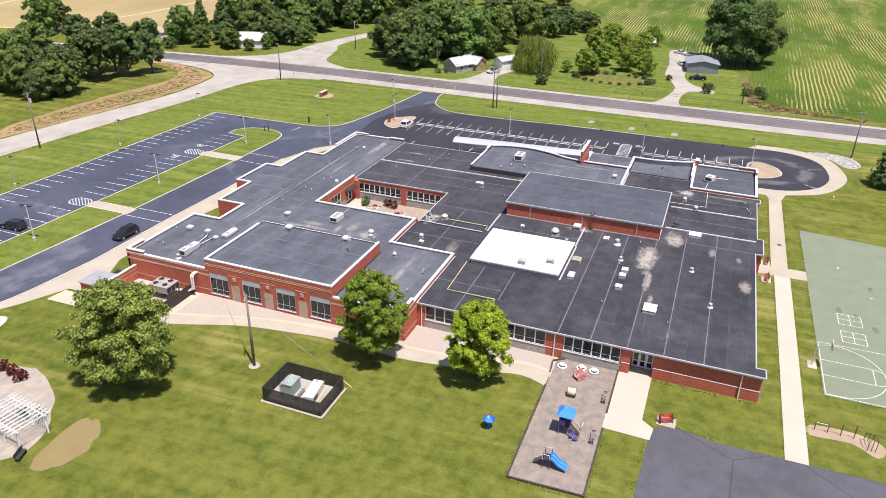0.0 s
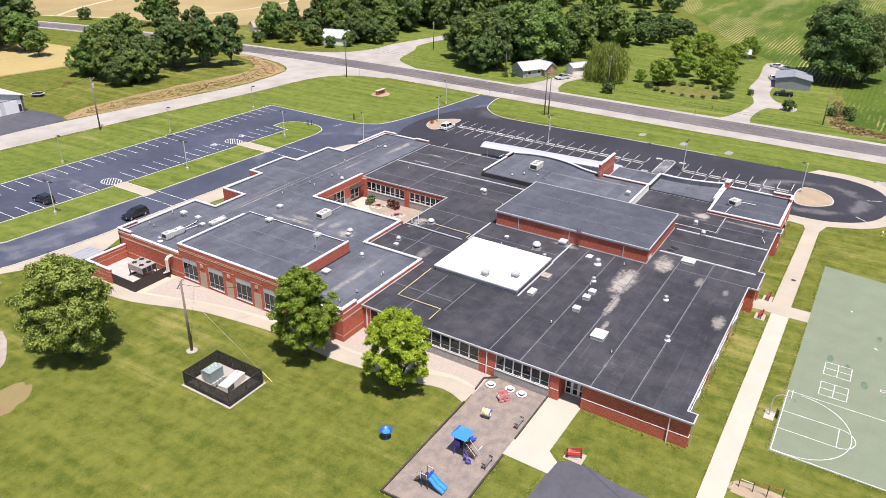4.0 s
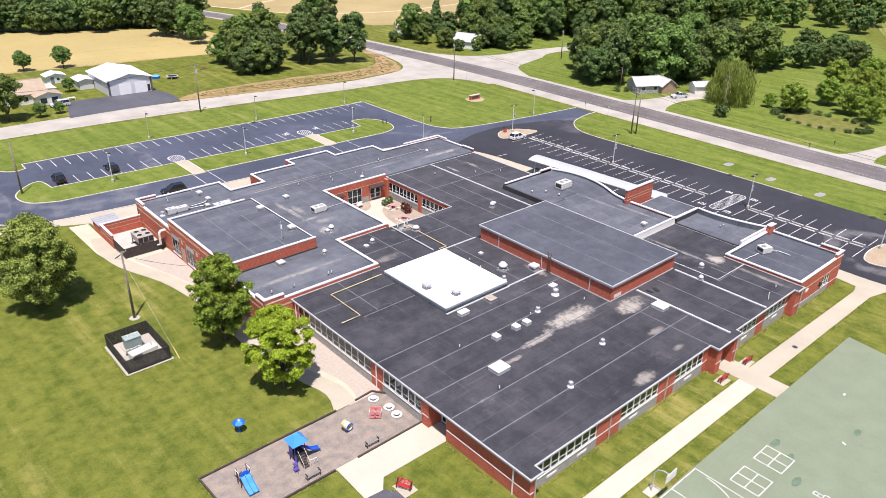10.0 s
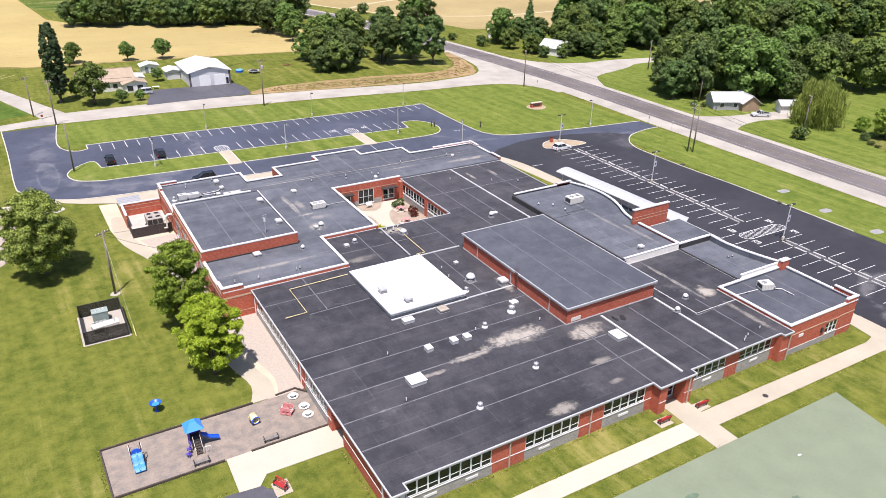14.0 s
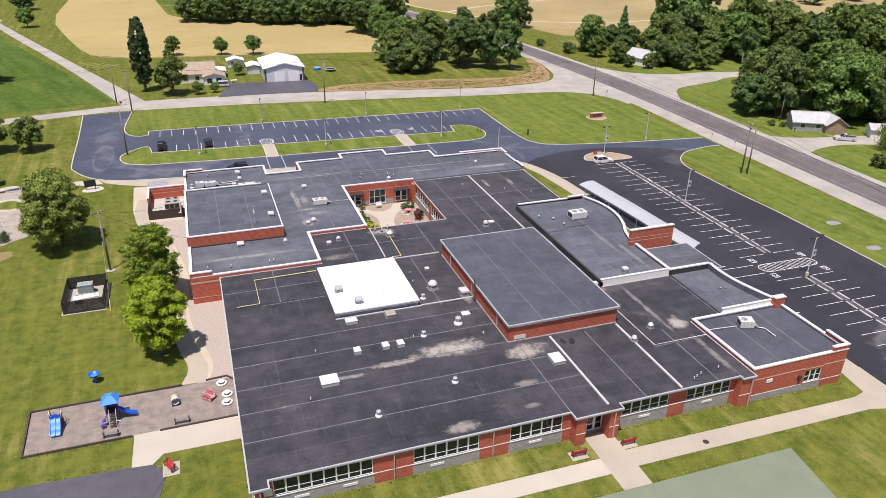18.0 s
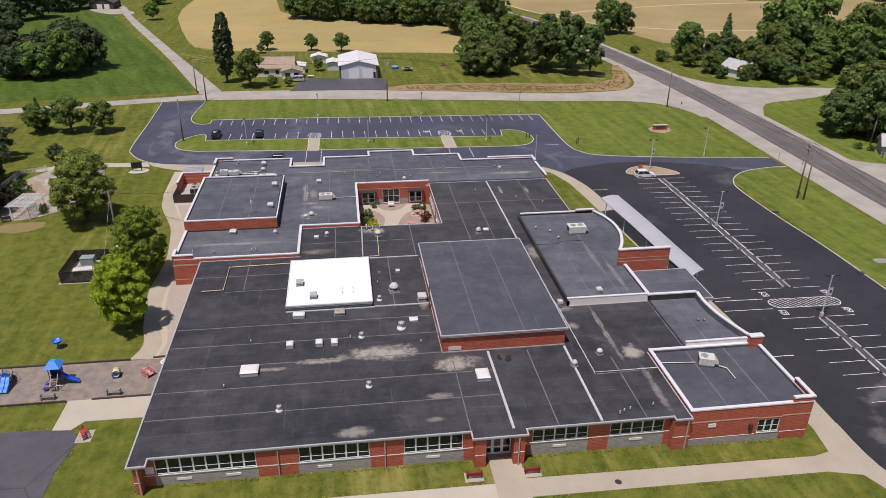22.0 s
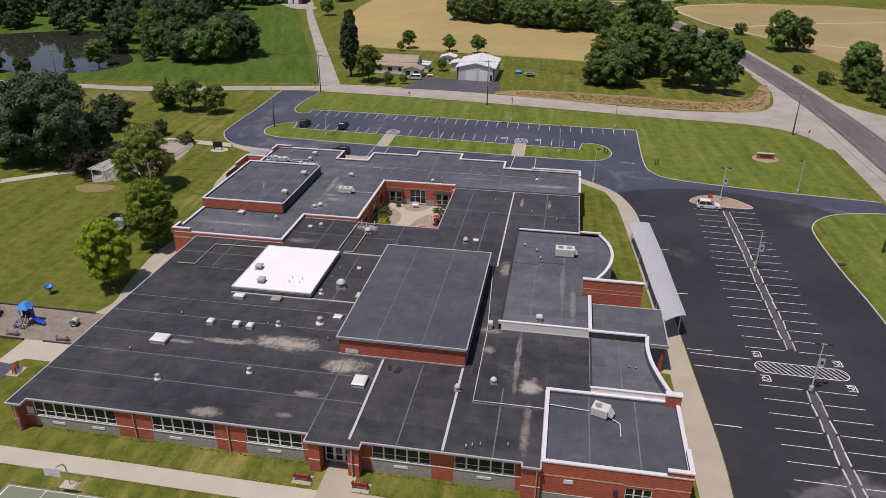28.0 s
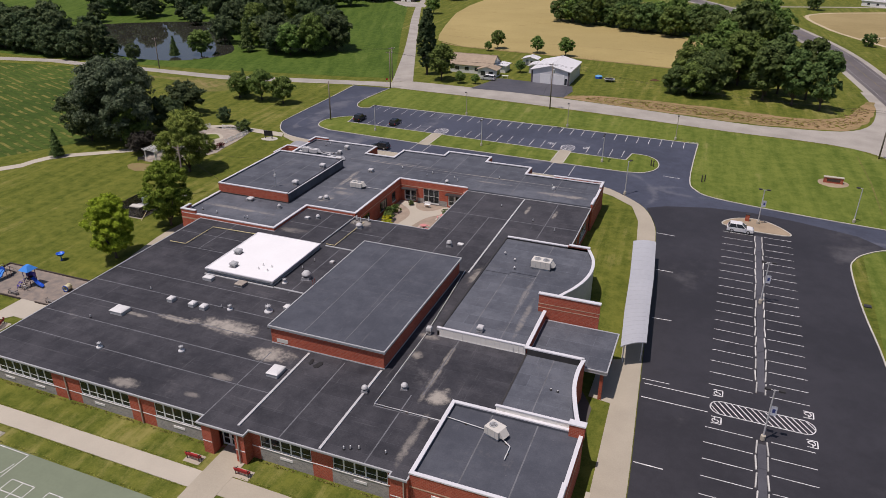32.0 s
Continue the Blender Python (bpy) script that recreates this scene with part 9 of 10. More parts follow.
sheet("sign_bed", smooth_line([(181.4, 107), (184, 105.6), (186.8, 107), (187.2, 109.8), (184, 111), (181.6, 110)], 3, True), 0.05, BARE, "bare mulch bed round the monument sign", "ground")
ob = thing("monument_sign", "low red brick monument sign with a pale cap", "sign", (184.2, 108.6, gz(184)), 0)
part("wall", boxes((-1.9, 1.9, -0.35, 0.35, 0, 1.25)), BRICK, ob)
part("cap", boxes((-2.0, 2.0, -0.45, 0.45, 1.25, 1.4)), CONCRETE_PALE, ob)
part("plaque", boxes((-1.3, 1.3, -0.39, -0.35, 0.4, 1.0)), TIMBER, ob)


# ---- rank grass along walls, walks and fences ----


def fringe(name, runs, step, h, m, label, seed, spread=0.18):
    """Uneven grass blades along lines, joined into one mesh."""
    rng = random.Random(seed)
    v, f = [], []
    for a, b in runs:
        a, b = Vector(a), Vector(b)
        n = int((b - a).length / step)
        for i in range(n):
            if math.sin(i * 0.37 + seed) + math.sin(i * 0.11 + a.x) < rng.uniform(-1.6, 0.9):
                continue
            p = a.lerp(b, (i + rng.random()) / n) + Vector((rng.uniform(-spread, spread), rng.uniform(-spread, spread)))
            for k in range(3):
                t = rng.uniform(0, 6.28)
                w, hh = rng.uniform(0.05, 0.12), h * rng.uniform(0.5, 1.3)
                z = gz(p.x) + 0.03
                j = len(v)
                v += [(p.x + w * math.cos(t), p.y + w * math.sin(t), z), (p.x - w * math.cos(t), p.y - w * math.sin(t), z), (p.x + rng.uniform(-0.1, 0.1), p.y + rng.uniform(-0.1, 0.1), z + hh)]
                f.append((j, j + 1, j + 2))
    me = bpy.data.meshes.new(name)
    me.from_pydata(v, [], f)
    me.materials.append(m)
    return tagged(new(name, me), label, "grass", kind="stuff")


DRY_BLADES = leaf_material("dry yellow grass blades", (0.26, 0.24, 0.07), (0.46, 0.40, 0.15))
GREEN_BLADES = leaf_material("green grass blades", (0.17, 0.19, 0.03), (0.34, 0.35, 0.07))
fringe("wall_grass", [((79.4, -10.5), (112.2, -10.5)), ((118.0, -10.5), (134.3, -10.5)), ((136.4, -11.0), (150.7, -11.0)), ((77.4, -11.0), (77.4, 0.9))], 0.1, 0.16, DRY_BLADES, "dry grass tufts along the school wall", 3)
fringe("edge_grass", [((68.6, -13.9), (114.0, -13.9)), ((68.6, -16.55), (114.0, -16.55)), ((82.6, -18.7), (135.5, -18.7)), ((82.4, -19), (82.6, -48)), ((117.5, -13.4), (150.0, -13.7)), ((117.5, -16.4), (150.0, -16.5)), ((54.6, 5.0), (66.0, 4.9)), ((54.5, 5.2), (54.5, 13.2)), ((54.6, 13.3), (71.2, 13.35)),
                      ((68.3, -0.2), (69.7, -1.8)), ((69.7, -1.9), (68.8, -7)), ((57.0, 0.7), (66.2, 0.5)), ((55.2, 35.1), (61.6, 35.1)), ((55.2, 43.8), (61.6, 43.8)), ((55.2, 35.1), (55.2, 43.8)), ((61.6, 35.1), (61.6, 43.8))], 0.09, 0.07, GREEN_BLADES, "green grass tufts along walks and edgings", 5)
for x, y, w_, d_, a_ in ((117.7, 2.5, 0.5, 1.3, 12), (118.8, 2.2, 0.8, 1.5, -18)):
    bm = bmesh.new()
    top = [bm.verts.new((px * w_, py * d_, z)) for px, py, z in ((-0.5, -0.35, 0.02), (0.1, -0.5, 0.06), (0.5, -0.2, 0.03), (0.35, 0.3, 0.12), (0.0, 0.5, 0.05), (-0.35, 0.2, 0.14))]
    low = [bm.verts.new((v.co.x, v.co.y, 0.0)) for v in top]
    bm.faces.new(top)
    for i in range(6):
        bm.faces.new((low[i], low[(i + 1) % 6], top[(i + 1) % 6], top[i]))
    ob = tagged(link("roof_patch", bm, RUBBER), "torn black membrane patch lying on the roof", "patch")
    ob.matrix_basis = pose(x, y, LOW + 0.003, 0, 0, a_)



def tufts(name, poly, count, h, m, label, seed):
    """Ragged weed tufts scattered over a patch, joined into one mesh."""
    rng = random.Random(seed)
    v, f = [], []
    xs, ys = [p[0] for p in poly], [p[1] for p in poly]
    while count:
        x, y = rng.uniform(min(xs), max(xs)), rng.uniform(min(ys), max(ys))
        if not inside(x, y, poly):
            continue
        count -= 1
        r, k = rng.uniform(0.25, 0.8), rng.uniform(0.5, 1.4) * h
        for i in range(9):
            a, d = rng.uniform(0, 6.28), rng.uniform(0, r)
            px, py, z = x + d * math.cos(a), y + d * math.sin(a), gz(x) + 0.03
            w, b = rng.uniform(0.08, 0.2), rng.uniform(0, 6.28)
            j = len(v)
            v += [(px + w * math.cos(b), py + w * math.sin(b), z), (px - w * math.cos(b), py - w * math.sin(b), z), (px + rng.uniform(-0.2, 0.2), py + rng.uniform(-0.2, 0.2), z + k * rng.uniform(0.6, 1.2))]
            f.append((j, j + 1, j + 2))
    me = bpy.data.meshes.new(name)
    me.from_pydata(v, [], f)
    me.materials.append(m)
    return tagged(new(name, me), label, "grass", kind="stuff")


RUST_BLADES = leaf_material("rusty weed stems", (0.24, 0.17, 0.08), (0.36, 0.26, 0.135))
BANK_LINE = [(116, 157.5), (140, 154.5), (163, 152), (180, 152), (191, 155.5), (197, 166), (200, 180), (197, 184), (193, 172), (187, 163), (176, 160), (150, 161.5), (124, 162)]
tufts("bank_weeds", BANK_LINE, 420, 0.16, RUST_BLADES, "rusty dry weed tufts on the roadside bank", 8)
tufts("bank_weeds", BANK_LINE, 420, 0.16, GREEN_BLADES, "green weed tufts on the roadside bank", 9)
tufts("corner_weeds", [(262, -7.6), (246, -8.4), (231, -9.6), (225, -16), (223.4, -40), (226, -41), (229, -24), (236, -13), (262, -10)], 380, 0.4, RUST_BLADES, "rusty weed tufts beside the corn", 10)

# ---- lamps and poles ----


def lot_lamp(x, y, h=6.5, heads=2, turn=0.0, banner=False, m=None, label="tall grey parking lot lamp with box heads"):
    ob = thing("lamp_post", label, "street lamp", (x, y, gz(x) + 0.1), turn, "parking lot lamps")
    part("footing", lathe(bmesh.new(), (0, 0, 0), [(0.28, 0), (0.28, 0.6), (0.24, 0.65)], 10), CONCRETE_PALE, ob)
    part("pole", lathe(bmesh.new(), (0, 0, 0.6), [(0.10, 0), (0.075, h - 0.7)], 8), m or LAMP_STEEL, ob)
    for s in ((-1, 1) if heads == 2 else (1,)):
        part("arm", tube(bmesh.new(), [(0, 0, h - 0.2), (s * 0.45, 0, h - 0.1)], 0.04, 6), m or LAMP_STEEL, ob)
        bm = bmesh.new()
        prism(bm, rect(s * 0.4 if s > 0 else -1.05, s * 1.05 if s > 0 else -0.4, -0.19, 0.19), h - 0.18, h)
        hd = part("lamp_head", bm, DARK_METAL, ob)
        part("lens", boxes((min(s * 0.45, s * 1.0), max(s * 0.45, s * 1.0), -0.14, 0.14, h - 0.2, h - 0.185)), WHITE_METAL, hd)
    if banner:
        part("banner_arm", boxes((0, 0.75, -0.02, 0.02, h * 0.68, h * 0.68 + 0.04), (0, 0.75, -0.02, 0.02, h * 0.5, h * 0.5 + 0.04)), GALV, ob)
        part("banner", boxes((0.1, 0.72, -0.01, 0.01, h * 0.5 + 0.04, h * 0.68)), mat("pale banner cloth", (0.5, 0.52, 0.58), 0.8, 0.15, 0.4, 5.0), ob, "pale cloth banner with blue marks")
        part("banner_mark", boxes((0.25, 0.57, -0.018, 0.018, h * 0.56, h * 0.63)), mat("navy cloth", (0.04, 0.06, 0.2), 0.8, 0.1, 0.4, 5.0), ob)
    return ob


for x, y in ((76.8, 102.8), (106.0, 101.8), (135.4, 101.6)):
    lot_lamp(x, y, turn=90)
for x, y in ((93.4, 126.4), (121.8, 126.6), (149.6, 126.4)):
    lot_lamp(x, y, 6.4, 1, -90, m=mat("yellowed galvanised steel", (0.46, 0.43, 0.30), 0.5, 0.15, 0.6, 6.0, metal=0.3))
for x, y in ((169.0, 13.8), (169.0, 46.6), (168.8, 78.2)):
    lot_lamp(x, y, 7.0, 2, 0, True)
lot_lamp(185.9, 86.4, 7.0, 1, 180)
lot_lamp(143.3, 83.4, 7.2, 1, 60, label="slim grey lamp beside the drive walk")
lot_lamp(170.0, -10.5, 6.5, 1, 90)


def utility_pole(x, y, h, arms=1, turn=0.0, transformer=False, label="weathered wooden utility pole with crossarm", footing=False):
    ob = thing("utility_pole", label, "utility pole", (x, y, gz(x)), turn, "utility poles")
    part("pole", lathe(bmesh.new(), (0, 0, -0.2), [(0.19, 0), (0.12, h + 0.2)], 9), WOOD_POLE, ob, smooth=True)
    for k in range(arms):
        z = h - 0.5 - k * 0.9
        part("crossarm", boxes((-1.2, 1.2, 0.1, 0.2, z, z + 0.13)), WOOD_POLE, ob)
        for s in (-1.05, -0.55, 0.55, 1.05):
            part("insulator", lathe(bmesh.new(), (s, 0.15, z + 0.13), [(0.04, 0), (0.06, 0.1), (0.03, 0.18)], 6), WHITE_METAL, ob)
        for s in (-1, 1):
            part("brace", tube(bmesh.new(), [(s * 0.8, 0.15, z), (0, 0.13, z - 0.7)], 0.025, 4), GALV, ob)
    if transformer:
        part("pole_transformer", lathe(bmesh.new(), (0.4, 0, h - 2.6), [(0.26, 0), (0.28, 0.1), (0.28, 0.9), (0.2, 1.0)], 10), GREY_METAL, ob)
    if footing:
        part("gravel_ring", lathe(bmesh.new(), (0, 0, 0), [(0.75, 0.02), (0.6, 0.05), (0.2, 0.07)], 9), GRAVEL, ob)
    return ob


utility_pole(61.1, 48.3, 10.4, 1, 35, label="leaning grey utility pole in the west lawn", footing=True)
utility_pole(61.1, 107.5, 10.5, 0, 0, label="tall dark wooden pole at the access drive")
utility_pole(60.6, 146.6, 11.5, 1, 20)
utility_pole(113.3, 142.0, 13.0, 1, 0, True)
utility_pole(196.0, 131.0, 11.6, 1, 60)
utility_pole(193.0, 58.6, 12.0, 2, 80)
utility_pole(193.9, 57.8, 11.2, 0, 80, label="bracing wooden pole beside the utility pole")
utility_pole(187.5, -33.0, 11.2, 1, 80)
utility_pole(231.4, 54.4, 11.0, 1, 60)
utility_pole(234.3, 92.2, 9.5, 0, 0, label="thin grey pole beside the cottage")
utility_pole(254.6, 134.6, 10.5, 1, 30)
utility_pole(56.0, 158.0, 10.5, 1, 40)
utility_pole(-27.0, 142.5, 10.5, 1, 80)
utility_pole(230.3, -8.0, 10.0, 0, 0, label="thin dark pole at the corn field edge")


def wire(a, b, sag, label="thin sagging overhead wire"):
    a, b = Vector(a), Vector(b)
    pts = [tuple(a.lerp(b, i / 12) - Vector((0, 0, sag * 4 * (i / 12) * (1 - i / 12)))) for i in range(13)]
    return tagged(link("overhead_wire", tube(bmesh.new(), pts, 0.022, 4), RUBBER), label, "wire")


wire((61.1, 48.3, 9.9), (73.5, 62.0, 5.0), 0.6)
wire((61.1, 48.3, 9.9), (73.5, 46.0, 5.0), 0.6)
ob = tagged(link("guy_wire", tube(bmesh.new(), [(61.1, 48.3, 9.0), (61.9, 34.9, 0.0)], 0.014, 4), GREY_METAL), "taut steel guy wire of the lawn pole", "wire")
tagged(link("guy_guard", tube(bmesh.new(), [(61.85, 36.4, 1.0), (61.9, 34.9, 0.0)], 0.05, 6), YELLOW_PIPE), "yellow plastic guy wire guard", "guard")
for s in (-1.0, 1.0):
    wire((60.6 + s, 146.6, 11.2), (113.3 + s, 142.0, 12.6), 1.2)
    wire((113.3 + s, 142.0, 12.6), (196.0, 131.0 + s, 10.0), 1.6)
    wire((193.0 + s, 58.6, 10.7), (187.5 + s, -33.0, 9.8), 1.6)
    wire((196.0 + s, 131.0, 10.1), (193.0 + s, 58.6, 10.6), 1.4)
    wire((-27.0, 142.5 + s, 10.0), (56.0, 158.0 + s, 10.0), 1.5)


def post_sign(x, y, h, w, ph, m, label, turn=0.0):
    ob = thing("road_sign", label, "sign", (x, y, gz(x)), turn)
    part("post", lathe(bmesh.new(), (0, 0, 0), [(0.035, 0), (0.035, h)], 6), GALV, ob)
    part("plate", boxes((-w / 2, w / 2, -0.05, -0.035, h - ph, h)), m, ob)
    return ob


post_sign(199.0, 128.0, 2.4, 0.7, 0.7, RED, "small red road sign on a post", 40)
post_sign(202.0, 81.0, 2.2, 0.6, 0.6, GREY_METAL, "grey back of a road sign on a post", 70)
post_sign(203.5, 74.0, 2.4, 0.6, 0.7, WHITE_METAL, "small white road sign on a post", 80)
post_sign(57.8, 150.0, 2.2, 0.6, 0.6, RED, "red stop sign seen from the back", 30)
for x, y in ((157.6, 97.6), (158.2, 98.2), (146.2, 103.6), (146.8, 103.0)):
    ob = tagged(link("bollard", lathe(bmesh.new(), (x, y, gz(x)), [(0.12, 0), (0.12, 1.5), (0.05, 1.6)], 8), TIMBER), "dark wooden gate post beside the drive", "post")
ob = thing("pedestal_sign", "red brick pedestal with a dark cap on the island", "pedestal", (166.9, 79.0, gz(167) + 0.1), 0)
part("pedestal", boxes((-0.35, 0.35, -0.3, 0.3, 0, 1.3)), BRICK, ob)
part("cap", boxes((-0.42, 0.42, -0.37, 0.37, 1.3, 1.42)), DARK_METAL, ob)
for x, y in ((230.0, 82.0), (227.0, 21.0), (219.5, 24.0)):
    ob = thing("mailbox", "dark roadside mailbox on a post", "mailbox", (x, y, gz(x)), 0)
    part("post", boxes((-0.05, 0.05, -0.05, 0.05, 0, 1.0)), TIMBER, ob)
    part("box", boxes((-0.25, 0.25, -0.11, 0.11, 1.0, 1.25)), DARK_METAL, ob)
for x, y in ((126.9, -15.2),):
    tagged(link("manhole_cover", lathe(bmesh.new(), (x, y, gz(x) + 0.055), [(0.36, 0), (0.36, 0.015)], 16), DARK_METAL), "round dark manhole cover in the walk", "manhole")
tagged(link("utility_box", boxes((152.0, 152.5, -2.6, -1.6, gz(152), gz(152) + 0.08)), CONCRETE_PALE), "pale utility box lid in the grass", "lid")
for x, y in ((184.2, 26.0), (184.2, 52.0), (184.4, -4.0), (120.0, 124.6)):
    ob = tagged(link("drain_grate", boxes((x - 0.5, x + 0.5, y - 0.4, y + 0.4, gz(x) + 0.03, gz(x) + 0.18)), DARK_METAL), "dark storm drain inlet in the kerb", "drain")
for x, y in ((189.2, 19.0), (191.0, 30.0), (188.6, 8.0)):
    sheet("concrete_slab", smooth_line([(x - 1.2, y - 0.6), (x + 1.2, y - 0.8), (x + 1.4, y + 0.6), (x - 1.0, y + 0.8)], 3, True), 0.036, mat("grey slab concrete", (0.27, 0.265, 0.26), 0.9, 0.2, 1.0, 6.0), "flat grey concrete slab in the verge", "ground")

# ---- vehicles ----


def car_paint(name, c, metal=0.0):
    return mat(name, c, 0.25, 0.03, 2.0, 3.0, metal=metal, spec=0.6)


def vehicle(x, y, turn, L_, W_, H_, paint, label, style="suv", category="car"):
    """A car along +x with shaped body, glasshouse, wheels and lights."""
    ob = thing("car" if style != "pickup" else "pickup_truck", label, category, (x, y, gz(x) + 0.055), turn)
    h = L_ / 2
    belt = H_ * (0.58 if style in ("suv", "van") else 0.6)
    lower = [(-h, 0.32), (-h * 0.98, belt * 0.92), (-h * 0.9, belt), (h * 0.42, belt), (h * 0.9, belt * 0.86), (h, belt * 0.62), (h * 0.99, 0.3), (h * 0.8, 0.22), (-h * 0.85, 0.22)]
    if style == "pickup":
        lower[2:4] = [(-h * 0.96, belt), (h * 0.42, belt)]
    cab = {"suv": (-0.93, -0.78, 0.06, 0.44), "van": (-0.95, -0.86, 0.2, 0.62), "sedan": (-0.72, -0.42, 0.02, 0.42), "pickup": (-0.12, -0.06, 0.16, 0.44)}[style]

    def side(bm, prof, w0, w1=None, taper=None):
        lo = [bm.verts.new((a, -(w0 if b < (taper or 99) else w1), b)) for a, b in prof]
        hi = [bm.verts.new((a, (w0 if b < (taper or 99) else w1), b)) for a, b in prof]
        bm.faces.new(lo)
        bm.faces.new(hi[::-1])
        n = len(prof)
        for i in range(n):
            bm.faces.new((lo[i], hi[i], hi[(i + 1) % n], lo[(i + 1) % n]))
        bmesh.ops.recalc_face_normals(bm, faces=bm.faces)
        return bm

    bm = side(bmesh.new(), lower, W_ / 2)
    bmesh.ops.bevel(bm, geom=[e for e in bm.edges if abs(e.verts[0].co.y - e.verts[1].co.y) < 1e-5], offset=0.07, segments=2, affect="EDGES")
    body = part("body", bm, paint, ob, smooth=False)
    a, b, c, d = (k * h for k in cab)
    bm = bmesh.new()
    w0, w1 = W_ / 2 - 0.05, W_ / 2 - 0.22
    lo = [bm.verts.new(p) for p in ((a, -w0, belt), (d, -w0, belt), (d, w0, belt), (a, w0, belt))]
    hi = [bm.verts.new(p) for p in ((b, -w1, H_ - 0.06), (c, -w1, H_ - 0.06), (c, w1, H_ - 0.06), (b, w1, H_ - 0.06))]
    for i in range(4):
        bm.faces.new((lo[i], lo[(i + 1) % 4], hi[(i + 1) % 4], hi[i]))
    bm.faces.new(hi)
    bm.faces.new(lo[::-1])
    gl = part("glasshouse", bm, CAR_GLASS, ob, "dark car windows")
    bm = bmesh.new()
    prism(bm, rect(b - 0.08, c + 0.1, -w1 - 0.03, w1 + 0.03), H_ - 0.07, H_)
    bmesh.ops.bevel(bm, geom=bm.edges[:], offset=0.03, segments=1, affect="EDGES")
    part("roof_panel", bm, paint, ob)
    for s in (-1, 1):
        for p0, p1 in (((d, s * w0, belt), (c, s * w1, H_ - 0.05)), ((a, s * w0, belt), (b, s * w1, H_ - 0.05)), (((a + d) / 2, s * (w0 + 0.01), belt), ((b + c) / 2, s * (w1 + 0.01), H_ - 0.05))):
            part("pillar", tube(bmesh.new(), [p0, p1], 0.045, 4), paint, ob)
        part("mirror", boxes((d - 0.25, d - 0.1, s * (W_ / 2 + 0.09) - 0.08, s * (W_ / 2 + 0.09) + 0.08, belt, belt + 0.14)), paint, ob)
        part("headlight", boxes((h * 0.93, h * 0.995, s * W_ * 0.36 - 0.16, s * W_ * 0.36 + 0.16, belt * 0.62, belt * 0.78)), CHROME, ob, "clear headlight")
        part("tail_light", boxes((-h * 1.005, -h * 0.96, s * W_ * 0.4 - 0.1, s * W_ * 0.4 + 0.1, belt * 0.6, belt * 0.9)), RED, ob, "red tail light")
        for wx in (-h * 0.62, h * 0.62):
            wh = new("wheel")
            wh.parent = ob
            wh.location = (wx, s * (W_ / 2 - 0.1), 0.33)
            bm = bmesh.new()
            rg = [ring(bm, (0, q, 0), r, 16, "y") for q, r in ((-0.11, 0.3), (-0.1, 0.34), (0.1, 0.34), (0.11, 0.3))]
            for u, v in zip(rg, rg[1:]):
                for i in range(16):
                    bm.faces.new((u[i], u[(i + 1) % 16], v[(i + 1) % 16], v[i]))
            bm.faces.new(rg[0])
            bm.faces.new(rg[-1][::-1])
            bmesh.ops.recalc_face_normals(bm, faces=bm.faces)
            part("tyre", bm, RUBBER, wh)
            bm = bmesh.new()
            rg = [ring(bm, (0, s * q, 0), r, 12, "y") for q, r in ((0.112, 0.2), (0.125, 0.16))]
            for i in range(12):
                bm.faces.new((rg[0][i], rg[0][(i + 1) % 12], rg[1][(i + 1) % 12], rg[1][i]))
            bm.faces.new(rg[1])
            bmesh.ops.recalc_face_normals(bm, faces=bm.faces)
            part("rim", bm, GALV, wh)
    part("bumper", boxes((h * 0.96, h * 1.02, -W_ * 0.42, W_ * 0.42, 0.3, 0.5)), RUBBER, ob)
    part("windscreen_trim", boxes((d - 0.03, d + 0.05, -w0, w0, belt - 0.01, belt + 0.03)), RUBBER, ob)
    if style == "pickup":
        part("bed_floor", boxes((-h * 0.93, -h * 0.16, -W_ / 2 + 0.12, W_ / 2 - 0.12, belt + 0.004, belt + 0.02)), RUBBER, ob, "dark open pickup bed")
        for s in (-1, 1):
            part("bed_rail", boxes((-h * 0.96, -h * 0.14, s * (W_ / 2 - 0.07) - 0.05, s * (W_ / 2 - 0.07) + 0.05, belt, belt + 0.08)), paint, ob)
    return ob


BLACK_P, NAVY_P, WHITE_P, SILVER_P = car_paint("black car paint", (0.012, 0.013, 0.016)), car_paint("charcoal car paint", (0.02, 0.023, 0.03)), car_paint("white car paint", (0.75, 0.75, 0.74)), car_paint("silver car paint", (0.62, 0.63, 0.65), 0.2)
vehicle(68.6, 110.2, 90, 4.4, 1.85, 1.85, BLACK_P, "black off-road car parked beside the grass island")
vehicle(79.1, 110.2, 92, 4.6, 1.85, 1.65, NAVY_P, "charcoal hatchback parked beside the grass island")
vehicle(84.3, 90.2, 178, 4.7, 1.85, 1.6, BLACK_P, "black crossover standing along the drive")
vehicle(165.7, 73.4, 0, 4.6, 1.88, 1.68, WHITE_P, "white crossover parked at the island")
vehicle(85.6, 169.6, 180, 5.0, 1.95, 1.75, SILVER_P, "silver minivan in front of the house", "van")
vehicle(238.0, 72.6, 150, 5.4, 1.95, 1.75, SILVER_P, "silver pickup truck on the cottage drive", "pickup", "pickup truck")
vehicle(259.6, 6.6, 100, 5.5, 2.0, 1.85, BLACK_P, "black pickup truck before the grey shed", "pickup", "pickup truck")
vehicle(303.5, 16.0, 60, 4.7, 1.85, 1.5, WHITE_P, "white sedan behind the grey shed", "sedan")
vehicle(282.0, 13.6, 20, 4.7, 1.85, 1.5, WHITE_P, "white sedan beside the grey shed", "sedan")
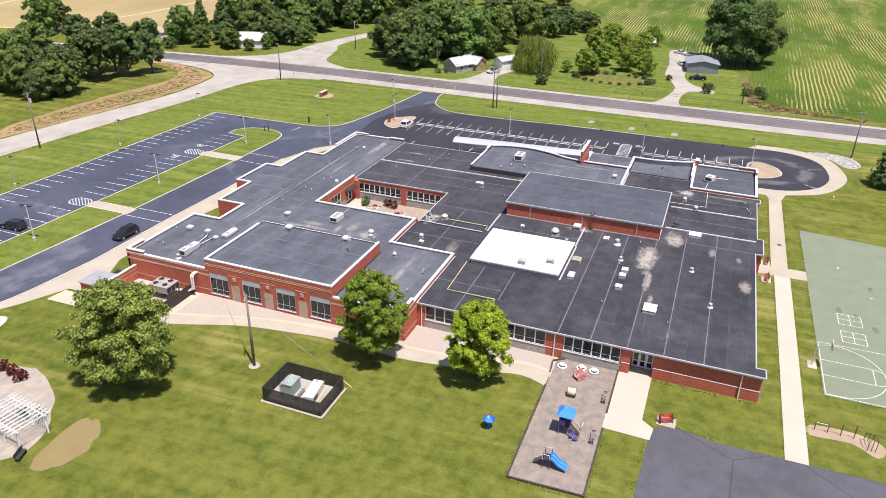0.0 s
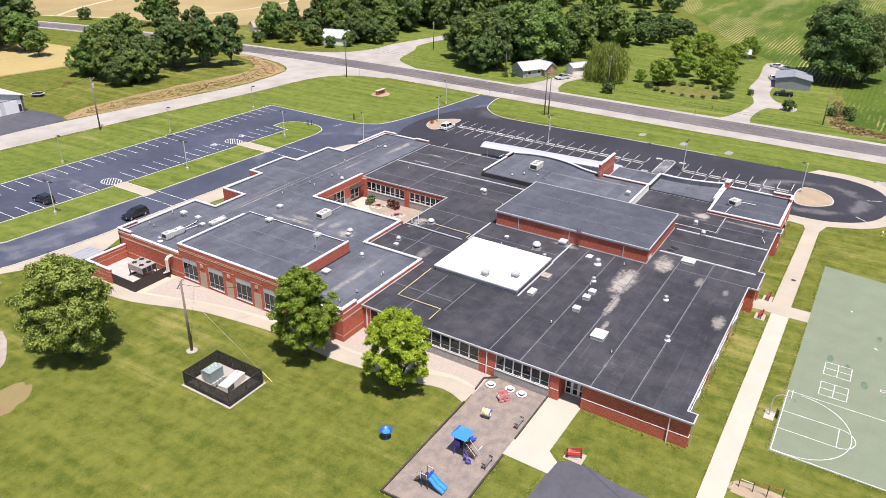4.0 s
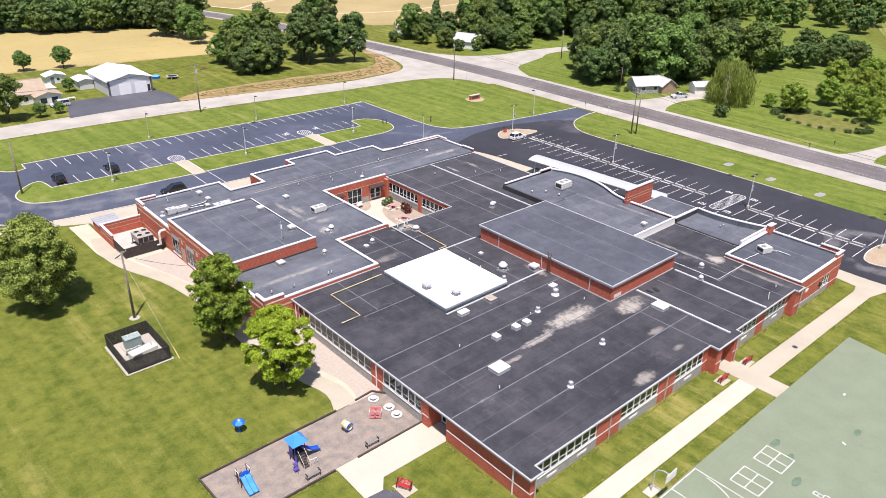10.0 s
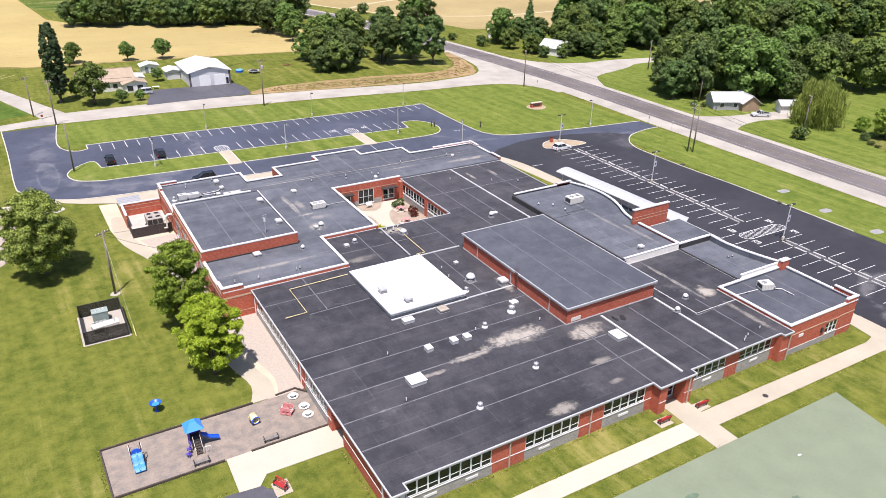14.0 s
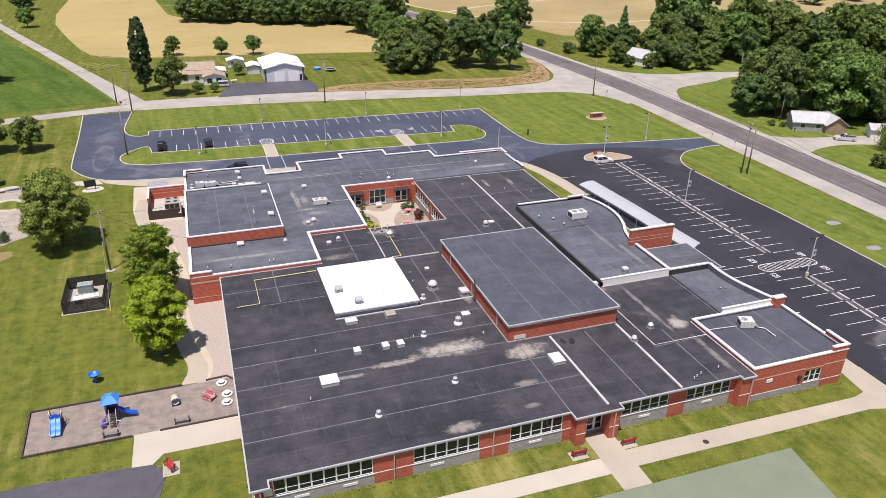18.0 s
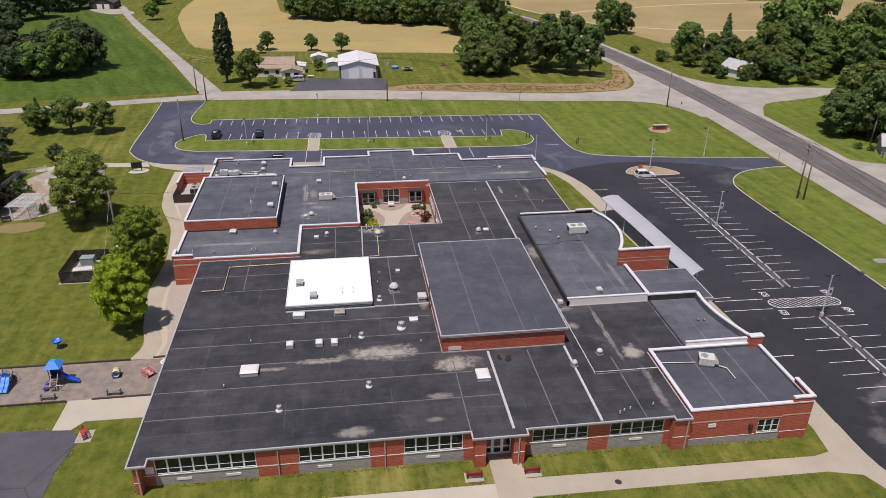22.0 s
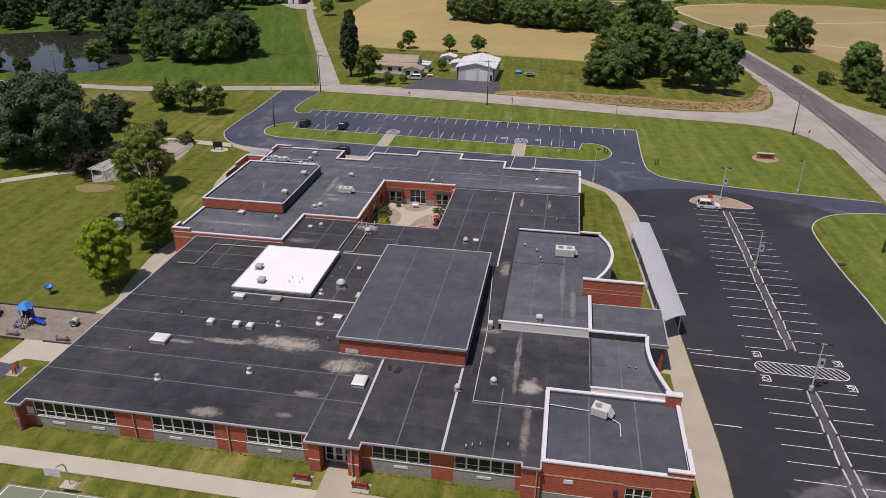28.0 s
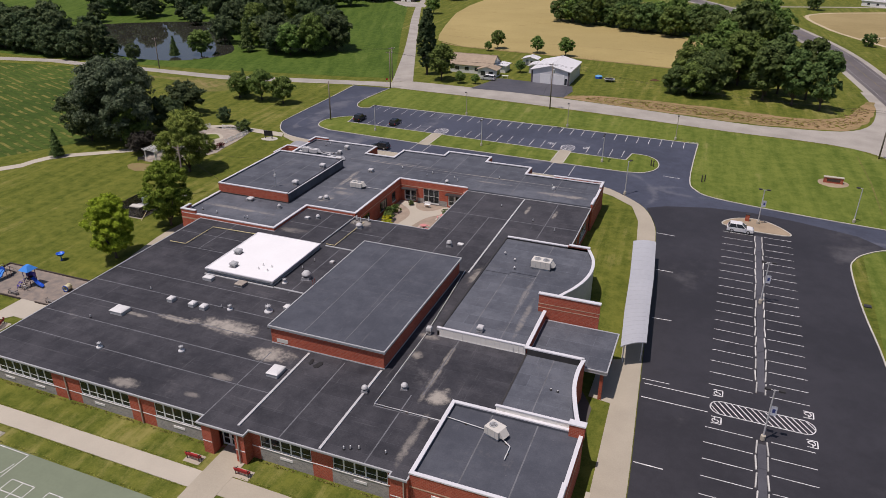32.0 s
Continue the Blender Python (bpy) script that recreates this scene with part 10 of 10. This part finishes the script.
vehicle(300.5, 12.0, 70, 5.2, 1.9, 1.7, SILVER_P, "silver pickup truck behind the grey shed", "pickup", "pickup truck")

# ---- houses and barns ----
SIDING = mat("white lap siding", (0.76, 0.75, 0.72), 0.7, 0.08, 2.0, 8.0)
STEEL_WALL = mat("pale grey ribbed steel", (0.60, 0.60, 0.62), 0.5, 0.08, 3.0, 4.0, spec=0.4)
SHED_WALL = mat("grey blue steel siding", (0.22, 0.235, 0.26), 0.6, 0.1, 2.0, 5.0)
SHINGLE = mat("tan shingles", (0.37, 0.295, 0.215), 0.9, 0.15, 1.2, 6.0)
SHINGLE_GREY = mat("light grey roof sheets", (0.47, 0.47, 0.47), 0.6, 0.12, 1.5, 5.0)
STEEL_ROOF = mat("white steel roof", (0.72, 0.72, 0.72), 0.5, 0.05, 3.0, 4.0)


def gable_house(name, x, y, turn, w, d, eave, rise, wallm, roofm, label, category="house", over=0.45, doors=(), windows=(), fascia=None):
    """A gabled box, ridge along y; doors and windows are (face, along, width, low, high, material)."""
    ob = thing(name, label, category, (x, y, gz(x)), turn)
    bm = bmesh.new()
    prof = [(-w / 2, -0.3), (w / 2, -0.3), (w / 2, eave), (0, eave + rise), (-w / 2, eave)]
    lo = [bm.verts.new((a, -d / 2, b)) for a, b in prof]
    hi = [bm.verts.new((a, d / 2, b)) for a, b in prof]
    bm.faces.new(lo)
    bm.faces.new(hi[::-1])
    for i in range(5):
        bm.faces.new((lo[i], hi[i], hi[(i + 1) % 5], lo[(i + 1) % 5]))
    bmesh.ops.recalc_face_normals(bm, faces=bm.faces)
    part("wall", bm, wallm, ob)
    sl = rise / (w / 2)
    for s in (-1, 1):
        bm = bmesh.new()
        e_ = w / 2 + over
        pts = [(0, eave + rise + 0.02), (s * e_, eave - sl * over + 0.02), (s * e_, eave - sl * over + 0.17), (0, eave + rise + 0.17)]
        lo = [bm.verts.new((a, -d / 2 - over, b)) for a, b in pts]
        hi = [bm.verts.new((a, d / 2 + over, b)) for a, b in pts]
        bm.faces.new(lo)
        bm.faces.new(hi[::-1])
        for i in range(4):
            bm.faces.new((lo[i], hi[i], hi[(i + 1) % 4], lo[(i + 1) % 4]))
        bmesh.ops.recalc_face_normals(bm, faces=bm.faces)
        rf = part("roof", bm, roofm, ob)
        n = int(d / 1.0)
        if roofm in (STEEL_ROOF, SHINGLE_GREY):
            for i in range(n):
                yy = -d / 2 + (i + 0.5) * d / n
                part("roof_rib", tube(bmesh.new(), [(0, yy, eave + rise + 0.18), (s * e_, yy, eave - sl * over + 0.18)], 0.03, 4), roofm, rf)
    part("ridge_cap", boxes((-0.15, 0.15, -d / 2 - over, d / 2 + over, eave + rise + 0.13, eave + rise + 0.21)), roofm, ob)
    for face, a, ww, lo_, hi_, m in list(doors) + list(windows):
        r = {"s": (a - ww / 2, a + ww / 2, -d / 2 - 0.06, -d / 2 + 0.02), "n": (a - ww / 2, a + ww / 2, d / 2 - 0.02, d / 2 + 0.06), "w": (-w / 2 - 0.06, -w / 2 + 0.02, a - ww / 2, a + ww / 2), "e": (w / 2 - 0.02, w / 2 + 0.06, a - ww / 2, a + ww / 2)}[face]
        k = part("door" if (face, a, ww, lo_, hi_, m) in doors else "window", boxes((*r, lo_, hi_)), m, ob)
        if m is GLASS_DARK:
            g_ = 0.1
            q = (r[0] - g_, r[1] + g_, r[2] + 0.01, r[3]) if face in "ns" else (r[0] + 0.01, r[1], r[2] - g_, r[3] + g_)
            part("frame", boxes((*((q[0], r[0], q[2], q[3]) if face in "ns" else (q[0], q[1], q[2], r[2])), lo_, hi_), (*((r[1], q[1], q[2], q[3]) if face in "ns" else (q[0], q[1], r[3], q[3])), lo_, hi_), (*q, lo_ - g_, lo_), (*q, hi_, hi_ + g_)), TRIM, k)
    return ob


GLASS_DARK = mat("dark house window", (0.03, 0.035, 0.04), 0.1, 0.2, 1.0, 3.0, spec=0.6)
WD = mat("white panel door", (0.80, 0.80, 0.79), 0.6, 0.05, 1.0, 6.0)
barn = gable_house("barn", 105.9, 181.0, 0, 12.6, 17.5, 4.3, 1.5, STEEL_WALL, STEEL_ROOF, "pale grey steel barn with a white roof", "barn",
                   doors=[("s", -1.6, 3.4, 0, 3.2, WD), ("s", 2.9, 3.4, 0, 3.2, WD), ("s", 5.2, 0.8, 0.1, 2.1, GLASS_DARK)])
for sx in (-6.32, 6.32):
    for y0 in (-8.78, 8.6):
        part("corner_trim", boxes((sx - 0.55 if sx > 0 else sx - 0.02, sx + 0.02 if sx > 0 else sx + 0.55, y0, y0 + 0.06, 0, 4.2)), mat("dark plum trim", (0.12, 0.10, 0.11), 0.6, 0.1, 1.0, 6.0), barn)
gable_house("lean_to", 97.4, 188.0, 0, 4.0, 6.0, 2.6, 0.5, STEEL_WALL, STEEL_ROOF, "small white-roofed lean-to beside the barn", "shed")
house = gable_house("house", 77.0, 181.6, 90, 9.5, 15.0, 2.9, 2.7, SIDING, SHINGLE, "white single-storey house with a tan roof", "house",
                    windows=[("w", 5.0, 1.5, 0.9, 2.1, GLASS_DARK), ("w", 1.5, 1.5, 0.9, 2.1, GLASS_DARK), ("w", -2.0, 1.2, 0.9, 2.1, GLASS_DARK), ("s", 2, 1.2, 0.9, 2.1, GLASS_DARK)], doors=[("w", -4.2, 1.0, 0.2, 2.2, WD)])
porch = gable_house("house_porch", 84.0, 175.6, 0, 6.4, 5.0, 2.5, 0.9, SIDING, SHINGLE, "gabled front porch of the white house", "porch", windows=[("s", -1.4, 1.6, 0.5, 2.0, GLASS_DARK), ("s", 1.4, 1.6, 0.5, 2.0, GLASS_DARK), ("e", 0, 3.0, 0.5, 2.0, GLASS_DARK)])
gable_house("carport", 85.4, 184.5, 0, 5.0, 5.5, 2.3, 0.3, SIDING, STEEL_ROOF, "white-roofed carport behind the house", "carport")
gable_house("garden_shed", 92.4, 199.5, 0, 5.2, 4.2, 2.3, 0.7, SIDING, STEEL_ROOF, "small white garden shed", "shed", windows=[("s", 0.6, 0.8, 0.9, 1.7, GLASS_DARK)], doors=[("s", -1.0, 1.0, 0.0, 2.0, SHED_WALL)])
ob = thing("garden_table", "white garden table on the lawn", "table", (90.0, 174.6, 0.0), 0)
part("tabletop", boxes((-1.0, 1.0, -0.5, 0.5, 0.68, 0.75)), WHITE_WOOD, ob)
for sx in (-0.85, 0.85):
    for sy in (-0.4, 0.4):
        part("leg", boxes((sx - 0.04, sx + 0.04, sy - 0.04, sy + 0.04, 0, 0.68)), WHITE_WOOD, ob)
ob = thing("paddling_pool", "round blue covered pool on the barn lawn", "pool", (119.1, 187.6, gz(119)), 0)
part("wall", lathe(bmesh.new(), (0, 0, 0), [(1.2, 0), (1.25, 0.7)], 16), BLUE, ob)
part("cover", lathe(bmesh.new(), (0, 0, 0), [(1.28, 0.7), (0.9, 0.95), (0.02, 1.0)], 16), mat("sky blue tarp", (0.12, 0.36, 0.62), 0.5, 0.1, 0.6, 4.0), ob)
# stands in for a dark low trailer; shaped as a round trampoline
ob = thing("trampoline", "dark round stand-in for a low trailer on the barn lawn", "trampoline", (123.2, 184.6, gz(123)), 0)
part("mat", lathe(bmesh.new(), (0, 0, 0), [(1.5, 0.78), (1.5, 0.8)], 18), RUBBER, ob)
part("pad_ring", lathe(bmesh.new(), (0, 0, 0), [(1.5, 0.76), (1.85, 0.76), (1.85, 0.84), (1.5, 0.84)], 18, False), GREY_METAL, ob)
for k in range(6):
    a = k * math.pi / 3
    part("leg", lathe(bmesh.new(), (1.75 * math.cos(a), 1.75 * math.sin(a), 0), [(0.04, 0), (0.04, 0.78)], 6), GALV, ob)

ob = thing("brush_pile", "low rusty brown brush pile on the barn lawn", "brush pile", (137.1, 192.1, gz(137.1)), 0)
for k in range(26):
    a = k * 2.4
    r = 0.25 + 1.5 * (k / 26) ** 0.5
    part("branch", tube(bmesh.new(), [(r * math.cos(a), 0.6 * r * math.sin(a), 0.02), (r * math.cos(a + 0.5) * 0.7, 0.5 * r * math.sin(a + 0.5), 0.75 - 0.3 * r), (r * math.cos(a + 1.1), 0.6 * r * math.sin(a + 1.1), 0.1)], 0.09, 5, 0.04), WOOD_RUST, ob)
gable_house("cottage", 236.5, 84.6, 62, 6.5, 9.0, 2.6, 2.0, mat("grey board siding", (0.33, 0.33, 0.33), 0.8, 0.12, 1.0, 6.0), SHINGLE_GREY, "grey cottage with pale metal roof", "house", windows=[("s", 0, 1.2, 1.0, 2.1, GLASS_DARK), ("w", 2, 1.2, 1.0, 2.1, GLASS_DARK), ("w", -2, 1.2, 1.0, 2.1, GLASS_DARK)])
gable_house("cottage_wing", 241.2, 81.2, -18, 5.5, 7.0, 2.5, 1.9, mat("weathered tan boards", (0.34, 0.24, 0.16), 0.9, 0.15, 1.0, 6.0), SHINGLE_GREY, "tan boarded wing of the cottage", "house", windows=[("w", 0, 1.2, 1.0, 2.0, GLASS_DARK)])
gable_house("outbuilding", 250.6, 72.2, 60, 4.2, 7.5, 2.5, 1.0, SIDING, SHINGLE_GREY, "white outbuilding with a grey metal roof", "shed", windows=[("e", 1, 1.0, 1.0, 1.8, GLASS_DARK)], doors=[("s", 0, 2.4, 0, 2.1, SHED_WALL)])
gable_house("pole_shed", 276.0, 6.4, -82, 10.5, 11.0, 3.2, 1.0, SHED_WALL, mat("slate grey roof sheets", (0.25, 0.265, 0.29), 0.6, 0.12, 1.5, 5.0), "grey blue steel shed with a slate grey roof", "shed", doors=[("w", 2.0, 1.0, 0, 2.1, WD)])
gable_house("garden_shed", 312.0, 30.0, 10, 5.0, 6.0, 2.4, 1.2, SHED_WALL, SHINGLE_GREY, "small grey blue shed among trees", "shed")
gable_house("white_house", 240.5, 171.5, 20, 7.5, 10.0, 3.0, 2.4, SIDING, SHINGLE_GREY, "white house half hidden by trees", "house", windows=[("s", 0, 1.2, 1.0, 2.1, GLASS_DARK), ("w", 2, 1.2, 1.0, 2.1, GLASS_DARK)])
gable_house("far_house", 243.0, 213.0, 60, 8.0, 12.0, 2.8, 1.8, SIDING, SHINGLE, "tan-roofed house beyond the junction", "house", windows=[("w", 0, 1.5, 1.0, 2.1, GLASS_DARK)])
gable_house("far_house", 238.0, 447.0, 62, 9.0, 18.0, 3.2, 2.4, SIDING, SHINGLE_GREY, "distant white house in the fields", "house", windows=[("w", 5, 1.4, 1.0, 2.1, GLASS_DARK), ("w", 0, 1.4, 1.0, 2.1, GLASS_DARK), ("w", -5, 1.4, 1.0, 2.1, GLASS_DARK)])
gable_house("far_house", 262.0, 452.0, 62, 8.0, 11.0, 3.0, 2.2, SIDING, SHINGLE_GREY, "distant white outbuilding in the fields", "house")
more("far_round", 200.0, 412.0, 0.55, "lone dark tree by the distant lane", group="distant trees")
more("far_round", 381.0, 392.0, 0.7, "lone dark tree in the green hollow", group="distant trees")
more("bush", 214.0, 297.0, 1.4, "round dark bush on the highway bank")
more("bush", 218.4, 214.0, 0.9, "small bush on the highway verge")
more("bush", 222.6, 197.0, 1.2, "round bush on the highway verge")
gable_house("far_house", 505.0, 96.0, 80, 9.0, 16.0, 3.0, 2.2, SIDING, SHINGLE_GREY, "distant white house in the fields", "house")
DUSKY = mat("dark taupe siding", (0.085, 0.070, 0.062), 0.8, 0.12, 1.0, 6.0)
gable_house("far_house", -22.5, 351.0, 0, 12.0, 14.0, 3.2, 2.6, DUSKY, mat("dark brown shingles", (0.10, 0.082, 0.068), 0.9, 0.15, 1.2, 6.0), "distant dark brown farmhouse at the lane end", "house", doors=[("s", 2.6, 2.6, 0, 2.4, WD), ("s", -1.0, 2.6, 0, 2.4, WD)])
sheet("farm_yard", [(-30, 343), (-20, 330), (-13, 324.5), (-2, 325.5), (-4, 333), (-12, 343.5)], 0.055, GRAVEL, "pale gravel farm yard at the lane end", "road")
for x, y, s in ((-38, 336, 0.8), (-46, 342, 0.9), (-34, 346, 0.85), (-56, 338, 0.9), (2, 362, 0.7)):
    more("oak", x, y, s, "dark tree round the farmhouse", group="farm trees")

ob = thing("fire_hydrant", "pale yellow fire hydrant in the grass beside the loop", "hydrant", (155.4, -26.2, gz(155.4)), 20)
HYDRANT = mat("yellow hydrant paint", (0.60, 0.50, 0.14), 0.5, 0.12, 0.5, 8.0)
part("barrel", lathe(bmesh.new(), (0, 0, 0), [(0.2, 0), (0.2, 0.05), (0.14, 0.06), (0.14, 0.6)], 12), HYDRANT, ob)
part("bonnet", lathe(bmesh.new(), (0, 0, 0.6), [(0.18, 0), (0.17, 0.06), (0.1, 0.16), (0.03, 0.2), (0.03, 0.26)], 12), WHITE_METAL, ob, "white domed bonnet")
for sx in (-1, 1):
    part("nozzle", tube(bmesh.new(), [(0, 0, 0.45), (sx * 0.24, 0, 0.45)], 0.06, 8), HYDRANT, ob)
part("pumper_nozzle", tube(bmesh.new(), [(0, 0, 0.4), (0, -0.26, 0.4)], 0.08, 8), HYDRANT, ob)
